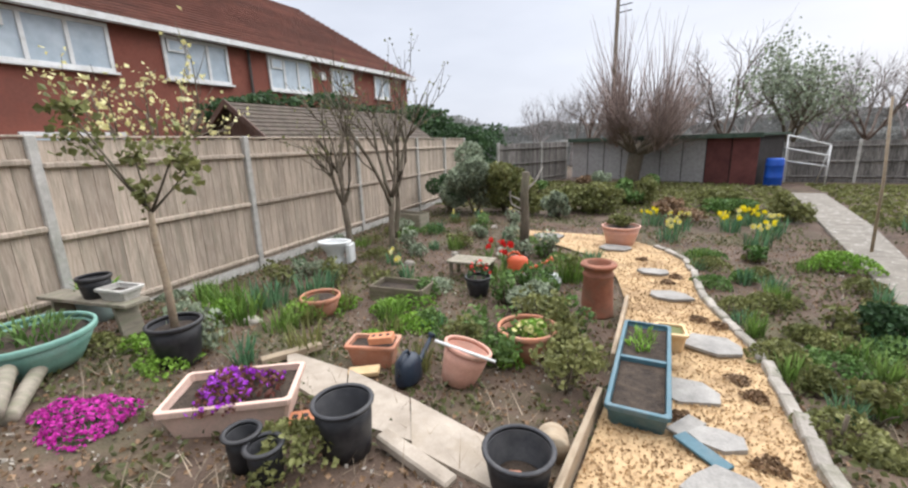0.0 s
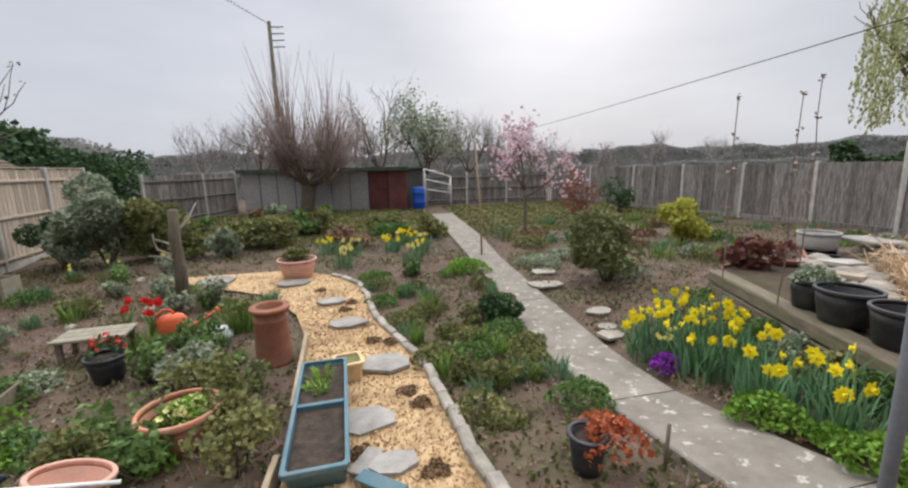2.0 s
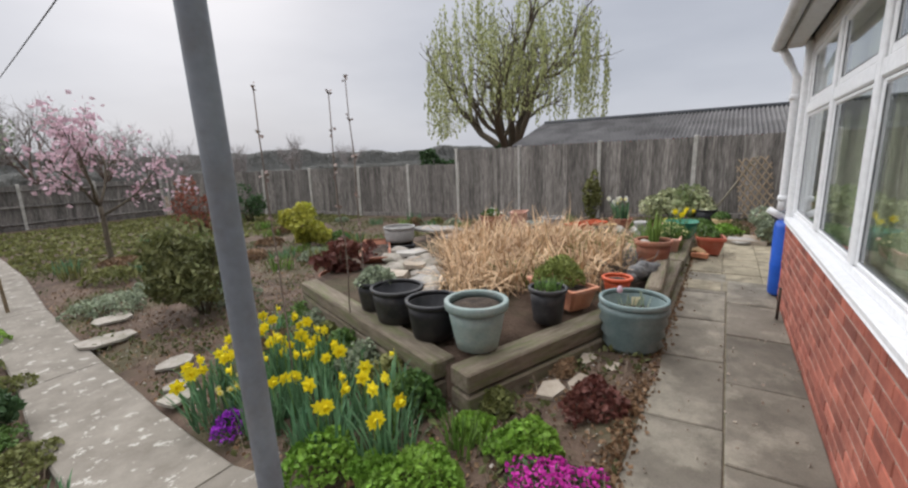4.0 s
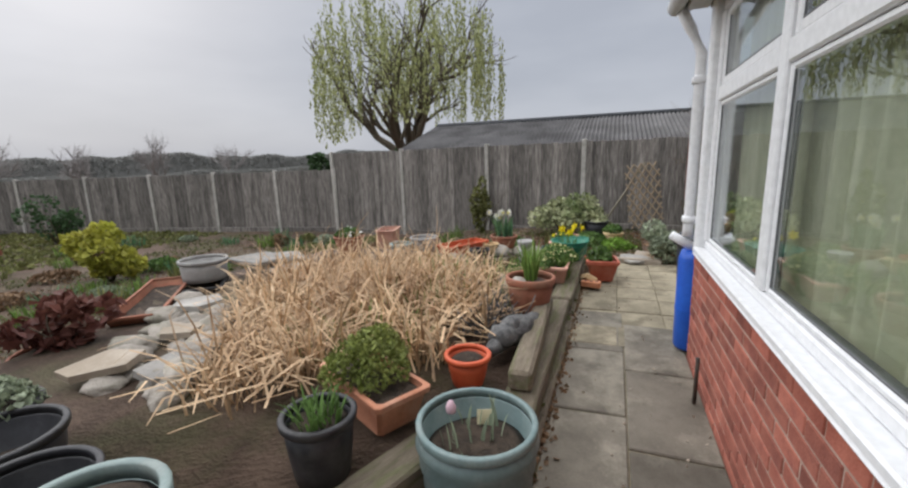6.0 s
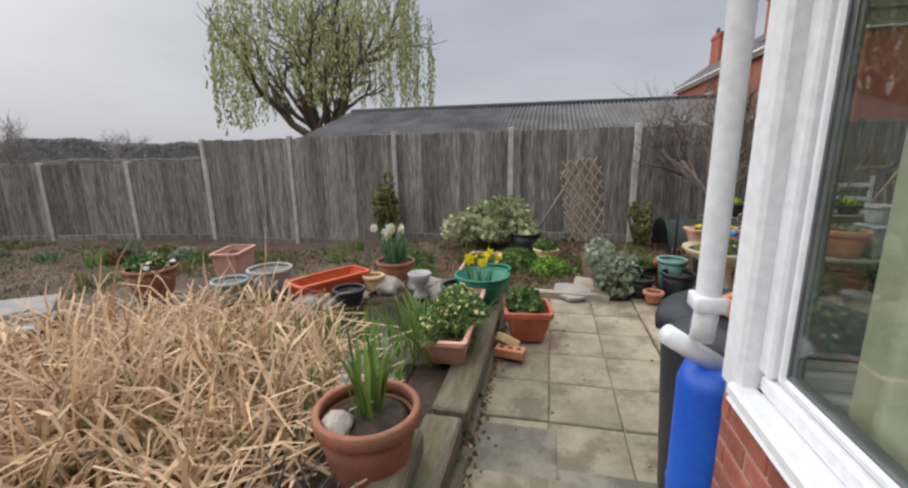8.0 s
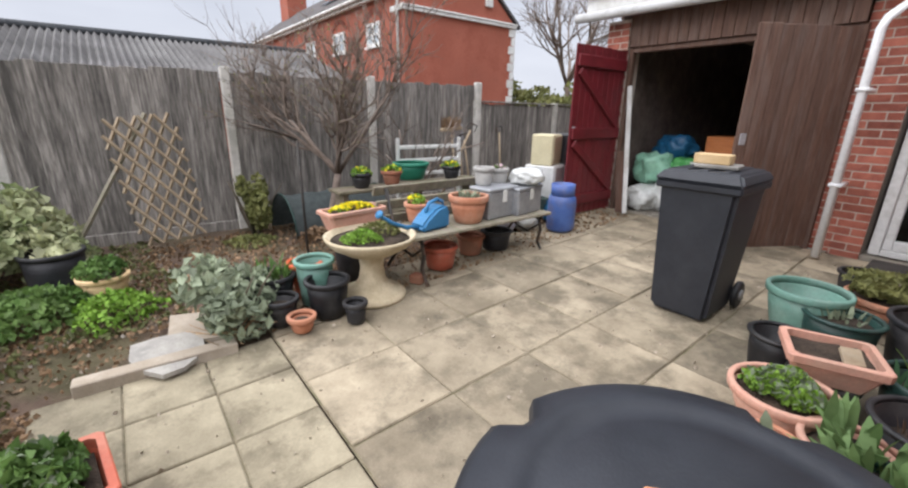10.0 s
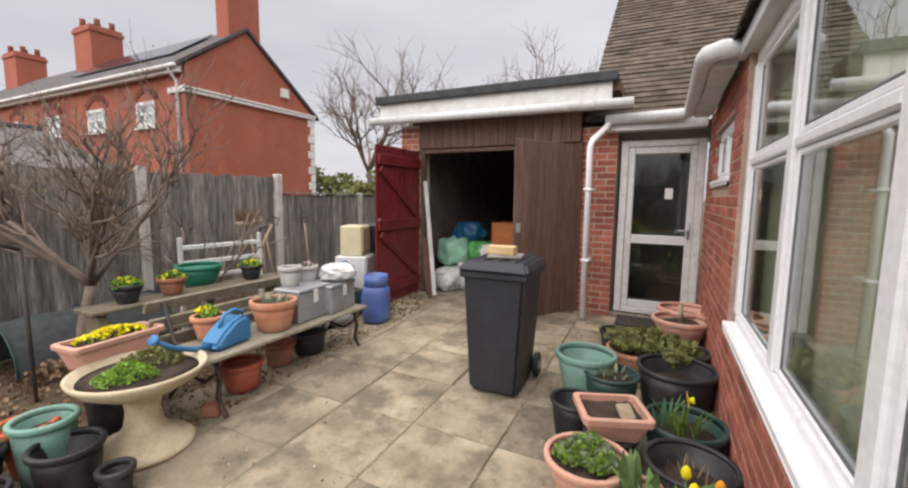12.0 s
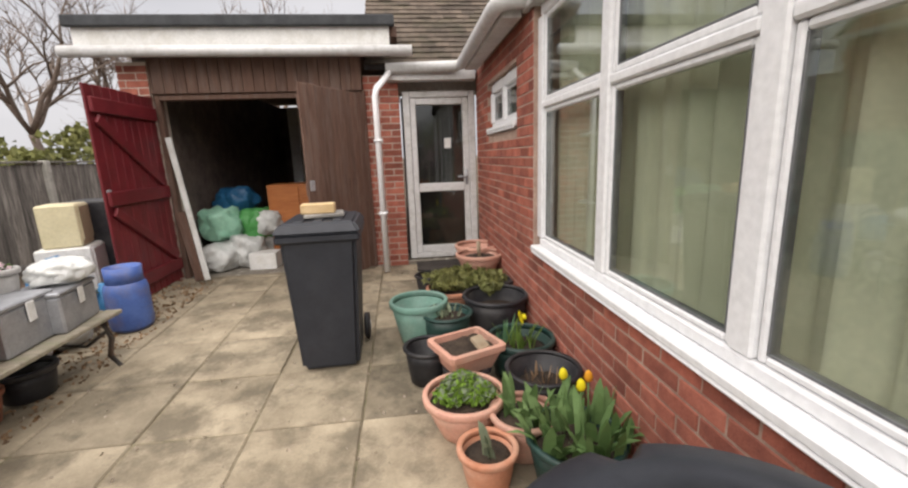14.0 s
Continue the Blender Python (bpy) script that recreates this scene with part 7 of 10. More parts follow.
old_stump(-2.62, 7.5)
wooden_box(-5.9, 8.4, -8, 1.0, 0.35, 0.4, "old grey wooden trough by the fence", M_BENCH)
bush("rosemary_bush", -5.3, 10.9, 0.95, 1.75, 7500, 0.055, M_LEAFG, "large grey-green rosemary bush", 111, long=2.0)
bush("rosemary_bush", -4.5, 11.3, 0.9, 1.6, 6500, 0.055, M_LEAFO, "large grey-green rosemary bush", 112, long=2.0)
bush("dark_conifer", -6.3, 11.2, 0.7, 1.3, 5000, 0.05, M_LEAFD, "dense dark green conifer by the fence", 113)
bush("green_shrub", -2.4, 12.2, 1.0, 1.0, 2600, 0.08, M_LEAFO, "spreading olive green shrub", 114)
bush("green_shrub", 2.2, 12.0, 0.5, 0.7, 1200, 0.07, M_LEAFO, "rounded olive shrub beside the path", 115)
cushion(2.15, 8.0, 0.42, 0.25, 700, M_LEAFB, None, 0, "bright green leafy mound beside the path", 116, 0.05, name="leafy_mound", cat="plant")
r_ = random.Random(6)
for i in range(10):
    x, y = r_.uniform(-1.2, 2.0), r_.uniform(9.0, 11.8)
    daffodils(x, y, 0.22, 0.36, 45, r_.randint(5, 9), "pale yellow daffodils in the far bed", 120 + i, mat_=M_PRIM if i % 2 else M_YELLOW, trumpet=M_YELLOW)
cane = Mesh(True)
cane.tube([(0, 0, -0.05), (-0.03, 0, 1.2), (-0.12, 0.02, 2.5)], 0.025, 6, 0.018)
solid("garden_cane", cane, M_WOOD, "tall leaning wooden stake beside the path", "stake", m=on(2.85, 9.3))

# blue drum and white rails by the end shed
t = thing("blue_drum", on(3.0, 20.4), "blue plastic drum beside the end shed", "drum")
b = Mesh(True)
b.lathe([(0.28, 0), (0.3, 0.04), (0.3, 0.3), (0.315, 0.33), (0.3, 0.36), (0.3, 0.75), (0.315, 0.78), (0.3, 0.81), (0.3, 1.0), (0.27, 1.05), (0.001, 1.05)], 22)
part("body", b, M_BLUE, t)
t = thing("steel_rack", on(4.0, 21.0, 0, -15), "white tubular steel frame leaning by the shed", "frame")
for k, (p, q) in enumerate((((-0.6, 0, 0.1), (-0.6, 0, 1.9)), ((0.7, 0, 0), (0.7, 0, 1.5)), ((-0.6, 0, 1.9), (0.7, 0, 1.5)), ((-0.6, 0, 1.4), (0.7, 0, 1.1)), ((-0.6, 0, 0.9), (0.7, 0, 0.7)), ((0.7, 0, 1.5), (0.4, 0.5, 0)))):
    b = Mesh(True)
    b.tube([p, q], 0.03, 8)
    part("rail", b, M_WHITE, t)
bush("red_shrub", 8.2, 14.4, 0.95, 1.7, 800, 0.08, M_RUST, "shrub with red young leaves", 131)
bush("wild_shrub", 10.5, 15.5, 0.8, 1.5, 700, 0.09, M_LEAFD, "dark sparse shrub near the low fence", 132)

# ---- between gravel and path ----
r_ = random.Random(16)
for i in range(52):
    y = r_.uniform(2.9, 8.2)
    x = r_.uniform(edge_at(GR, y) + 0.15, edge_at(PATH_L, y) - 0.1)
    k = r_.random()
    if k < 0.4:
        tuft(x, y, r_.uniform(0.08, 0.16), r_.uniform(0.16, 0.3), r_.randint(40, 80), r_.choice([M_GRASS, M_BLADE]), "tuft of green strap leaves in soil", 140 + i, group="border tufts")
    elif k < 0.8:
        cushion(x, y, r_.uniform(0.14, 0.3), r_.uniform(0.1, 0.22), 320, r_.choice([M_LEAF, M_LEAFO, M_LEAFO]), None, 0, "low leafy herb mound in soil", 140 + i, 0.045, name="herb_mound", cat="plant", group="border herbs")
    else:
        bush("small_herb", x, y, 0.22, 0.3, 260, 0.045, r_.choice([M_LEAF, M_LEAFO]), "small twiggy herb bush in soil", 140 + i, True, "bush", group="border herbs")
bush("dark_herb_bush", 1.85, 5.3, 0.32, 0.36, 1300, 0.05, M_LEAFD, "dense dark green herb bush beside the path", 190)
t, zt = pot(1.42, 2.3, 0.11, 0.25, M_BLACKPL, "black plastic pot with orange-red shoots", fill=0.85, taper=0.75, rim=0.015)
cushion(1.55, 2.3, 0.2, 0.2, 60, M_REDLEAF, M_REDLEAF, 150, "orange-red young leaves hanging over a pot", 191, 0.045, 0.045, z=zt - 0.1, name="red_shoots", cat="plant")
for x, y, h in ((1.82, 2.14, 0.3), (1.2, 1.75, 0.25), (0.98, 3.1, 0.22)):
    b = Mesh(True)
    b.tube([(0, 0, -0.03), (0.02, 0.01, h)], 0.012, 6)
    solid("short_stake", b, M_BARK, "short dark stake in soil", "stake", m=on(x, y))

# ---- steel post and line ----
post = thing("clothes_post", on(1.86, 1.2), "tall grey painted steel clothes post", "post")
b = Mesh(True)
b.tube([(0.008, -0.004, -0.1), (0.0, 0, 1.0), (-0.02, 0.008, 1.9), (-0.035, 0.012, 3.0)], 0.0215, 14)
part("shaft", b, M_POLE, post)
b = Mesh(True)
b.lathe([(0.0245, 0.42), (0.0245, 0.44), (0.0245, 0.46)], 14)
part("joint", b, M_IRON, post, "rusty joint")
cable(sagging((1.86, 1.2, 1.98), (2.74, 9.3, 2.06), 0.03), 0.002, "grey clothes line from post to stake")
cable(sagging((2.74, 9.3, 2.06), (5.0, 14.8, 2.4), 0.05), 0.002, "grey clothes line running to the magnolia")

# ---- daffodil border by the path ----
r_ = random.Random(26)
for i, (x, y, r, h, nl, nf) in enumerate(((3.0, 3.75, 0.25, 0.42, 90, 8), (3.35, 3.95, 0.28, 0.44, 100, 10), (3.3, 3.4, 0.28, 0.46, 100, 9), (3.65, 3.6, 0.25, 0.45, 90, 8), (3.05, 3.2, 0.2, 0.36, 70, 3), (3.25, 2.85, 0.22, 0.38, 80, 4), (3.0, 2.55, 0.2, 0.36, 70, 3), (3.1, 2.1, 0.18, 0.38, 60, 4), (3.35, 2.35, 0.2, 0.4, 70, 3))):
    daffodils(x, y, r, h, nl, nf, "clump of yellow daffodils beside the path", 200 + i)
cushion(2.9, 3.42, 0.15, 0.16, 150, M_LEAFD, M_PURPLE, 420, "purple aubrieta mound beside the path", 211, 0.03, 0.026, name="aubrieta")
cushion(3.1, 1.12, 0.34, 0.11, 250, M_LEAFD, M_MAGENTA, 800, "mat of magenta flowers at the slab edge", 212, 0.03, 0.026, ry=0.24, name="aubrieta")
for i, (x, y, r) in enumerate(((2.88, 2.42, 0.24), (2.95, 1.75, 0.24), (3.42, 1.36, 0.2), (2.95, 2.05, 0.15), (3.5, 1.75, 0.12))):
    cushion(x, y, r, r * 0.75, 520, M_LEAFB, None, 0, "bright yellow-green leafy mound beside the path", 213 + i, 0.045, name="leafy_mound", cat="plant", group="green mounds")
daffodils(2.98, 3.6, 0.12, 0.3, 30, 9, "pale cream narcissi beside the path", 219, mat_=M_PRIM, size=0.03)
cushion(4.0, 1.15, 0.27, 0.12, 260, M_HEATH, None, 0, "dark red-brown leafy plant on soil", 220, 0.06, name="bronze_plant", cat="plant", ry=0.18)
tuft(3.3, 1.7, 0.12, 0.22, 50, M_GRASS, "tuft of thin green leaves", 221)
bush("round_bush", 4.25, 6.5, 0.68, 1.2, 3600, 0.045, M_BROOM, "rounded olive-green bush beside the path", 222, long=2.4, lumps=14)
bush("golden_bush", 8.2, 9.3, 0.62, 0.95, 1700, 0.10, M_LEAFY, "yellow variegated evergreen bush", 223)
t, zt = pot(5.3, 4.75, 0.36, 0.42, M_TERRAD, "large dark terracotta pot with bronze foliage", z=gz(5.3, 4.75) + 0.12, fill=0.9)
bush("bronze_shrub", 5.3, 4.75, 0.42, 0.5, 500, 0.08, M_HEATH, "sparse bronze-leaved shrub in a pot", 224, True, "shrub", z=zt)
for i, (x, y, r) in enumerate(((2.95, 4.4, 0.16), (3.05, 4.65, 0.13), (3.3, 5.2, 0.2), (3.15, 6.6, 0.3), (3.5, 7.4, 0.25))):
    flag(x, y, r, "pale flat stone beside the path", M_ROCK, 230 + i, h=0.02, group="flat stones", name="flat_stone")
r_ = random.Random(36)
for i in range(46):
    x, y = r_.uniform(3.4, 12.5), r_.uniform(6.8, 13.5)
    k = r_.random()
    if k < 0.5:
        cushion(x, y, r_.uniform(0.2, 0.5), r_.uniform(0.12, 0.3), 320, r_.choice([M_LEAF, M_LEAFO, M_LEAFG, M_DRY]), None, 0, "low leafy mound in the far bed", 240 + i, 0.07, name="leafy_mound", cat="plant", group="far bed mounds")
    else:
        tuft(x, y, 0.25, r_.uniform(0.2, 0.4), 60, r_.choice([M_GRASS, M_BLADE, M_LEAFO]), "tuft of strap leaves in the far bed", 240 + i, width=0.02, group="far bed tufts")
for i, (x, y, tx, ty, tz) in enumerate(((4.3, 3.42, -0.12, -0.1, 2.24), (4.1, 3.4, -0.18, -0.1, 2.1), (3.42, 3.42, -0.12, -0.1, 2.07))):
    b = Mesh(True)
    rn = random.Random(50 + i)
    z0 = gz(x, y)
    pts = [(tx * k / 8 + rn.gauss(0, 0.012), ty * k / 8 + rn.gauss(0, 0.012), -0.03 + (tz - z0 + 0.03) * k / 8) for k in range(9)]
    b.tube(pts, 0.008, 5, 0.004)
    sh = thing("bare_sapling", (x, y, z0), "thin bare sapling shoot with buds", "sapling", "saplings")
    part("stem", b, M_TWIG, sh)
    bd = Mesh()
    for k in range(4, 9):
        quads(bd, [(pts[k][0] + rn.gauss(0, 0.012), pts[k][1] + rn.gauss(0, 0.012), pts[k][2] + rn.gauss(0, 0.02)) for _ in range(5)], 0.035)
    tagged(part("bud", bd, M_TWIGR, sh), kind="stuff")

# ---- raised pond bed ----
BZ = 0.18
bed_out = [(3.66, 1.93), (5.25, 1.32), (5.30, 0.98), (9.62, 0.98), (9.75, 2.6), (9.2, 5.0), (7.0, 5.6), (4.62, 4.7)]
structure("bed_fill", Mesh(True).slab([(x, y) for x, y in bed_out], -0.6, BZ - 0.05), M_SOIL, "raised bed of soil inside the sleepers", "bed")


def sleeper(x0, y0, x1, y1, z, h=0.14, w=0.2):
    L = math.hypot(x1 - x0, y1 - y0)
    t = solid("timber_sleeper", Mesh().cbox(0, L, -w / 2, w / 2, 0, h, 0.014), M_SLEEPER, "weathered mossy timber sleeper edging the pond bed", "sleeper", "pond bed sleepers", m=pose(x0, y0, z, random.uniform(-1, 1), random.uniform(-0.4, 0.4), math.degrees(math.atan2(y1 - y0, x1 - x0)) + random.uniform(-0.6, 0.6)))
    return t


for z in (BZ - 0.30, BZ - 0.14):
    off = 0.0 if z > 0 else 0.03
    sleeper(3.62, 1.93, 5.22, 1.30, z)
    sleeper(3.70, 2.1, 4.62, 4.66, z)
    sleeper(5.32, 1.03 - off, 7.4, 1.03 - off, z)
    sleeper(7.45, 1.02 - off, 9.55, 1.02 - off, z)
    sleeper(9.6, 1.12, 9.72, 2.6, z)
solid("split_sleeper", Mesh().cbox(-0.75, 0.75, -0.07, 0.07, 0, 0.13, 0.02), M_SLEEPER, "split old sleeper lying on the bed edge", "sleeper", m=pose(6.35, 1.08, BZ + 0.005, 0, 0, 3))


def reeds():
    t = thing("reed_bed", (0, 0, 0), "dense bed of dead straw-coloured reeds", "reeds", kind="stuff")
    r = np.random.default_rng(77)
    mb = Mesh()
    tufts = [(r.uniform(0, 6.28), math.sqrt(r.uniform())) for _ in range(175)]
    for a0, q0 in tufts:
        cx_, cy_ = 6.65 + 1.72 * q0 * math.cos(a0), 2.85 + 1.3 * q0 * math.sin(a0)
        if cy_ < 1.6 or (cx_ < 5.75 and cy_ < 2.2) or cy_ - 2.78 > 0.757 * (cx_ - 4.9):
            continue
        top = r.uniform(0.75, 1.15)
        for _ in range(21):
            x, y = cx_ + r.normal(0, 0.09), cy_ + r.normal(0, 0.09)
            h = r.uniform(0.2, 0.46) * top
            a = r.uniform(0, 6.28)
            w = r.uniform(0.009, 0.021)
            bend = r.uniform(0.2, 2.3)
            tilt = r.uniform(0.05, 0.5)
            ln = h * r.uniform(1.0, 1.9)
            p = np.array([x, y, BZ - 0.06])
            pts = [p]
            for k in range(4):
                th_ = tilt + bend * (k / 3) ** 1.5
                a += r.normal() * 0.25
                p = p + np.array([math.sin(th_) * math.cos(a), math.sin(th_) * math.sin(a), math.cos(th_)]) * ln / 4
                p[2] = max(p[2], BZ + 0.01)
                pts.append(p)
            v = []
            for k, q in enumerate(pts):
                ww = w * (1, 1, 0.9, 0.75, 0.25)[k] / 2
                v += [(q[0] - math.sin(a) * ww, q[1] + math.cos(a) * ww, q[2]), (q[0] + math.sin(a) * ww, q[1] - math.cos(a) * ww, q[2])]
            mb.raw(v, [(2 * k, 2 * k + 1, 2 * k + 3, 2 * k + 2) for k in range(4)])
    part("stalks", mb, M_REED, t)
    mat = Mesh()
    for _ in range(1300):
        a, q = r.uniform(0, 6.28), math.sqrt(r.uniform())
        x, y = 6.65 + 1.8 * q * math.cos(a), 2.85 + 1.35 * q * math.sin(a)
        if y < 1.5 or (x < 5.7 and y < 2.15) or y - 2.78 > 0.757 * (x - 4.9):
            continue
        b2, ln, w = r.uniform(0, 6.28), r.uniform(0.2, 0.55), r.uniform(0.006, 0.009)
        dx, dy = math.cos(b2), math.sin(b2)
        z0, z1 = BZ + r.uniform(-0.03, 0.2), BZ + r.uniform(-0.03, 0.24)
        mat.raw([(x - dy * w, y + dx * w, z0), (x + dy * w, y - dx * w, z0), (x + dx * ln + dy * w, y + dy * ln - dx * w, z1), (x + dx * ln - dy * w, y + dy * ln + dx * w, z1)], [(0, 1, 2, 3)])
    part("fallen_stalks", mat, M_REED, t)
    gr = Mesh()
    blades(gr, 420, 0.8, 0.36, 0.6, 0.012, 5, origin=(7.4, 2.1, BZ - 0.05))
    blades(gr, 160, 0.5, 0.3, 0.6, 0.012, 6, origin=(5.9, 2.3, BZ - 0.05))
    part("fresh_blades", gr, M_GRASS, t)


reeds()
water = structure("water", Mesh().slab([(7.7, 1.35), (8.9, 1.4), (9.2, 1.9), (8.7, 2.5), (7.9, 2.3)], BZ - 0.06, BZ - 0.02), M_WATER, "dark still pond water", "water")
r_ = random.Random(46)
for i in range(46):
    k = i / 46 * 2 * math.pi
    x, y = 8.5 + 0.95 * math.cos(k) + r_.gauss(0, 0.12), 1.9 + 0.72 * math.sin(k) + r_.gauss(0, 0.1)
    if y < 1.2:
        continue
    rock(x, y, r_.uniform(0.08, 0.19), "rounded grey-brown rock round the pond", 300 + i, r_.uniform(0.45, 0.75), z=BZ - 0.05, group="pond rocks")
for i, (x, y, r, sy_) in enumerate(((5.25, 3.35, 0.3, 0.7), (5.75, 3.95, 0.34, 0.6), (6.2, 4.35, 0.28, 0.8), (5.0, 3.75, 0.26, 0.7))):
    solid("broken_slab", Mesh().slab([(r * math.cos(a), r * sy_ * math.sin(a)) for a in (0.3, 1.2, 2.5, 3.6, 4.9)], 0, 0.05), M_PALEFLAG if i % 2 else M_FLAG, "broken pale slab lying at the pond edge", "slab", "broken slabs", m=pose(x, y, BZ - 0.02 + 0.02 * i, 5 - 3 * i, 4, 40 * i))
for i in range(30):
    x = r_.uniform(4.9, 6.4)
    y = 3.0 + 0.757 * (x - 4.9) + r_.uniform(0.0, 0.8)
    rock(x, y, r_.uniform(0.08, 0.19), "pale broken rock at the pond edge", 350 + i, 0.5, z=BZ - 0.05, group="pond rocks")

t, zt = pot(3.98, 1.99, 0.21, 0.36, M_GREYGRN, "grey-green plastic pot on the bed corner", z=BZ + 0.01, fill=0.9, rim=0.06, rim_out=0.02)
t, zt = pot(4.02, 2.4, 0.21, 0.3, M_BLACKPL, "black plastic tub on the pond bed", z=BZ, fill=0.5, taper=0.8)
t, zt = pot(4.15, 2.88, 0.22, 0.3, M_BLACKPL, "black plastic tub on the pond bed", z=BZ, fill=0.5, taper=0.8)
t, zt = pot(4.28, 3.25, 0.18, 0.28, M_BLACKPL, "black plastic pot with green leaves on the bed", z=BZ, fill=0.85, taper=0.8)
cushion(4.28, 3.25, 0.18, 0.16, 240, M_LEAFG, None, 0, "grey-green leaves in a black pot", 401, 0.05, z=zt, name="pot_plant", cat="plant")
t, zt = pot(4.7, 1.72, 0.15, 0.3, M_BLACKPL, "black plastic pot with green seedlings on the bed", z=BZ, fill=0.88, taper=0.78)
tuft(4.7, 1.72, 0.11, 0.12, 80, M_LEAF, "dense green seedlings in a black pot", 402, zt, 0.6)
t, zt = trough(5.22, 1.78, 0.62, 0.3, 0.2, M_TERRA, "terracotta trough with feathery green plant", 62, z=BZ, fill=0.85)
cushion(5.25, 1.8, 0.3, 0.26, 1500, M_FEATH, None, 0, "feathery yellow-green plant in a trough", 403, 0.03, z=zt, ry=0.2, name="feathery_plant", cat="plant")
t, zt = pot(4.98, 1.1, 0.255, 0.42, M_RIBPOT, "large ribbed grey-green pot beside the walk", fill=0.72, rings=4, rim=0.04, taper=0.78, name="large_pot", segs=32)
daffodils(4.98, 1.1, 0.15, 0.16, 16, 0, "blue-green tulip leaves in the ribbed pot", 404, z=zt, leaf_mat=M_LEAFG)
b = Mesh(True)
b.lathe([(0.001, 0), (0.02, 0.01), (0.024, 0.035), (0.012, 0.06), (0.001, 0.065)], 10)
solid("tulip_bud", b, M_PINKP, "single pink tulip bud in the ribbed pot", "flower", m=pose(4.93, 1.2, zt + 0.15))
solid("plant_label", Mesh().cbox(-0.035, 0.035, -0.001, 0.001, 0, 0.1, 0.0005), M_CREAM, "cream plastic plant label in the ribbed pot", "label", m=pose(5.1, 1.1, zt - 0.02, -10, 0, -70))
pot(5.62, 1.36, 0.13, 0.2, M_ORANGE, "bright orange plastic pot on the bed edge", z=BZ, fill=0.85, rim=0.03)
t, zt = pot(6.9, 1.22, 0.2, 0.34, M_TERRAD, "brown terracotta pot with fresh green shoots", z=BZ + 0.01, fill=0.85, rim=0.06)
daffodils(6.92, 1.22, 0.06, 0.4, 26, 0, "green strap shoots in the brown pot", 405, z=zt, leaf_mat=M_GRASS)
rock(6.8, 1.3, 0.08, "pale stone on the compost of a pot", 406, 0.5, z=zt, group="pond rocks")


def heron():
    t = tagged(new("stone_animal_ornament"), "weathered grey stone animal ornament lying on the bed edge", "ornament")
    bm = bmesh.new()
    for cx_, cz_, rx, rz_ in ((0, 0.1, 0.2, 0.1), (0.2, 0.12, 0.11, 0.09), (-0.22, 0.08, 0.16, 0.06), (0.31, 0.08, 0.07, 0.05), (-0.38, 0.05, 0.12, 0.035), (0.08, 0.16, 0.1, 0.06)):
        m = Matrix.Translation((cx_, 0, cz_)) @ Matrix.Diagonal((rx, rz_ * 1.1, rz_, 1))
        bmesh.ops.create_icosphere(bm, subdivisions=3, radius=1, matrix=m)
    for v in bm.verts:
        v.co += Vector((0.015 * noise.noise(v.co * 25 + Vector((3, 0, 0))), 0.015 * noise.noise(v.co * 25), 0.02 * noise.noise(v.co * 18)))
    me = bpy.data.meshes.new("ornament")
    bm.to_mesh(me)
    bm.free()
    me.materials.append(M_DKSTONE)
    me.polygons.foreach_set("use_smooth", [True] * len(me.polygons))
    o = new("body", me)
    o.parent = t
    t.matrix_basis = pose(6.25, 1.2, BZ + 0.02, 0, 0, 165)


heron()
b = Mesh(True)
rn = random.Random(4)
for k in range(70):
    limb(b, (rn.gauss(0, 0.12), rn.gauss(0, 0.1), 0.02), (rn.gauss(0, 0.7), rn.gauss(0, 0.7), 0.9), rn.uniform(0.18, 0.34), 0.007, 0.004, rn, 4, 0.15, 4)
solid("dead_lavender", b, M_DKSTONE, "grey dead lavender stalks at the bed edge", "plant", kind="stuff", m=pose(6.5, 1.48, BZ - 0.03))

# far side of the pond bed
trough(6.3, 5.15, 1.5, 0.42, 0.22, M_TERRAD, "long brown trough at the back of the pond bed", 42, fill=0.6, z=0.0)
pot(6.95, 5.2, 0.26, 0.26, M_GREYPOT, "grey stone bowl pot on a black crate", z=0.2, fill=0.0, taper=0.92, rim=0.04)
trough(6.85, 5.1, 0.6, 0.42, 0.22, M_BLACKPL, "black plastic crate under the stone bowl", 40, z=-0.02, fill=0.0)
for i, (x, y, rz) in enumerate(((7.75, 4.75, 20), (7.95, 4.95, 50), (7.6, 4.95, 0))):
    solid("stacked_slab", Mesh().cbox(-0.35, 0.35, -0.28, 0.28, 0, 0.05, 0.01), M_FLAG, "grey slab stacked at the pond edge", "slab", "stacked slabs", m=pose(x, y, BZ + 0.01 + 0.055 * i, 3, 2 * i, rz))
t, zt = pot(8.75, 4.35, 0.22, 0.3, M_TERRAD, "terracotta pot with white spring flowers", z=BZ - 0.02, fill=0.9)
cushion(8.75, 4.35, 0.18, 0.16, 160, M_LEAF, M_WHITEP, 26, "white spring flowers in a pot", 411, 0.05, 0.05, z=zt, name="white_flowers")
trough(9.7, 4.2, 0.5, 0.3, 0.35, M_TERRAP, "pale pink square pot behind the pond", 15, z=BZ - 0.1, fill=0.8)
pot(9.0, 3.2, 0.2, 0.28, M_GREYPOT, "grey pot behind the reeds", z=BZ - 0.02, fill=0.6)
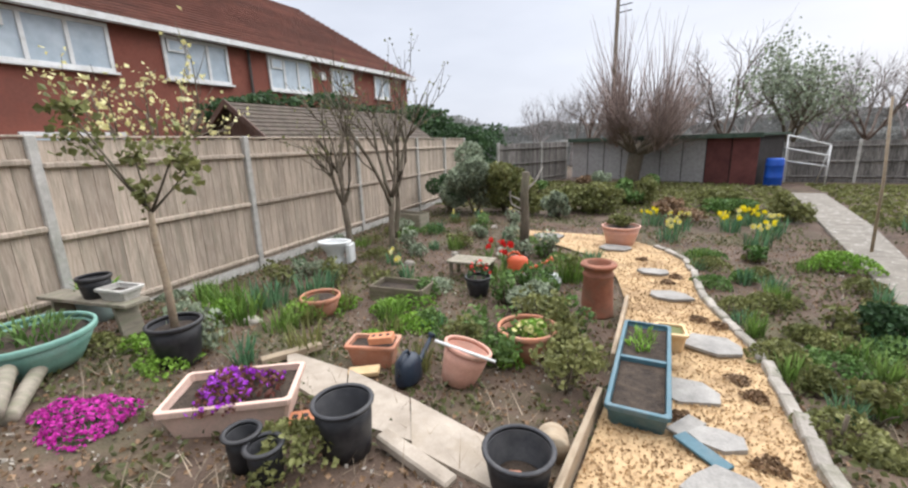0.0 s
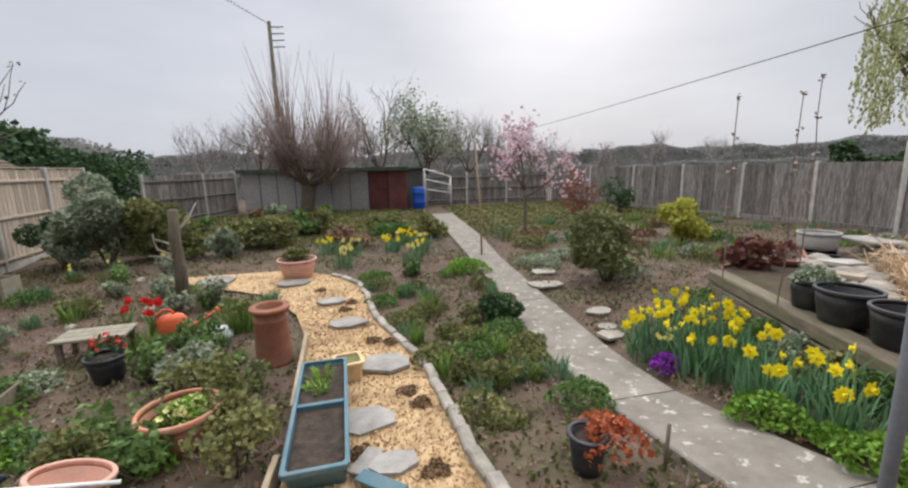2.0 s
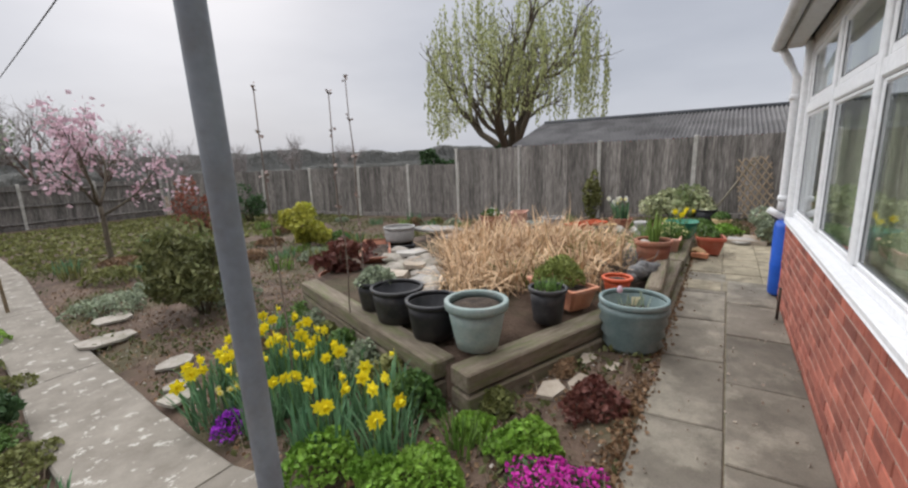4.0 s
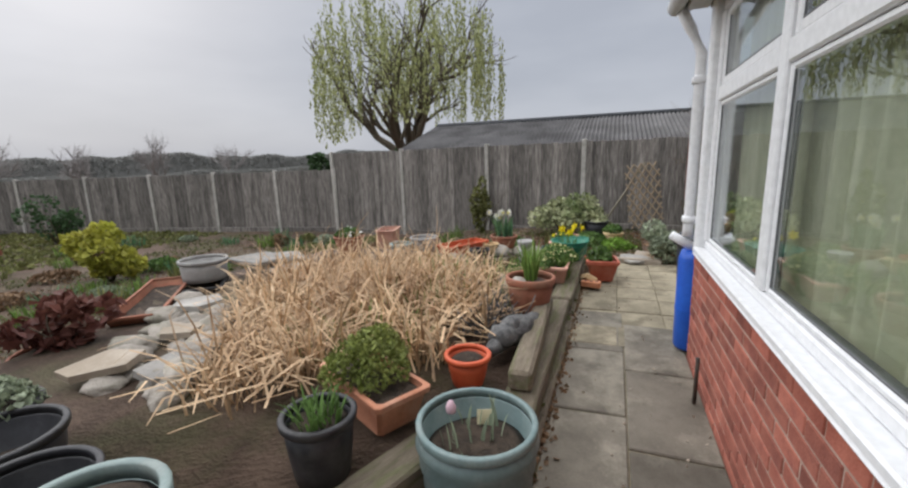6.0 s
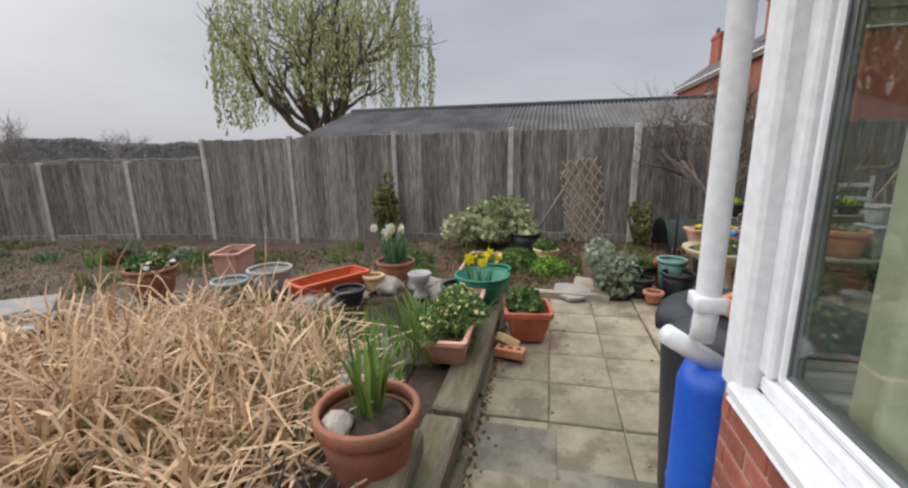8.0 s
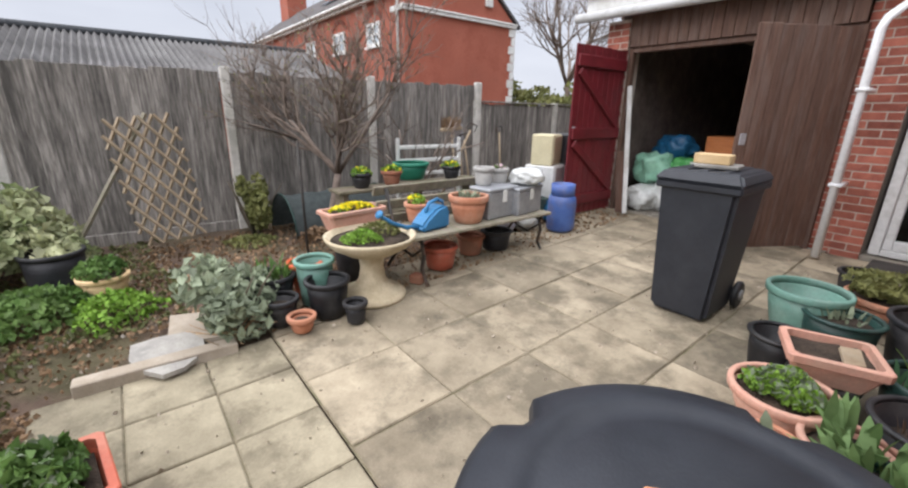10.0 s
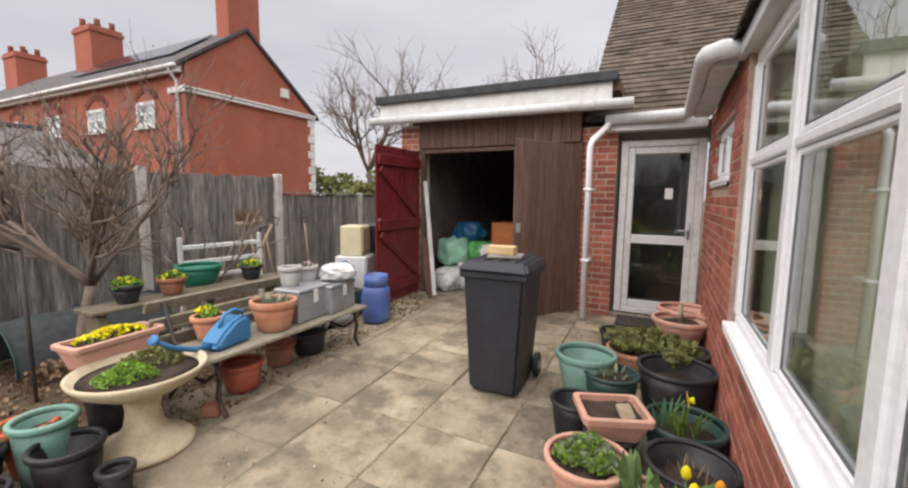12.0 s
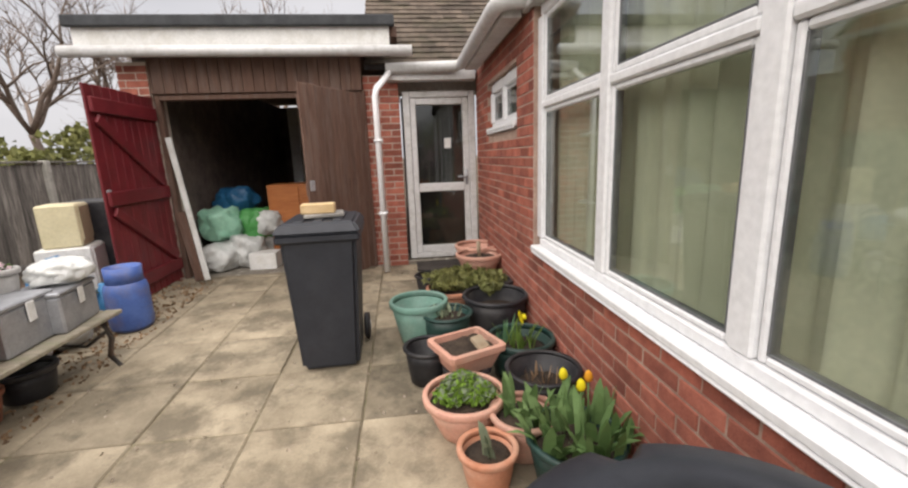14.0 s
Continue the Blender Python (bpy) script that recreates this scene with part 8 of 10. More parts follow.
pot(8.75, 3.45, 0.16, 0.22, M_GREYGRN, "pale green pot behind the reeds", z=BZ - 0.02, fill=0.6)
trough(9.1, 2.62, 0.75, 0.3, 0.2, M_ORANGE, "orange-red plastic trough beside the pond", -30, z=BZ - 0.02, fill=0.5)
pot(9.32, 2.25, 0.1, 0.16, M_BUFF, "small ochre pot beside the pond", z=BZ - 0.02, fill=0.5)
pot(8.88, 2.3, 0.14, 0.16, M_BLACKPL, "small black pot among pond rocks", z=BZ - 0.02, fill=0.6)
t, zt = pot(9.7, 2.15, 0.2, 0.22, M_TERRAD, "brown pot with white daffodils", z=BZ - 0.02, fill=0.9)
daffodils(9.7, 2.15, 0.13, 0.36, 60, 7, "white daffodils in a brown pot", 412, mat_=M_WHITEP, trumpet=M_PRIM, z=zt, size=0.06)


def stone_bowl(x, y, z, s, label):
    t = thing("stone_urn", (x, y, z), label, "ornament")
    b = Mesh(True)
    b.lathe([(0.09 * s, 0), (0.07 * s, 0.03 * s), (0.05 * s, 0.1 * s), (0.1 * s, 0.18 * s), (0.13 * s, 0.26 * s), (0.12 * s, 0.27 * s), (0.09 * s, 0.2 * s), (0.001, 0.16 * s)], 18)
    part("bowl", b, M_GREYPOT, t)


stone_bowl(9.2, 1.72, BZ - 0.02, 0.9, "small grey stone urn among pond rocks")
for i, (x, y, r) in enumerate(((9.4, 1.8, 0.07), (9.5, 1.72, 0.06), (9.38, 1.66, 0.06), (9.45, 1.6, 0.05))):
    rock(x, y, r, "white rounded pebble among pond rocks", 415 + i, 0.9, M_CERAMIC, z=BZ, group="white pebbles")
pot(9.05, 1.3, 0.16, 0.2, M_DGREEN, "dark green pot on the pond bed", z=BZ - 0.02, fill=0.7)
# pots at the end of the sleepers
t, zt = trough(8.35, 1.16, 1.05, 0.26, 0.2, M_TERRAP, "long buff trough of primroses on the sleepers", 2, z=BZ + 0.0, fill=0.85, rim=0.03)
cushion(8.3, 1.18, 0.48, 0.17, 1700, M_LEAF, M_PRIM, 150, "cream and yellow primroses in a long trough", 421, 0.034, 0.032, z=zt, ry=0.2, name="primroses")
tuft(8.15, 1.3, 0.3, 0.36, 220, M_GRASS, "green strap leaves behind the trough", 422, BZ, 0.7, 0.014)
t, zt = pot(9.1, 1.1, 0.24, 0.27, M_GREENPL, "translucent green plastic bowl with daffodils", z=BZ + 0.0, fill=0.3, taper=0.62, rim=0.012)
daffodils(9.1, 1.12, 0.1, 0.34, 14, 5, "bright yellow daffodils in a green bowl", 423, z=zt, size=0.06)
pot(9.45, 1.02, 0.14, 0.24, M_GREENPL, "green plastic pot beside the sleepers", z=BZ + 0.0, fill=0.3, taper=0.8)
t, zt = trough(8.8, 0.68, 0.35, 0.35, 0.26, M_REDPL, "square brick-red plastic pot with leafy plant", 8, z=0.025, fill=0.8, taper=0.7, rim=0.045)
cushion(8.8, 0.7, 0.15, 0.2, 260, M_LEAF, M_LEAFG, 90, "grey-green leafy plant in a square red pot", 424, 0.06, 0.03, z=zt, name="pot_plant", cat="plant")
solid("buff_brick", Mesh().cbox(-0.1, 0.1, -0.07, 0.07, 0, 0.07, 0.008), M_BUFF, "loose buff brick leaning on the sleeper", "brick", m=pose(8.52, 0.83, 0.06, 32, 18, 25))
perforated_brick(8.4, 0.78, 0.03, 80, M_ORBRICK, "orange brick with round holes on the slabs")
t, zt = trough(10.35, 1.3, 0.85, 0.36, 0.2, M_TERRAP, "pale buff trough by the grey fence", 0, fill=0.85, z=0.05)
cushion(10.3, 1.3, 0.2, 0.12, 120, M_GRASS, M_YELLOW, 8, "yellow flowers in the buff trough", 425, 0.05, 0.05, z=zt, name="yellow_flowers")

# blue barrel at the corner
t = thing("blue_barrel", (6.945, -0.03, gz(6.93, -0.03) + 0.02), "tall blue plastic water barrel at the house corner", "barrel")
b = Mesh(True)
b.lathe([(0.10, 0), (0.115, 0.02), (0.118, 0.3), (0.122, 0.32), (0.118, 0.34), (0.118, 0.72), (0.10, 0.78), (0.001, 0.79)], 26)
part("body", b, M_BLUE, t)
b = Mesh(True)
b.tube([(0.0, 0.0, 0.785), (-0.03, 0.18, 0.9)], 0.034, 10)
part("inlet", b, M_UPVC, t, "white inlet pipe")
b = Mesh(True)
b.tube([(0, 0, 0), (0, 0.0, 0.3)], 0.012, 6)
solid("iron_rod", b, M_IRON, "short rusty rod by the wall", "rod", m=pose(6.1, 0.06, 0.01))

for i, (x, y, r, h, m_) in enumerate(((3.55, 2.25, 0.2, 0.3, M_LEAF), (3.7, 2.6, 0.22, 0.32, M_LEAFO), (3.85, 3.0, 0.24, 0.34, M_LEAFG), (4.0, 3.4, 0.25, 0.36, M_LEAF), (4.15, 3.8, 0.25, 0.34, M_LEAFO), (4.3, 4.2, 0.28, 0.4, M_LEAFG), (4.45, 4.6, 0.3, 0.4, M_LEAF), (3.9, 4.3, 0.25, 0.3, M_DRY), (3.75, 1.72, 0.12, 0.14, M_LEAFO), (4.4, 1.5, 0.14, 0.08, M_DRY))):
    cushion(x, y, r, h, 420, m_, None, 0, "leafy border plant against the sleepers", 440 + i, 0.05, name="border_plant", cat="plant", group="plants against the sleepers")
for i, (x, y) in enumerate(((3.75, 3.9), (3.6, 3.1), (3.95, 4.6))):
    daffodils(x, y, 0.2, 0.42, 70, 5, "clump of yellow daffodils beside the path", 455 + i)
for i, (x, y, r) in enumerate(((4.2, 1.3, 0.14), (4.5, 1.15, 0.1), (4.6, 1.35, 0.12), (4.05, 1.45, 0.16))):
    flag(x, y, r, "pale broken slab on the soil", M_PALEFLAG, 460 + i, 5, 0.5, 0.01, "flat stones", "flat_stone")


# ---- patio ----
def wheelie_bin():
    t = thing("wheelie_bin", on(8.29, -2.9, 0.004, 2), "dark charcoal wheeled refuse bin on the patio", "bin")

    def frustum(x0, y0a, y0b, x1, y1a, y1b, z0, z1):
        v = [(-x0, y0a, z0), (x0, y0a, z0), (x0, y0b, z0), (-x0, y0b, z0), (-x1, y1a, z1), (x1, y1a, z1), (x1, y1b, z1), (-x1, y1b, z1)]
        return v, [(3, 2, 1, 0), (4, 5, 6, 7), (0, 1, 5, 4), (1, 2, 6, 5), (2, 3, 7, 6), (3, 0, 4, 7)]

    bm = bmesh.new()
    v, f = frustum(0.19, -0.2, 0.26, 0.24, -0.27, 0.29, 0.0, 0.93)
    vs = [bm.verts.new(p) for p in v]
    for q in f:
        bm.faces.new([vs[i] for i in q])
    bmesh.ops.bevel(bm, geom=bm.edges[:], offset=0.028, segments=3, affect="EDGES")
    me = bpy.data.meshes.new("body")
    bm.to_mesh(me)
    bm.free()
    me.materials.append(M_BINPL)
    part("body", me, M_BINPL, t)
    part("collar", Mesh().cbox(-0.262, 0.262, -0.285, 0.31, 0.885, 0.94, 0.012), M_BINPL, t)
    bm = bmesh.new()
    v, f = frustum(0.275, -0.30, 0.335, 0.23, -0.26, 0.27, 0.942, 1.01)
    vs = [bm.verts.new(p) for p in v]
    for q in f:
        bm.faces.new([vs[i] for i in q])
    bmesh.ops.bevel(bm, geom=bm.edges[:], offset=0.016, segments=3, affect="EDGES")
    me = bpy.data.meshes.new("lid")
    bm.to_mesh(me)
    bm.free()
    me.materials.append(M_BINPL)
    lid = part("lid", me, M_BINPL, t)
    for k in (-0.12, 0.0, 0.12):
        part("lid_rib", Mesh().cbox(k - 0.03, k + 0.03, -0.24, 0.24, 1.005, 1.018, 0.005), M_BINPL, lid)
    part("handle_bar", Mesh(True).tube([(-0.21, -0.27, 0.95), (-0.21, -0.36, 0.97), (0.21, -0.36, 0.97), (0.21, -0.27, 0.95)], 0.014, 8), M_BINPL, t)
    for sx in (-1, 1):
        b = Mesh(True)
        b.m = pose(sx * 0.225, -0.22, 0.1, 0, 90, 0)
        b.lathe([(0.001, -0.022), (0.085, -0.022), (0.1, -0.015), (0.1, 0.015), (0.085, 0.022), (0.001, 0.022)], 24)
        w = part("wheel", b, M_BLACKPL, t)
        b = Mesh(True)
        b.m = pose(sx * 0.249, -0.22, 0.1, 0, 90, 0)
        b.lathe([(0.001, -0.004), (0.04, -0.004), (0.04, 0.004), (0.001, 0.004)], 16)
        part("hub", b, M_STEEL, w)


wheelie_bin()
zb = gz(8.29, -2.9) + 0.004 + 1.02
solid("slab_offcut", Mesh().cbox(-0.13, 0.13, -0.1, 0.1, 0, 0.025, 0.006), M_FLAG, "grey slab offcut on the bin lid", "slab", m=pose(8.27, -2.86, zb, 0, 0, 10))
solid("buff_brick", Mesh().cbox(-0.11, 0.11, -0.052, 0.052, 0, 0.065, 0.006), M_BUFF, "pale buff brick weighing down the bin lid", "brick", m=pose(8.3, -2.84, zb + 0.026, 0, 0, 4))


def water_butt(x, y):
    t = thing("compost_bin", on(x, y, 0.002, 0), "round black plastic compost bin with notched lid", "compost bin")
    b = Mesh(True)
    b.lathe([(0.34, 0), (0.35, 0.02), (0.39, 0.70), (0.395, 0.78), (0.38, 0.79), (0.001, 0.79)], 40)
    part("body", b, M_BINPL, t)
    prof = [(0.398, 0.76), (0.415, 0.765), (0.42, 0.80), (0.41, 0.835), (0.39, 0.852), (0.33, 0.868), (0.30, 0.872), (0.29, 0.866), (0.25, 0.866), (0.24, 0.872), (0.1, 0.882), (0.001, 0.883)]
    segs = 56
    v, f = [], []
    for r, z in prof:
        for s_ in range(segs):
            a = 2 * math.pi * s_ / segs
            k = r
            if r > 0.38 and s_ % 14 in (0, 1):
                k = r - 0.045
            v.append((k * math.cos(a), k * math.sin(a), z))
    for p in range(len(prof) - 1):
        for s_ in range(segs):
            u = (s_ + 1) % segs
            f.append((p * segs + s_, p * segs + u, (p + 1) * segs + u, (p + 1) * segs + s_))
    b = Mesh(True)
    b.add(v, f)
    part("lid", b, M_BINPL, t, "domed charcoal lid with rim notches")


water_butt(7.25, -0.33)
perforated_brick(7.228, -0.20, gz(7.25, -0.33) + 0.002 + 0.883, 132, M_ORBRICK, "orange brick with round holes on the bin lid")


# ---- bench with its load ----
def garden_bench():
    t = thing("garden_bench", pose(10.12, -2.27, gz(10.1, -2.0) + 0.004, 0, 0, -90), "weathered slatted garden bench with iron legs", "bench")
    L = 0.84
    for k in range(4):
        part("seat_slat", Mesh().cbox(-L, L, -0.3 + k * 0.125, -0.185 + k * 0.125, 0.395, 0.425, 0.006), M_BENCH, t)
    for k in range(3):
        b = Mesh()
        b.m = pose(0, 0.27 + 0.045 * k, 0.46 + k * 0.12, -68, 0, 0)
        b.cbox(-L, L, -0.045, 0.045, -0.012, 0.012, 0.005)
        part("back_slat", b, M_BENCH, t)
    for sx in (-1, 1):
        b = Mesh(True)
        x = sx * (L - 0.12)
        b.tube([(x, -0.33, 0.0), (x, -0.30, 0.03), (x, -0.24, 0.12), (x, -0.27, 0.25), (x, -0.24, 0.36), (x, -0.1, 0.385), (x, 0.15, 0.385), (x, 0.24, 0.44), (x, 0.34, 0.72)], 0.018, 8)
        fr = part("leg_frame", b, M_IRON, t, "scrolled black iron leg")
        b = Mesh(True)
        b.tube([(x, 0.16, 0.385), (x, 0.12, 0.25), (x, 0.2, 0.14), (x, 0.3, 0.03), (x, 0.33, 0.0)], 0.018, 8)
        part("back_leg", b, M_IRON, fr)
        b = Mesh(True)
        b.tube([(x, -0.24, 0.3), (x, -0.1, 0.2), (x, 0.05, 0.22), (x, 0.14, 0.3)], 0.012, 8)
        part("brace", b, M_IRON, fr)


garden_bench()
SZ = gz(10.1, -2.0) + 0.004 + 0.427
def flat_can(x, y, z, rz):
    t = thing("watering_can", pose(x, y, z, 0, 0, rz), "flat blue plastic watering can on the bench", "watering can")
    bm = bmesh.new()
    prof = [(-0.16, 0.0), (0.15, 0.0), (0.17, 0.05), (0.1, 0.12), (-0.02, 0.19), (-0.12, 0.2), (-0.165, 0.15)]
    lo = [bm.verts.new((p, -0.085, q)) for p, q in prof]
    hi = [bm.verts.new((p, 0.085, q)) for p, q in prof]
    bm.faces.new(lo)
    bm.faces.new(list(reversed(hi)))
    for k in range(len(prof)):
        n_ = (k + 1) % len(prof)
        bm.faces.new([lo[n_], lo[k], hi[k], hi[n_]])
    bmesh.ops.bevel(bm, geom=bm.edges[:], offset=0.022, segments=3, affect="EDGES")
    me = bpy.data.meshes.new("body")
    bm.to_mesh(me)
    bm.free()
    me.materials.append(M_WCAN)
    part("body", me, M_WCAN, t)
    sp = part("spout", Mesh(True).tube([(0.14, 0, 0.035), (0.28, 0, 0.06), (0.42, 0, 0.12), (0.52, 0, 0.19)], 0.022, 10, 0.013), M_WCAN, t)
    b = Mesh(True)
    b.m = pose(0.52, 0, 0.19, 0, 50, 0)
    b.lathe([(0.013, 0), (0.035, 0.03), (0.035, 0.04), (0.001, 0.045)], 14)
    part("rose", b, M_WCAN, sp)
    part("handle", Mesh(True).tube([(0.06, 0, 0.15), (0.02, 0, 0.225), (-0.08, 0, 0.245), (-0.15, 0, 0.21), (-0.165, 0, 0.14)], 0.014, 8), M_WCAN, t)


flat_can(10.0, -1.72, SZ, 100)
t, zt = pot(10.0, -2.14, 0.17, 0.25, M_TERRA, "terracotta pot with small leaves on the bench", z=SZ, fill=0.88, rim=0.055)
tuft(10.0, -2.14, 0.1, 0.09, 50, M_LEAFG, "small grey leaves in a terracotta pot", 501, zt, 0.7)
pot(10.25, -1.75, 0.11, 0.18, M_TERRA, "small terracotta pot on the bench", z=SZ, fill=0.85)
cushion(10.25, -1.75, 0.08, 0.1, 60, M_LEAFB, M_YELLOW, 10, "yellow primula in a small pot", 502, 0.04, 0.04, z=SZ + 0.15, name="primula")


def metal_box(x, y, z, lx, ly, h, rz, label):
    t = thing("metal_case", pose(x, y, z, 0, 0, rz), label, "case")
    part("body", Mesh().cbox(-lx / 2, lx / 2, -ly / 2, ly / 2, 0, h, 0.012), M_STEEL, t)
    part("lid", Mesh().cbox(-lx / 2 - 0.008, lx / 2 + 0.008, -ly / 2 - 0.008, ly / 2 + 0.008, h + 0.001, h + 0.03, 0.008), M_STEEL, t)
    part("catch", Mesh().cbox(-0.03, 0.03, -ly / 2 - 0.016, -ly / 2 - 0.009, h * 0.6, h + 0.01, 0.002), M_WHITE, t, "pale catch")
    return t


metal_box(10.05, -2.5, SZ, 0.4, 0.26, 0.26, -85, "dented grey metal case on the bench")
metal_box(10.05, -2.84, SZ, 0.42, 0.3, 0.24, -80, "silver metal case on the bench")
pot(10.15, -2.45, 0.09, 0.17, M_GREYPOT, "small grey pot on a metal case", z=SZ + 0.292, fill=0.4, taper=0.85)
t, zt = pot(10.2, -2.7, 0.09, 0.16, M_GREYPOT, "small grey pot of pink flowers on a metal case", z=SZ + 0.272, fill=0.9, taper=0.85)
cushion(10.2, -2.7, 0.07, 0.05, 30, M_LEAF, M_PINKP, 30, "small pink flowers in a grey pot", 503, 0.03, 0.03, z=zt, name="pink_flowers")
tuft(10.22, -2.28, 0.05, 0.24, 24, M_LEAFG, "spiky grey-green shoots on the bench", 504, SZ, 0.3, 0.014)
t, zt = trough(10.42, -1.2, 0.52, 0.22, 0.17, M_TERRAP, "long buff trough of yellow flowers on a tub", -84, z=gz(10.5, -1) + 0.47, fill=0.9)
cushion(10.42, -1.2, 0.08, 0.06, 40, M_LEAFB, M_YELLOW, 230, "bright yellow flowers in the long trough", 505, 0.04, 0.03, z=zt, ry=0.2, name="yellow_flowers")
pot(10.1, -1.9, 0.15, 0.22, M_REDPL, "orange-red pot under the bench", fill=0.4, taper=0.8)
pot(10.2, -2.35, 0.13, 0.2, M_TERRAD, "brown pot under the bench", fill=0.4, taper=0.8)
pot(10.15, -2.65, 0.15, 0.2, M_BLACKPL, "black pot under the bench", fill=0.4, taper=0.85)


def bird_bath(x, y):
    t = thing("bird_bath", on(x, y, 0.004), "cream cast stone pedestal bowl planted with succulents", "bird bath")
    b = Mesh(True)
    b.lathe([(0.26, 0), (0.265, 0.025), (0.24, 0.05), (0.15, 0.09), (0.105, 0.16), (0.09, 0.25), (0.10, 0.33), (0.13, 0.36), (0.001, 0.36)], 32)
    part("pedestal", b, M_STONE, t)
    b = Mesh(True)
    b.lathe([(0.10, 0.361), (0.2, 0.375), (0.31, 0.44), (0.35, 0.49), (0.355, 0.51), (0.335, 0.512), (0.29, 0.46), (0.1, 0.43), (0.001, 0.43)], 36)
    part("bowl", b, M_STONE, t)
    b = Mesh(True)
    b.lathe([(0.31, 0.475), (0.2, 0.495), (0.001, 0.50)], 24)
    part("compost", b, M_POTSOIL, t)


bird_bath(9.98, -1.14)
zz = gz(9.98, -1.14) + 0.495
cushion(9.92, -1.04, 0.14, 0.08, 260, M_LEAFB, None, 0, "yellow-green succulent mound in the stone bowl", 506, 0.03, z=zz, name="succulent", cat="plant")
cushion(10.04, -1.26, 0.16, 0.09, 260, M_LEAFO, None, 0, "olive succulent mound in the stone bowl", 507, 0.03, z=zz, name="succulent", cat="plant")
solid("red_brick_bit", Mesh().cbox(-0.06, 0.06, -0.05, 0.05, 0, 0.08, 0.012), M_TERRAD, "broken red brick beside the stone bowl", "brick", m=on(9.95, -1.55, 0.002, 30))

# pots before the grey fence
pot(10.42, -1.2, 0.18, 0.46, M_BLACKPL, "tall black tub under the yellow flowers", fill=0.95, taper=0.85)
pot(9.9, -0.74, 0.15, 0.28, M_BLACKPL, "dark grey bucket beside the stone bowl", fill=0.0, taper=0.8)
pot(10.14, -0.74, 0.14, 0.36, M_TEAL, "pale teal bucket among the pots", fill=0.8, taper=0.8)
t, zt = pot(10.25, -0.45, 0.16, 0.28, M_BLACKPL, "black pot with green leaves by the patio edge", fill=0.85)
tuft(10.25, -0.45, 0.14, 0.16, 60, M_LEAF, "green leaves in a black pot", 508, zt, 0.7, 0.02)
pot(9.98, -0.42, 0.12, 0.2, M_BLACKPL, "black pot by the patio edge", fill=0.7)
pot(10.3, -0.72, 0.13, 0.3, M_ORANGE, "orange-red bowl pot among black pots", fill=0.8, taper=0.6)
pot(9.78, -0.5, 0.085, 0.12, M_TERRA, "small terracotta pot by the patio edge", fill=0.7)
pot(9.66, -0.84, 0.075, 0.16, M_BLACKPL, "small black pot on the slabs", fill=0.6, taper=0.8)
bush("silver_shrub", 10.08, -0.14, 0.38, 0.62, 1100, 0.05, M_LEAFG, "silver-grey leafy shrub by the patio edge", 510, True, "shrub", long=1.7)
b = Mesh(True)
rn = random.Random(14)
for k in range(26):
    limb(b, (0, 0, 0), (rn.gauss(0, 1), rn.gauss(0, 1), 0.9), 0.3, 0.006, 0.002, rn, 4, 0.2, 4)
solid("dead_stalks", b, M_REED, "pale dead stalks under the silver shrub", "plant", kind="stuff", m=on(9.98, -0.12))
flag(10.25, 0.1, 0.3, "pinkish flat slab on soil", M_PALEFLAG, 511, 4, 0.8, 0.03, "flat stones", "flat_stone")
flag(9.95, 0.28, 0.25, "round grey stone slab on soil", M_FLAG, 512, 9, 0.8, 0.03, "flat stones", "flat_stone")
solid("white_strip", Mesh().cbox(-0.4, 0.4, -0.05, 0.05, -0.03, 0.05, 0.006), M_PALEFLAG, "pale kerb strip at the slab edge", "kerb", m=pose(9.86, 0.3, 0.02, 0, 0, 88))
t, zt = pot(11.2, 0.55, 0.16, 0.22, M_BUFF, "buff pot with green plant before the fence", fill=0.9)
cushion(11.2, 0.55, 0.16, 0.16, 200, M_LEAF, None, 0, "leafy green plant in a buff pot", 513, 0.05, z=zt, name="pot_plant", cat="plant")
cushion(11.1, 0.95, 0.34, 0.22, 420, M_LEAF, None, 0, "green leafy mound before the fence", 514, 0.07, name="leafy_mound", cat="plant")
cushion(10.8, 0.5, 0.26, 0.2, 300, M_LEAFB, None, 0, "yellow-green leafy mound before the fence", 515, 0.05, name="leafy_mound", cat="plant")
pot(11.6, 0.85, 0.2, 0.36, M_BLACKPL, "black plastic tub before the fence", fill=0.0, taper=0.9)
bush("variegated_shrub", 12.0, 1.45, 0.72, 0.85, 2600, 0.07, M_LEAFC, "spreading cream variegated shrub by the fence", 516, True, "shrub")
bush("variegated_shrub", 11.9, 0.95, 0.4, 0.5, 900, 0.07, M_LEAFC, "spreading cream variegated shrub by the fence", 517, True, "shrub")
bush("fence_climber", 13.0, 3.5, 0.4, 1.3, 700, 0.07, M_LEAFO, "thin climbing shrub against the grey fence", 518, True, "shrub", ry=0.25)
bush("mossy_shrub", 12.4, -0.85, 0.4, 0.85, 1300, 0.05, M_LEAFO, "yellow-green shrub behind the trellis", 519, True, "shrub", ry=0.2)


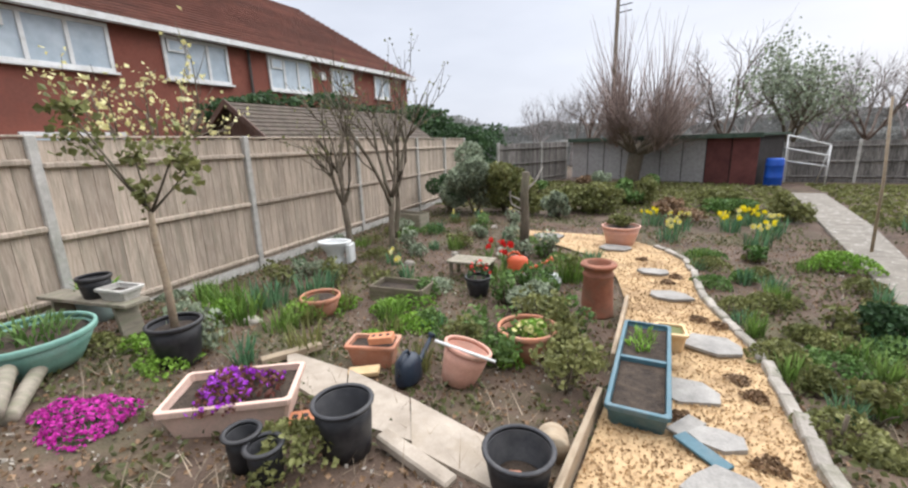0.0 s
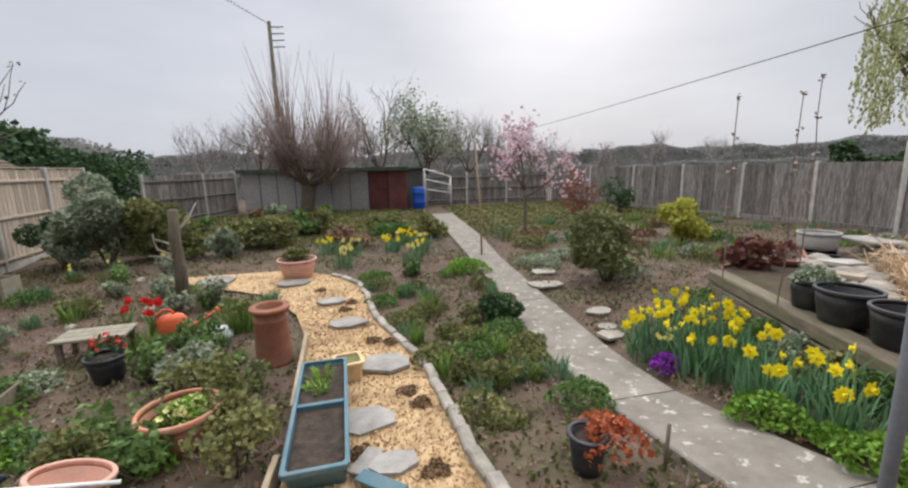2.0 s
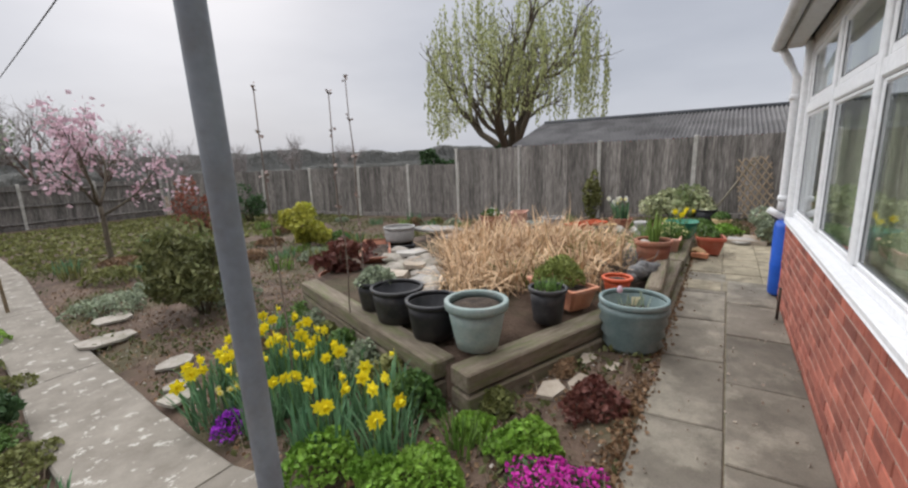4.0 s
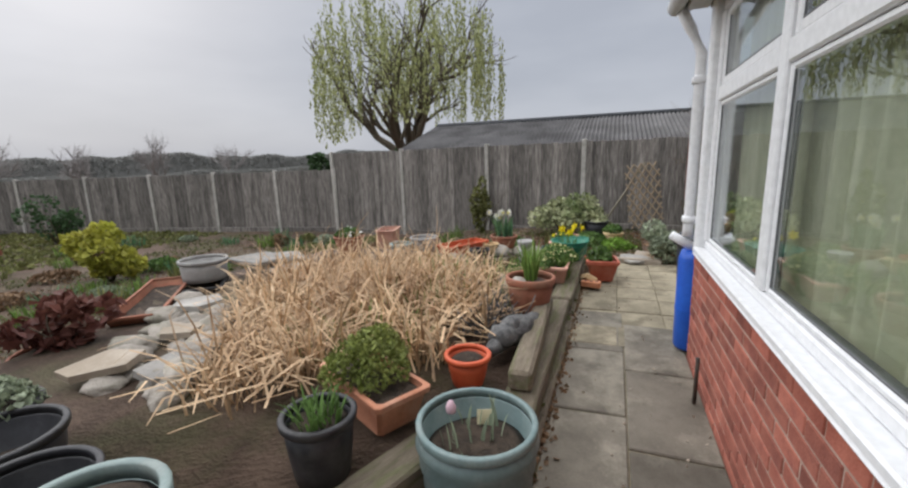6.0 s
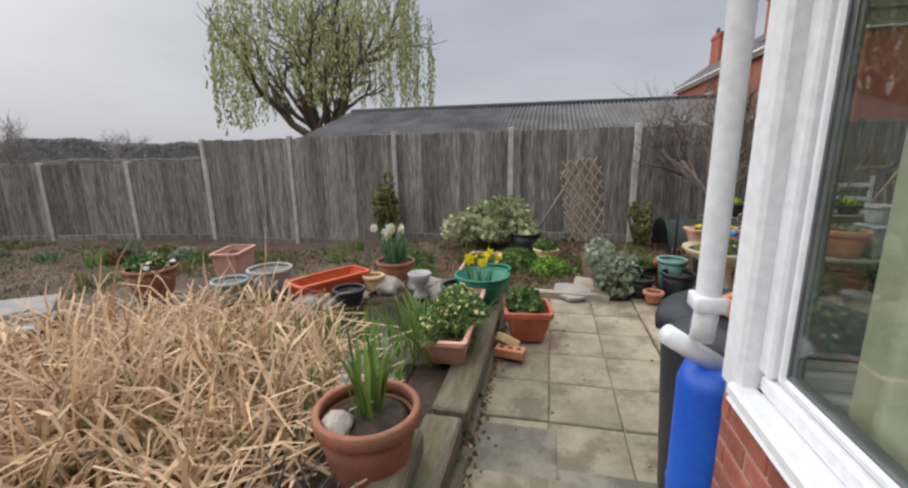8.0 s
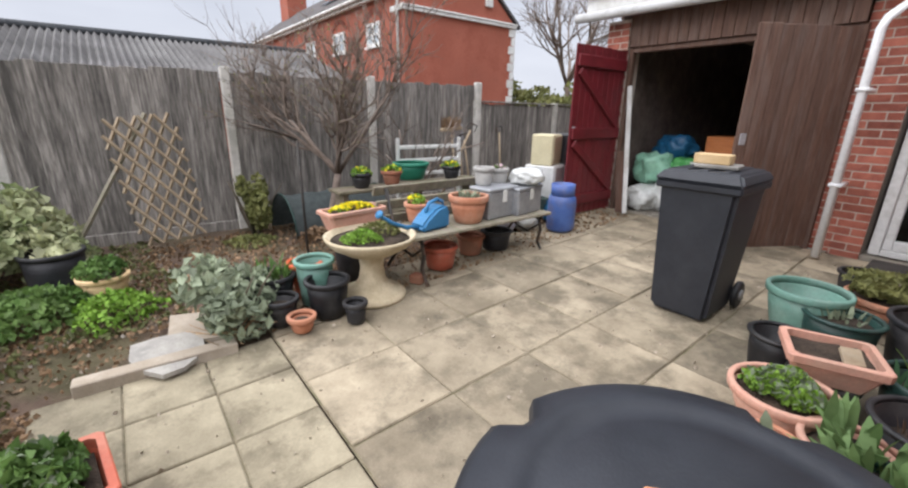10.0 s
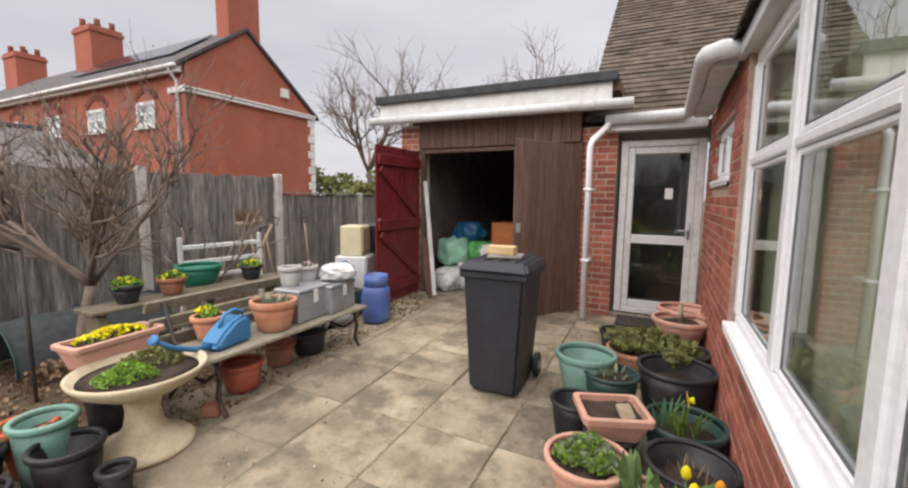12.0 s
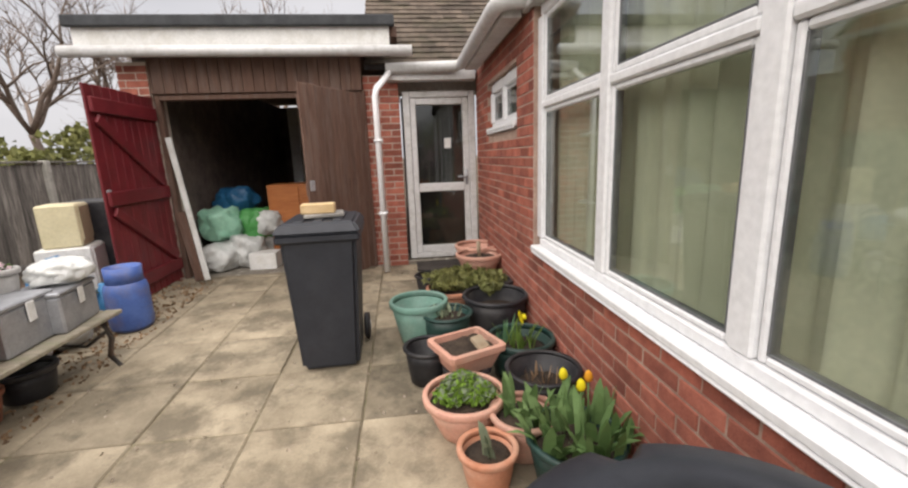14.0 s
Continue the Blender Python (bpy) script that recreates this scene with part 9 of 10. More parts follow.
def trellis(x, y, rz):
    t = thing("trellis", on(x, y, 0, rz), "fan of weathered diamond trellis leaning by the fence", "trellis")
    W, H = 0.3, 0.62
    for sgn in (-1, 1):
        for k in range(-7, 8):
            # a lath at slope sgn * 1.6 through (k * 0.13, 0), cut to the panel
            pts = []
            for zc in (-H, H):
                xx = k * 0.13 + sgn * zc / 1.6
                if abs(xx) > W:
                    xx = math.copysign(W, xx)
                    zc = (xx - k * 0.13) * 1.6 * sgn
                pts.append((xx, zc))
            if max(abs(p[1]) for p in pts) > H + 0.001 or abs(pts[0][1] - pts[1][1]) < 0.1:
                continue
            b = Mesh()
            b.m = pose(0, 0, 0.78, 0, 7, 0)
            b.tube([(pts[0][0], 0.01 * sgn, pts[0][1]), (pts[1][0], 0.01 * sgn, pts[1][1])], 0.016, 4)
            part("lath", b, M_WOOD, t)
    b = Mesh()
    b.tube([(0.85, -0.02, 0.0), (0.0, -0.02, 1.42)], 0.022, 5)
    part("prop", b, M_BENCH, t)


trellis(12.2, 0.03, 88)
tree("acer_tree", 11.85, -1.6, "bare spreading ornamental tree before the fence", 0.75, 0.055, 1.05, 3, 6, M_TWIG, 520, starts=6, spread=0.75, first=(0.5, 1.0), rise=0.1, leaf_mat=M_LEAFO, leaf_n=700, leaf_size=0.018, leaf_jit=0.03, crown_label="tiny pale buds", shrink=0.64)
tree("thin_shrub_tree", 11.6, -2.7, "thin bare multi-stemmed shrub before the fence", 0.35, 0.03, 0.9, 2, 4, M_TWIG, 521, starts=5, spread=0.6, first=(0.5, 0.9))


def iron_crook(x, y):
    t = thing("iron_crook", on(x, y), "thin black iron feeder pole with a bent arm", "pole")
    part("shaft", Mesh(True).tube([(0, 0, -0.1), (0.02, 0.0, 1.15)], 0.014, 8), M_IRON, t)
    part("arm", Mesh(True).tube([(0.02, 0, 1.15), (0.02, 0.18, 1.23), (0.0, 0.42, 1.3)], 0.012, 8), M_IRON, t)


iron_crook(11.3, -1.08)


def net_tunnel(x, y, rz):
    t = thing("net_tunnel", on(x, y, 0, rz), "low grey-green net tunnel stretched over hoops", "cloche")
    n, L, rad = 14, 1.3, 0.36
    b = Mesh(True)
    v = []
    for i in range(9):
        xx = -L / 2 + L * i / 8
        sag = 1 - 0.05 * math.sin(i * math.pi / 2) ** 2
        v += [(xx, rad * math.cos(math.pi * k / n) * sag, rad * 1.25 * math.sin(math.pi * k / n) * sag) for k in range(n + 1)]
    b.raw(v, [(i * (n + 1) + k, i * (n + 1) + k + 1, (i + 1) * (n + 1) + k + 1, (i + 1) * (n + 1) + k) for i in range(8) for k in range(n)])
    part("cover", b, M_NET, t)
    for i in (0, 4, 8):
        xx = -L / 2 + L * i / 8
        part("hoop", Mesh(True).tube([(xx, (rad + 0.008) * math.cos(math.pi * k / n), (rad * 1.25 + 0.008) * math.sin(math.pi * k / n)) for k in range(n + 1)], 0.01, 6), M_DGREEN, t)


net_tunnel(12.2, -1.75, 95)


def white_rack(x, y, z0, rz):
    t = thing("clothes_airer", pose(x, y, gz(x, y), 0, 0, rz), "white slatted rack propped behind the bench", "rack")
    for k in range(3):
        part("rail", Mesh().cbox(-0.42, 0.42, -0.015, 0.015, z0 + k * 0.16, z0 + 0.045 + k * 0.16, 0.005), M_WHITE, t)
    for sx in (-1, 1):
        part("upright", Mesh().cbox(sx * 0.43 - 0.02, sx * 0.43 + 0.02, -0.02, 0.02, 0.0, z0 + 0.45, 0.005), M_WHITE, t)


white_rack(11.5, -2.75, 0.6, -96)
pot(11.3, -2.35, 0.2, 0.2, M_GREENPL, "green plastic bowl on the shelf behind the bench", z=0.72, fill=0.6, taper=0.7)


def plank_shelf(x, y, rz):
    t = thing("plank_stand", on(x, y, 0, rz), "rough plank stand behind the bench", "stand")
    for k, z in enumerate((0.35, 0.6)):
        part("plank", Mesh().cbox(-0.9, 0.9, -0.14, 0.14, z, z + 0.03, 0.006), M_SLEEPER, t)
    for sx in (-1, 1):
        part("post", Mesh().cbox(sx * 0.82 - 0.03, sx * 0.82 + 0.03, -0.1, 0.1, 0, 0.349, 0.006), M_SLEEPER, t)
        part("post", Mesh().cbox(sx * 0.82 - 0.03, sx * 0.82 + 0.03, -0.1, 0.1, 0.381, 0.599, 0.006), M_SLEEPER, t)


plank_shelf(11.05, -2.2, -90)
for i, (y, c_) in enumerate(((-1.6, M_BLACKPL), (-1.95, M_TERRAD), (-2.75, M_BLACKPL))):
    t, zt = pot(11.05, y, 0.1, 0.15, c_, "small pot of yellow flowers on the stand", z=gz(11.05, -2.2) + 0.632, fill=0.85)
    cushion(11.05, y, 0.1, 0.08, 60, M_LEAFB, M_YELLOW, 14, "small yellow flowers in a pot", 530 + i, 0.04, 0.035, z=zt, name="yellow_flowers")


def tool(name, x, y, h, rz, lean, head, label):
    t = thing(name, pose(x, y, gz(x, y), 0, lean, rz), label, "tool", "garden tools")
    part("shaft", Mesh(True).tube([(0, 0, 0.0), (0, 0, h)], 0.016, 8), M_WOOD, t)
    if head == "broom":
        part("head", Mesh().cbox(-0.17, 0.17, -0.05, 0.05, h + 0.001, h + 0.05, 0.01), M_WOOD, t)
        b = Mesh()
        blades(b, 160, 0.15, 0.16, 0.25, 0.01, 4, origin=(0, 0, h + 0.05))
        part("bristles", b, M_DRY, t)
    elif head == "spade":
        part("head", Mesh().cbox(-0.09, 0.09, -0.008, 0.008, h + 0.001, h + 0.28, 0.006), M_STEEL, t)
    else:
        part("grip", Mesh(True).tube([(-0.06, 0, h), (-0.06, 0, h + 0.09), (0.06, 0, h + 0.09), (0.06, 0, h)], 0.012, 6), M_IRON, t)


tool("broom", 12.2, -3.75, 1.05, 80, 6, "broom", "upturned broom leaning on the fence")
tool("spade", 12.25, -3.95, 0.85, 80, 8, "spade", "upturned spade leaning on the fence")
tool("garden_fork", 12.2, -4.05, 0.9, 80, 10, "grip", "garden fork leaning on the fence")
tool("rake", 12.0, -3.2, 1.2, 60, -24, "grip", "wooden shafted rake leaning by the fence")
tool("hoe", 12.4, -4.9, 0.95, 85, 6, "grip", "hoe leaning on the low fence")


def gas_bottle(x, y):
    t = thing("gas_bottle", on(x, y, 0.002), "blue steel gas bottle beside the red door", "gas bottle")
    b = Mesh(True)
    b.lathe([(0.12, 0), (0.15, 0.02), (0.16, 0.05), (0.16, 0.34), (0.15, 0.40), (0.11, 0.44), (0.05, 0.455), (0.001, 0.455)], 30)
    part("body", b, M_GAS, t)
    b = Mesh(True)
    b.lathe([(0.124, 0.415), (0.134, 0.415), (0.136, 0.55), (0.126, 0.55)], 24, closed=True)
    part("collar", b, M_GAS, t)
    b = Mesh(True)
    b.lathe([(0.025, 0.456), (0.025, 0.5), (0.015, 0.51), (0.001, 0.512)], 12)
    part("valve", b, M_STEEL, t)


gas_bottle(10.12, -3.66)


def box_unit(name, x, y, z, lx, ly, h, mat_, rz, label, panel):
    t = thing(name, pose(x, y, z, 0, 0, rz), label, "box")
    part("body", Mesh().cbox(-lx / 2, lx / 2, -ly / 2, ly / 2, 0, h, 0.015), mat_, t)
    part("front_panel", Mesh().cbox(-lx / 2 - 0.012, -lx / 2 - 0.001, -ly / 2 + 0.02, ly / 2 - 0.02, 0.06, h - 0.02, 0.005), panel, t)


box_unit("white_cabinet", 10.95, -4.3, gz(11, -4.3), 0.42, 0.42, 0.62, M_WHITE, 20, "white metal cabinet before the fence", M_WHITE)
box_unit("cream_heater", 10.95, -4.3, gz(11, -4.3) + 0.622, 0.3, 0.34, 0.4, M_CREAM, 20, "cream enamel heater on a white cabinet", M_CREAM)
box_unit("black_cabinet", 10.9, -4.75, gz(11, -4.8), 0.5, 0.45, 1.0, M_BLACKPL, 10, "black cabinet behind the red door", M_BLACKPL)
watering_can(10.75, -3.75, gz(10.7, -3.7) + 0.32, 60, M_WCAN, "pale blue can on a crate", 1.1)
trough(10.75, -3.6, 0.6, 0.42, 0.3, M_DGREEN, "dark blue-green plastic crate by the fence", 80, fill=0.95, soil=M_DARK)
t, zt = pot(11.3, -3.6, 0.2, 0.4, M_WCAN, "blue plastic tub by the fence", fill=0.9)
bush("blue_bag_heap", 10.9, -3.3, 0.2, 0.42, 60, 0.16, M_CLEARBAG, "crumpled pale plastic bags by the bench", 540, False, "bags")
b = Mesh(True)
b.lathe([(0.09, 0), (0.1, 0.02), (0.1, 0.2), (0.05, 0.27), (0.03, 0.3), (0.03, 0.33), (0.001, 0.33)], 18)
solid("blue_bottle", b, M_WCAN, "large blue plastic bottle by the gas bottle", "bottle", m=on(10.5, -3.95, 0.0))
b = Mesh(True)
b.lathe([(0.08, 0), (0.11, 0.03), (0.12, 0.15), (0.08, 0.26), (0.02, 0.3), (0.001, 0.3)], 14, wob=0.1)
solid("white_sack", b, M_WHITE, "small white sack by the gas bottle", "sack", m=on(10.35, -3.95, 0.0))

# ---- pots along the house wall ----
HW = "pots along the house wall"
for i, (x, y, r, h, m_, lb, fl, tp, rm_) in enumerate((
    (6.96, -4.42, 0.23, 0.36, M_TERRAP, "wide pinkish bowl pot by the back door", 0.8, 0.6, 0.04),
    (7.0, -4.02, 0.16, 0.14, M_TERRAD, "upturned terracotta base under a bowl pot", 0.95, 0.8, 0.02),
    (7.5, -3.8, 0.16, 0.25, M_BLACKPL, "black pot behind the shrubs", 0.8, 0.8, 0.02),
    (7.33, -3.56, 0.235, 0.2, M_TERRA, "terracotta pot with feathery shrub", 0.9, 0.75, 0.04),
    (7.05, -3.06, 0.25, 0.3, M_BLACKPL, "big black tub against the wall", 0.6, 0.85, 0.03),
    (7.0, -3.52, 0.2, 0.26, M_BLACKPL, "black tub against the wall", 0.5, 0.85, 0.03),
    (7.66, -2.98, 0.21, 0.33, M_TEAL, "pale teal empty pot on the slabs", 0.3, 0.68, 0.045),
    (7.46, -2.85, 0.18, 0.27, M_DGREEN, "dark green pot with seedlings", 0.85, 0.8, 0.02),
    (7.63, -2.42, 0.145, 0.24, M_BLACKPL, "empty black pot on the slabs", 0.2, 0.8, 0.02),
    (7.02, -2.42, 0.21, 0.25, M_DGREEN, "dark green tub with daffodil leaves", 0.7, 0.82, 0.04),
    (7.01, -2.0, 0.2, 0.27, M_BLACKPL, "black tub with dead stems", 0.6, 0.85, 0.02),
    (7.47, -1.9, 0.205, 0.23, M_TERRAP, "pink terracotta bowl with bright green leaves", 0.85, 0.62, 0.04),
    (7.42, -1.53, 0.125, 0.2, M_TERRA, "terracotta pot with a single seedling", 0.85, 0.75, 0.03),
    (7.2, -1.72, 0.16, 0.22, M_TERRAP, "pink pot of tulip leaves", 0.85, 0.75, 0.03),
    (7.03, -1.5, 0.21, 0.24, M_DGREEN, "large green tub full of tulips", 0.8, 0.8, 0.03))):
    pot(x, y, r, h, m_, lb, z=gz(x, y) + 0.004, fill=fl, taper=tp, rim=rm_, group=HW)
pot(7.0, -4.02, 0.23, 0.23, M_TERRAP, "wide pinkish bowl pot with a lone stem", z=gz(7, -4.02) + 0.146, fill=0.8, taper=0.6, rim=0.04, group=HW)
pot(7.4, -2.28, 0.14, 0.163, M_BLACKPL, "black pot under the square planter", z=gz(7.4, -2.28) + 0.004, fill=0.3, taper=0.85, group=HW)
t, zt = trough(7.4, -2.28, 0.35, 0.30, 0.15, M_TERRAP, "pink square planter propped on a pot", 22, z=gz(7.4, -2.28) + 0.168, fill=0.8, taper=0.75, rim=0.04)
bush("feathery_shrub", 7.33, -3.56, 0.25, 0.2, 700, 0.04, M_LEAFO, "feathery green shrub in terracotta", 551, False, "shrub", z=gz(7.3, -3.6) + 0.17, long=2)
bush("feathery_shrub", 7.08, -3.36, 0.2, 0.2, 420, 0.04, M_LEAFO, "feathery green shrub in a black tub", 552, False, "shrub", z=gz(7.1, -3.4) + 0.2, long=2)
cushion(7.47, -1.9, 0.14, 0.09, 420, M_LEAFB, M_LEAFG, 200, "bright green leafy plant in a pink bowl", 553, 0.04, 0.04, z=gz(7.4, -1.9) + 0.22, name="leafy_plant", cat="plant")
tuft(7.02, -2.42, 0.1, 0.18, 30, M_GRASS, "green daffodil leaves in a dark tub", 554, gz(7, -2.4) + 0.18, 0.5, 0.016)
daffodils(7.12, -2.44, 0.06, 0.22, 6, 1, "single yellow daffodil in a dark tub", 555, z=gz(7, -2.4) + 0.17)
tuft(7.46, -2.85, 0.12, 0.08, 30, M_LEAFG, "grey seedlings in a dark pot", 556, gz(7.5, -2.85) + 0.25, 0.8, 0.02)
tuft(7.01, -2.0, 0.1, 0.12, 26, M_DRY, "dead brown stems in a black tub", 557, gz(7, -2.0) + 0.16, 0.5, 0.008)


def tulips(x, y, z, r, n, nf, label, seed):
    t = thing("tulip_plant", (x, y, z), label, "flowers")
    part("foliage", blades(Mesh(), n, r, 0.21, 0.7, 0.042, seed, 0.4), M_LEAFT, t)
    rn_ = random.Random(seed)
    for k in range(nf):
        p = Vector((rn_.uniform(-r, r) * 0.7, rn_.uniform(-r, r) * 0.7, 0))
        hh = rn_.uniform(0.2, 0.29)
        part("stem", Mesh(True).tube([p, p + Vector((0.01, 0, hh))], 0.005, 5), M_LEAFT, t)
        b = Mesh(True)
        b.m = Matrix.Translation(p + Vector((0.01, 0, hh)))
        b.lathe([(0.001, 0), (0.015, 0.01), (0.02, 0.028), (0.014, 0.05), (0.003, 0.06)], 10, wob=0.12)
        part("flower", b, M_ORPETAL if k % 2 else M_YELLOW, t)
    return t


M_LEAFT = leaf("tulip_leaf", (0.10, 0.19, 0.06), (0.18, 0.28, 0.11), vary=0.25)
tulips(7.02, -1.5, gz(7, -1.5) + 0.2, 0.21, 80, 3, "green tulips with yellow and orange buds", 561)
tulips(7.2, -1.72, gz(7.2, -1.7) + 0.19, 0.1, 22, 0, "green tulip leaves in a pink pot", 562)
tuft(7.42, -1.5, 0.02, 0.14, 5, M_LEAFG, "single blue-green seedling in a pot", 563, gz(7.4, -1.5) + 0.18, 0.4, 0.05)
b = Mesh(True)
b.tube([(0, 0, 0), (0.01, 0, 0.16)], 0.02, 8)
solid("cut_stem", b, M_WOOD, "short cut stem standing in a bowl pot", "stem", m=pose(7.0, -4.02, gz(7, -4.02) + 0.33))
b = Mesh()
b.cbox(-0.04, 0.04, -0.012, 0.012, 0, 0.1, 0.004)
solid("wood_label", b, M_WOOD, "flat wooden label lying in the square planter", "label", m=pose(7.3, -2.2, zt + 0.01, 62, 0, 30))


# ---- garage contents ----
def bag(x, y, z, r, h, mat_, label, seed, group="bags in the garage"):
    bm = bmesh.new()
    bmesh.ops.create_icosphere(bm, subdivisions=4, radius=1)
    for v in bm.verts:
        p = v.co.copy()
        k = 1 + 0.28 * noise.noise(p * 1.8 + Vector((seed, 0, 0))) + 0.13 * noise.noise(p * 5 + Vector((0, seed, 0))) + 0.05 * noise.noise(p * 12)
        if p.z > 0.75:
            k *= 1 - (p.z - 0.75) * 1.2
        v.co = Vector((p.x * r * k, p.y * r * k, max(p.z * k, -0.8) * h * 0.5 + h * 0.4))
    me = bpy.data.meshes.new("bag")
    bm.to_mesh(me)
    bm.free()
    me.materials.append(mat_)
    me.polygons.foreach_set("use_smooth", [True] * len(me.polygons))
    o = new("refuse_bag", me)
    o.matrix_basis = pose(x, y, z)
    tagged(o, label, "bag", group)


GF = 0.236
bag(10.05, -5.35, GF, 0.25, 0.42, M_CLEARBAG, "crumpled grey see-through bag on the garage floor", 1)
bag(10.08, -5.6, GF + 0.34, 0.27, 0.5, M_MINTBAG, "full mint-green plastic bag in the garage", 2)
bag(9.75, -5.5, GF, 0.24, 0.5, M_CLEARBAG, "crumpled pale plastic bag in the garage", 3)
bag(9.7, -5.75, GF + 0.3, 0.25, 0.5, M_GREENBAG, "bright green plastic bag in the garage", 4)
bag(9.98, -5.95, GF + 0.62, 0.26, 0.45, M_BLUEBAG, "dark blue plastic bag on the heap", 5)
bag(9.55, -5.7, GF + 0.36, 0.2, 0.4, M_CLEARBAG, "pale plastic bag on the heap", 6)
bag(10.0, -6.0, GF, 0.35, 0.8, M_CLEARBAG, "large pale bag at the back of the heap", 7)
bag(9.65, -6.0, GF, 0.3, 0.6, M_CLEARBAG, "large pale bag at the back of the heap", 8)
bag(10.02, -2.92, SZ + 0.272, 0.17, 0.2, M_CLEARBAG, "crumpled clear plastic bag on a metal case", 11, "bags by the bench")
bag(10.6, -3.2, gz(10.6, -3.2), 0.2, 0.42, M_LILACBAG, "crumpled pale lilac plastic bag beside the bench", 12, "bags by the bench")
bag(10.45, -3.42, gz(10.4, -3.4), 0.16, 0.34, M_CLEARBAG, "crumpled clear plastic bag beside the bench", 13, "bags by the bench")
solid("white_board", Mesh().cbox(-0.03, 0.03, -0.012, 0.012, 0, 1.62, 0.004), M_WHITE, "long white board leaning in the garage doorway", "board", m=pose(10.02, -4.87, GF - 0.004, 4, 8, 0))
solid("dark_board", Mesh().cbox(-0.05, 0.05, -0.012, 0.012, 0, 0.8, 0.004), M_BROWN, "short dark board leaning in the garage doorway", "board", m=pose(10.1, -4.87, GF - 0.004, 4, 9, 0))


def cabinet(x, y):
    t = thing("wooden_cabinet", (x, y, GF), "orange veneered wooden cabinet inside the garage", "cabinet")
    part("body", Mesh().cbox(-0.42, 0.42, -0.22, 0.22, 0.05, 1.0, 0.008), M_VENEER, t)
    for sx in (-1, 1):
        d_ = part("door", Mesh().cbox(sx * 0.205 - 0.19, sx * 0.205 + 0.19, 0.221, 0.24, 0.1, 0.96, 0.004), M_VENEER, t)
        part("knob", Mesh(True).tube([(sx * 0.05, 0.241, 0.55), (sx * 0.05, 0.265, 0.55)], 0.014, 8), M_STEEL, d_)
    part("plinth", Mesh().box(-0.4, 0.4, -0.2, 0.2, 0, 0.049), M_DARK, t)


cabinet(9.1, -5.95)
solid("carton", Mesh().cbox(-0.16, 0.16, -0.12, 0.12, 0, 0.2, 0.004), M_WHITE, "small pale carton on the garage floor", "box", m=pose(9.5, -5.3, GF))
solid("pale_pillar", Mesh().cbox(-0.1, 0.1, -0.06, 0.06, 0, 2.3, 0.01), M_WHITE, "pale upright pillar deep in the garage", "pillar", m=pose(9.75, -8.6, GF))


# ---- more planting in the west bed ----
r_ = random.Random(66)


def in_west(x, y):
    return x < edge_at(GLF, y) - 0.12 and not (-3.2 < x < -0.6 and 1.5 < y < 2.4)


k = 0
while k < 95:
    y = r_.uniform(1.0, 9.5) ** 1.0
    x = r_.uniform(-6.0, -0.6)
    if not in_west(x, y) or x < -6.1 - (y - 2.4) * 0.13:
        continue
    k += 1
    q = r_.random()
    if q < 0.32:
        cushion(x, y, r_.uniform(0.14, 0.34), r_.uniform(0.1, 0.26), 260, r_.choice([M_LEAF, M_LEAFO, M_LEAFO, M_LEAFG, M_LEAFB]), None, 0, "low leafy weed mound in the west bed", 700 + k, 0.045, name="weed_mound", cat="plant", group="west bed mounds")
    elif q < 0.56:
        tuft(x, y, r_.uniform(0.08, 0.2), r_.uniform(0.18, 0.36), r_.randint(40, 90), r_.choice([M_GRASS, M_BLADE, M_LEAFO]), "tuft of green strap leaves in the west bed", 700 + k, width=0.014, group="west bed tufts")
    elif q < 0.86:
        bush("rose_bush", x, y, r_.uniform(0.2, 0.34), r_.uniform(0.3, 0.5), 240, 0.05, r_.choice([M_LEAFO, M_LEAFG, M_LEAF]), "sparse twiggy rose bush in the west bed", 700 + k, True, "bush", group="west bed bushes")
    else:
        rock(x, y, r_.uniform(0.06, 0.12), "small grey stone lying in the bed", 700 + k)
for i, (x, y) in enumerate(((-4.4, 2.75), (-4.6, 3.3), (-4.9, 2.9), (-4.4, 3.9))):
    tuft(x, y, 0.26, 0.38, 100, M_BLADE if i % 2 else M_GRASS, "large clump of green strap leaves by the fence", 820 + i, width=0.02, group="strap leaf clumps")
for i, (x, y) in enumerate(((-0.75, 3.35), (-0.7, 3.0), (-0.9, 3.8), (-1.7, 3.3))):
    bush("rose_bush", x, y, 0.28, 0.45, 520, 0.038, M_LEAFO, "leafy green rose bush beside the gravel", 830 + i, True, "bush", group="west bed bushes")
cushion(-2.6, 2.95, 0.2, 0.14, 300, M_LEAFB, None, 0, "bright green leafy mound in the bed", 836, 0.05, name="leafy_mound", cat="plant")
cushion(-2.55, 3.6, 0.26, 0.12, 300, M_LEAFB, None, 0, "yellow-green leafy mound in the bed", 837, 0.05, name="leafy_mound", cat="plant")
for i, (x, y) in enumerate(((-4.3, 5.6), (-3.6, 5.0), (-5.2, 9.5), (-4.6, 9.8), (-3.8, 10.2))):
    daffodils(x, y, 0.12, 0.3, 30, 2, "few pale daffodils in the west bed", 840 + i, mat_=M_PRIM)
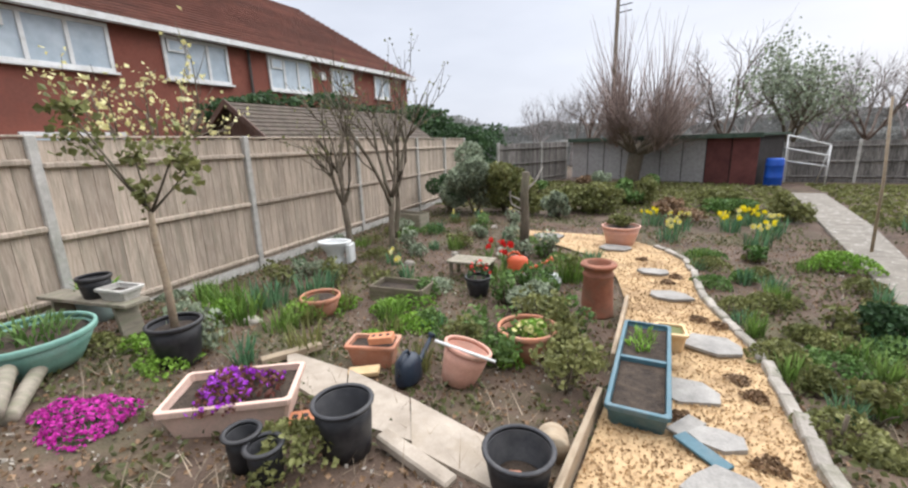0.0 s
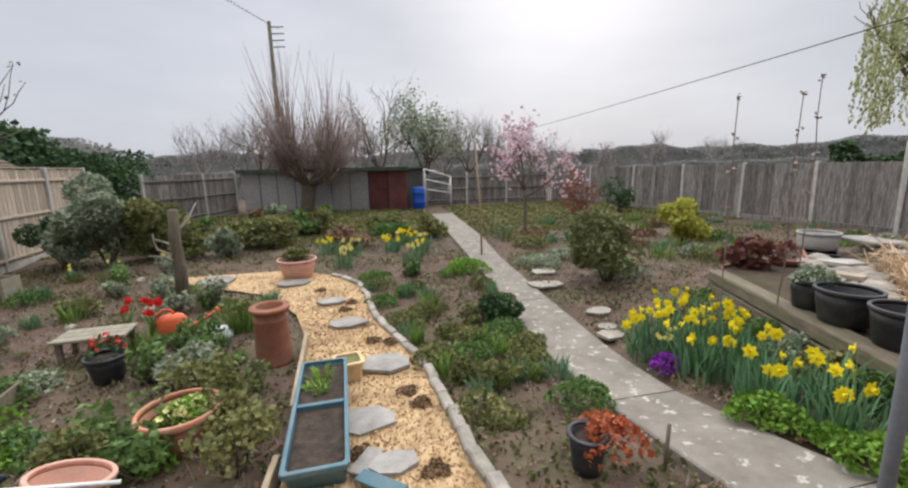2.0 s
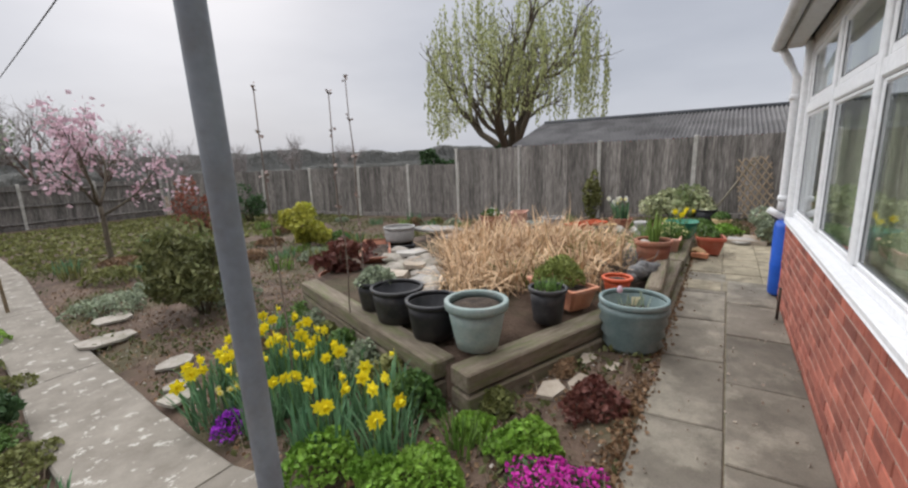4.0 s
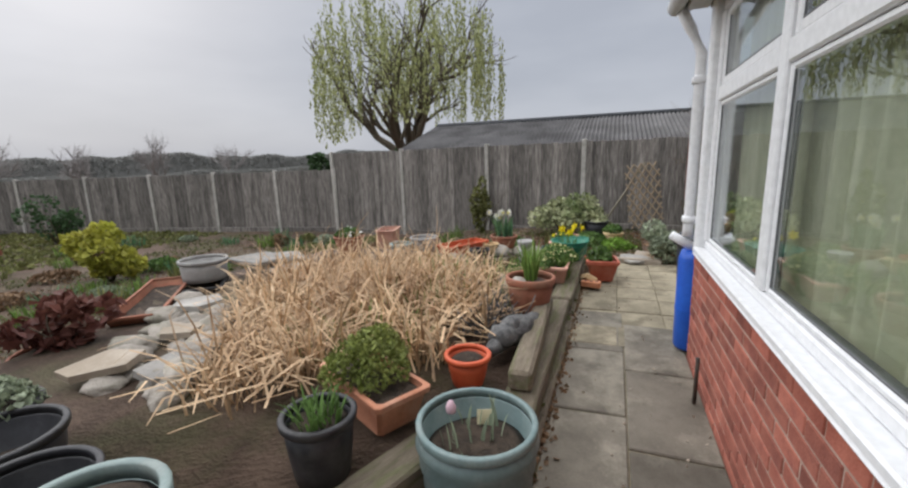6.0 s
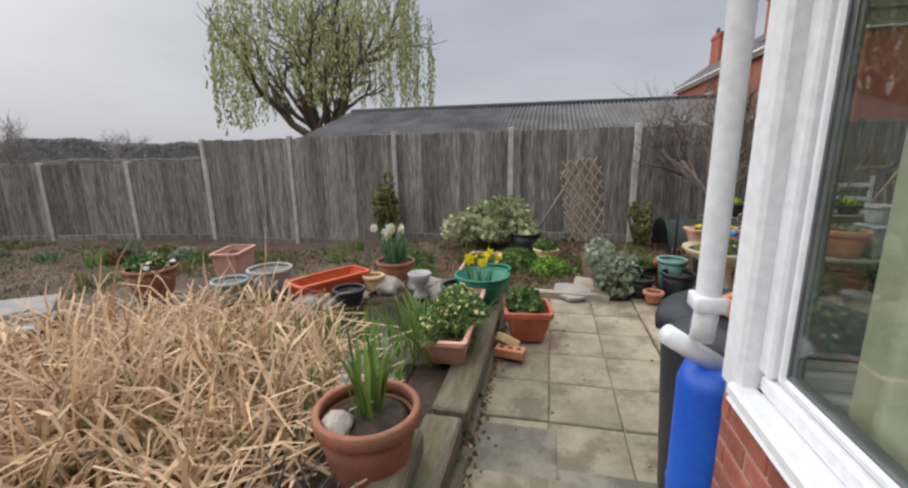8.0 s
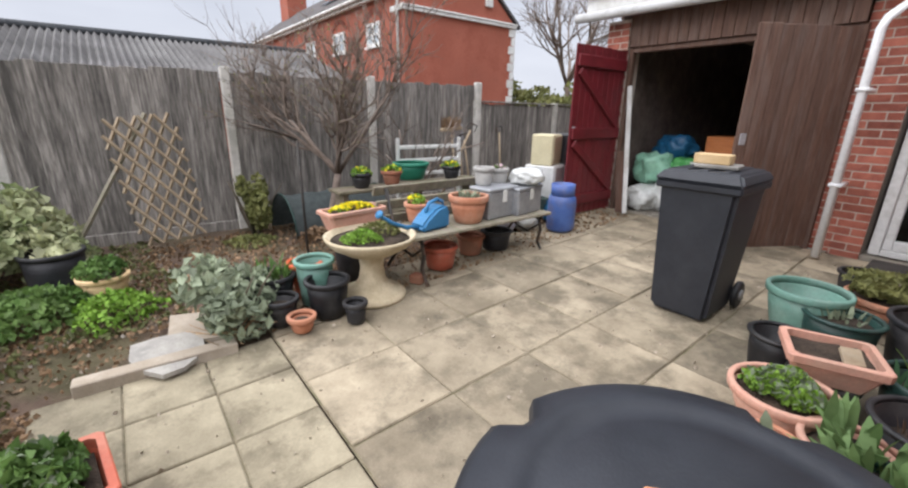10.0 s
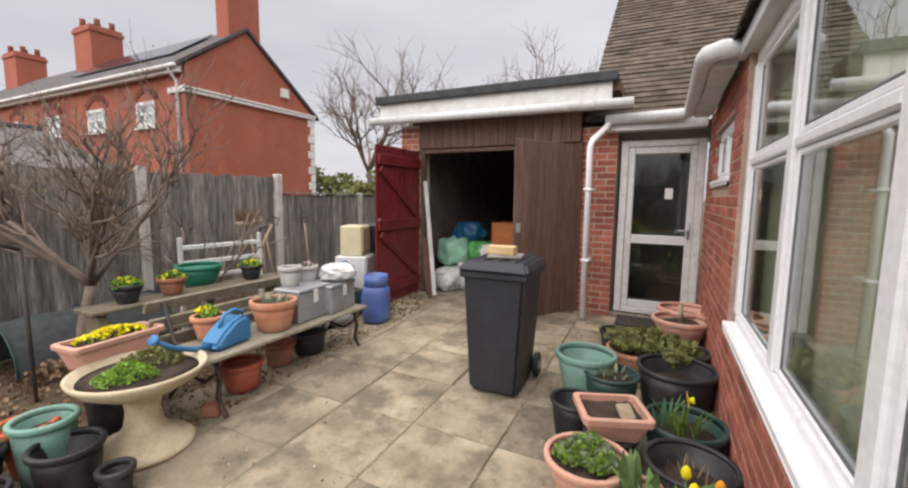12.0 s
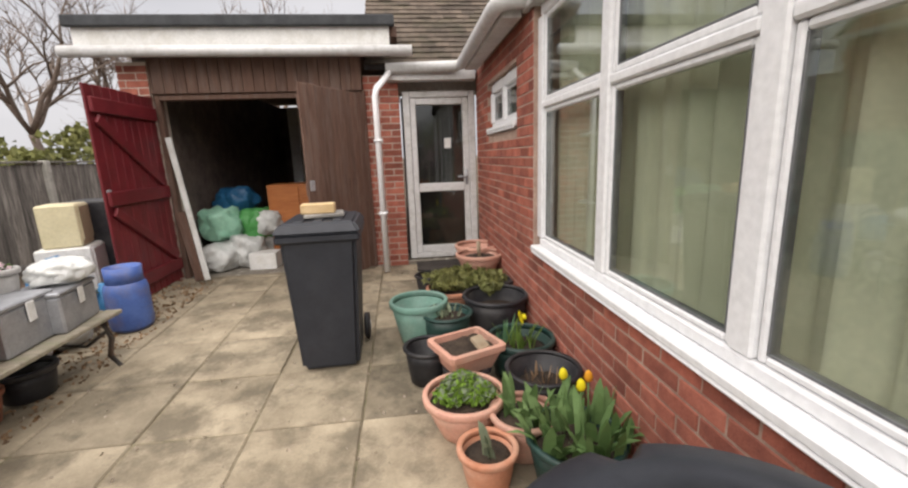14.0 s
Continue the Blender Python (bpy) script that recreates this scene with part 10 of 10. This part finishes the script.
for i in range(16):
    x, y = r_.uniform(-6, 2.0), r_.uniform(10.5, 18.0)
    bush("far_shrub", x, y, r_.uniform(0.4, 0.9), r_.uniform(0.4, 0.9), 900, 0.08, r_.choice([M_LEAFO, M_LEAF, M_LEAFG, M_DRY]), "low shrub towards the end of the garden", 850 + i, True, "bush", group="far shrubs")
for i in range(22):
    x, y = r_.uniform(9.9, 12.6), r_.uniform(1.2, 8.0)
    if x > 12.2 + y * 0.1:
        continue
    if i % 2:
        cushion(x, y, r_.uniform(0.15, 0.35), r_.uniform(0.1, 0.25), 240, r_.choice([M_LEAF, M_LEAFO, M_DRY]), None, 0, "low leafy weed mound before the fence", 880 + i, 0.05, name="weed_mound", cat="plant", group="fence border mounds")
    else:
        tuft(x, y, 0.15, 0.3, 50, r_.choice([M_GRASS, M_LEAFO]), "tuft of grass before the fence", 880 + i, group="fence border tufts")
for i in range(10):
    x, y = r_.uniform(11.0, 12.3), r_.uniform(-3.6, -0.4)
    cushion(x, y, r_.uniform(0.12, 0.3), r_.uniform(0.06, 0.16), 200, r_.choice([M_LEAFO, M_LEAFD, M_DRY]), None, 0, "low weeds in the shady fence border", 910 + i, 0.045, name="weed_mound", cat="plant", group="fence border mounds")

# ---- litter, weeds and pebbles over the soil ----
r_ = np.random.default_rng(15)


def soil_points(n, x0, x1, y0, y1, power=1.0):
    x = r_.uniform(x0, x1, n)
    y = y0 + (y1 - y0) * r_.uniform(0, 1, n) ** power
    keep = []
    for a, b_ in zip(x, y):
        if in_patio(a, b_) or (edge_at(PATH_L, b_) - 0.03 < a < edge_at(PATH_R, b_) + 0.03 and b_ > 0.9):
            continue
        if 1.0 < b_ < 9.0 and edge_at(GLF, b_) - 0.02 < a < edge_at(GR, b_) + 0.03:
            continue
        if b_ < 0.0 and a < 6.9:
            continue
        keep.append((a, b_, gz(a, b_) + noise.noise((a * 1.7, b_ * 1.7, 0.3)) * 0.025 + 0.012))
    return np.array(keep)


p = soil_points(40000, -7, 12.6, 0.1, 10, 1.4)
solid("leaf_litter", quads(Mesh(), p, 0.03, 0.6, 1.1, 1), M_DRY, "dry brown leaf litter and bark bits on soil", "litter", kind="stuff")
p = soil_points(7000, 10.4, 12.6, -4.4, 2.0)
solid("leaf_litter", quads(Mesh(), p, 0.035, 0.6, 1.1, 2), M_DRY, "dry brown leaf litter along the fence", "litter", kind="stuff")
p = soil_points(60000, -7, 12.8, 0.1, 14, 1.3)
m_ = np.array([noise.noise((a * 0.9, b_ * 0.9, 4.0)) + 0.35 * noise.noise((a * 3, b_ * 3, 8.0)) for a, b_, c_ in p])
p = p[m_ > -0.06]
p[:, 2] += r_.uniform(0, 0.04, len(p))
solid("ground_weeds", quads(Mesh(), p, 0.034, 0.8, 1.6, 3), M_WEED, "low green weeds and moss spreading over soil", "weeds", kind="stuff")
p = soil_points(12000, -7, 12.6, 0.1, 9, 1.5)
solid("soil_pebbles", quads(Mesh(), p, 0.026, 0.9, 1.0, 4), M_ROCK, "pale grit and pebbles scattered on soil", "pebbles", kind="stuff")
p = soil_points(13000, -6.2, 12.4, 0.3, 11, 1.3)
m_ = np.array([noise.noise((a * 1.3, b_ * 1.3, 9.0)) for a, b_, c_ in p])
p = p[m_ > -0.1]
st = Mesh()
for a, b_, c_ in p:
    th_, ln, w = r_.uniform(0, 6.28), r_.uniform(0.05, 0.26), r_.uniform(0.002, 0.005)
    dx, dy, up = math.cos(th_), math.sin(th_), r_.uniform(0.05, 1.2)
    k_ = ln / math.sqrt(1 + up * up)
    st.raw([(a - dy * w, b_ + dx * w, c_ - 0.01), (a + dy * w, b_ - dx * w, c_ - 0.01), (a + dx * k_, b_ + dy * k_, c_ + up * k_)], [(0, 1, 2)])
solid("dead_stems", st, M_DEADSTEM, "thin dead brown stems among the beds", "stems", kind="stuff")
p = soil_points(20000, -9, 13, 12, 21, 1.0)
solid("rough_grass", quads(Mesh(), p, 0.09, 0.8, 1.8, 5), M_LEAFO, "rough grass at the end of the garden", "grass", kind="stuff")

q = []
for _ in range(900):
    x, y = r_.uniform(3.2, 10.3), r_.uniform(-4.9, 0.85)
    if in_patio(x, y) and not (x < 6.85 and y < 0):
        q.append((x, y, gz(x, y) + 0.006))
solid("pale_specks", quads(Mesh(), np.array(q), 0.022, 1.5, 1.0, 6), M_PALEFLAG, "pale lichen flakes and petals on the slabs", "litter", kind="stuff")
q = []
for _ in range(5000):
    t_ = r_.uniform()
    x, y = (r_.uniform(9.9, 10.5), r_.uniform(-4.8, 0.9)) if t_ < 0.3 else (r_.uniform(2.3, 9.8), r_.normal(0.93, 0.04))
    q.append((x, y, gz(x, y) + 0.008))
solid("edge_litter", quads(Mesh(), np.array(q), 0.028, 0.8, 1.2, 7), M_DRY, "brown leaf bits along the slab edges", "litter", kind="stuff")
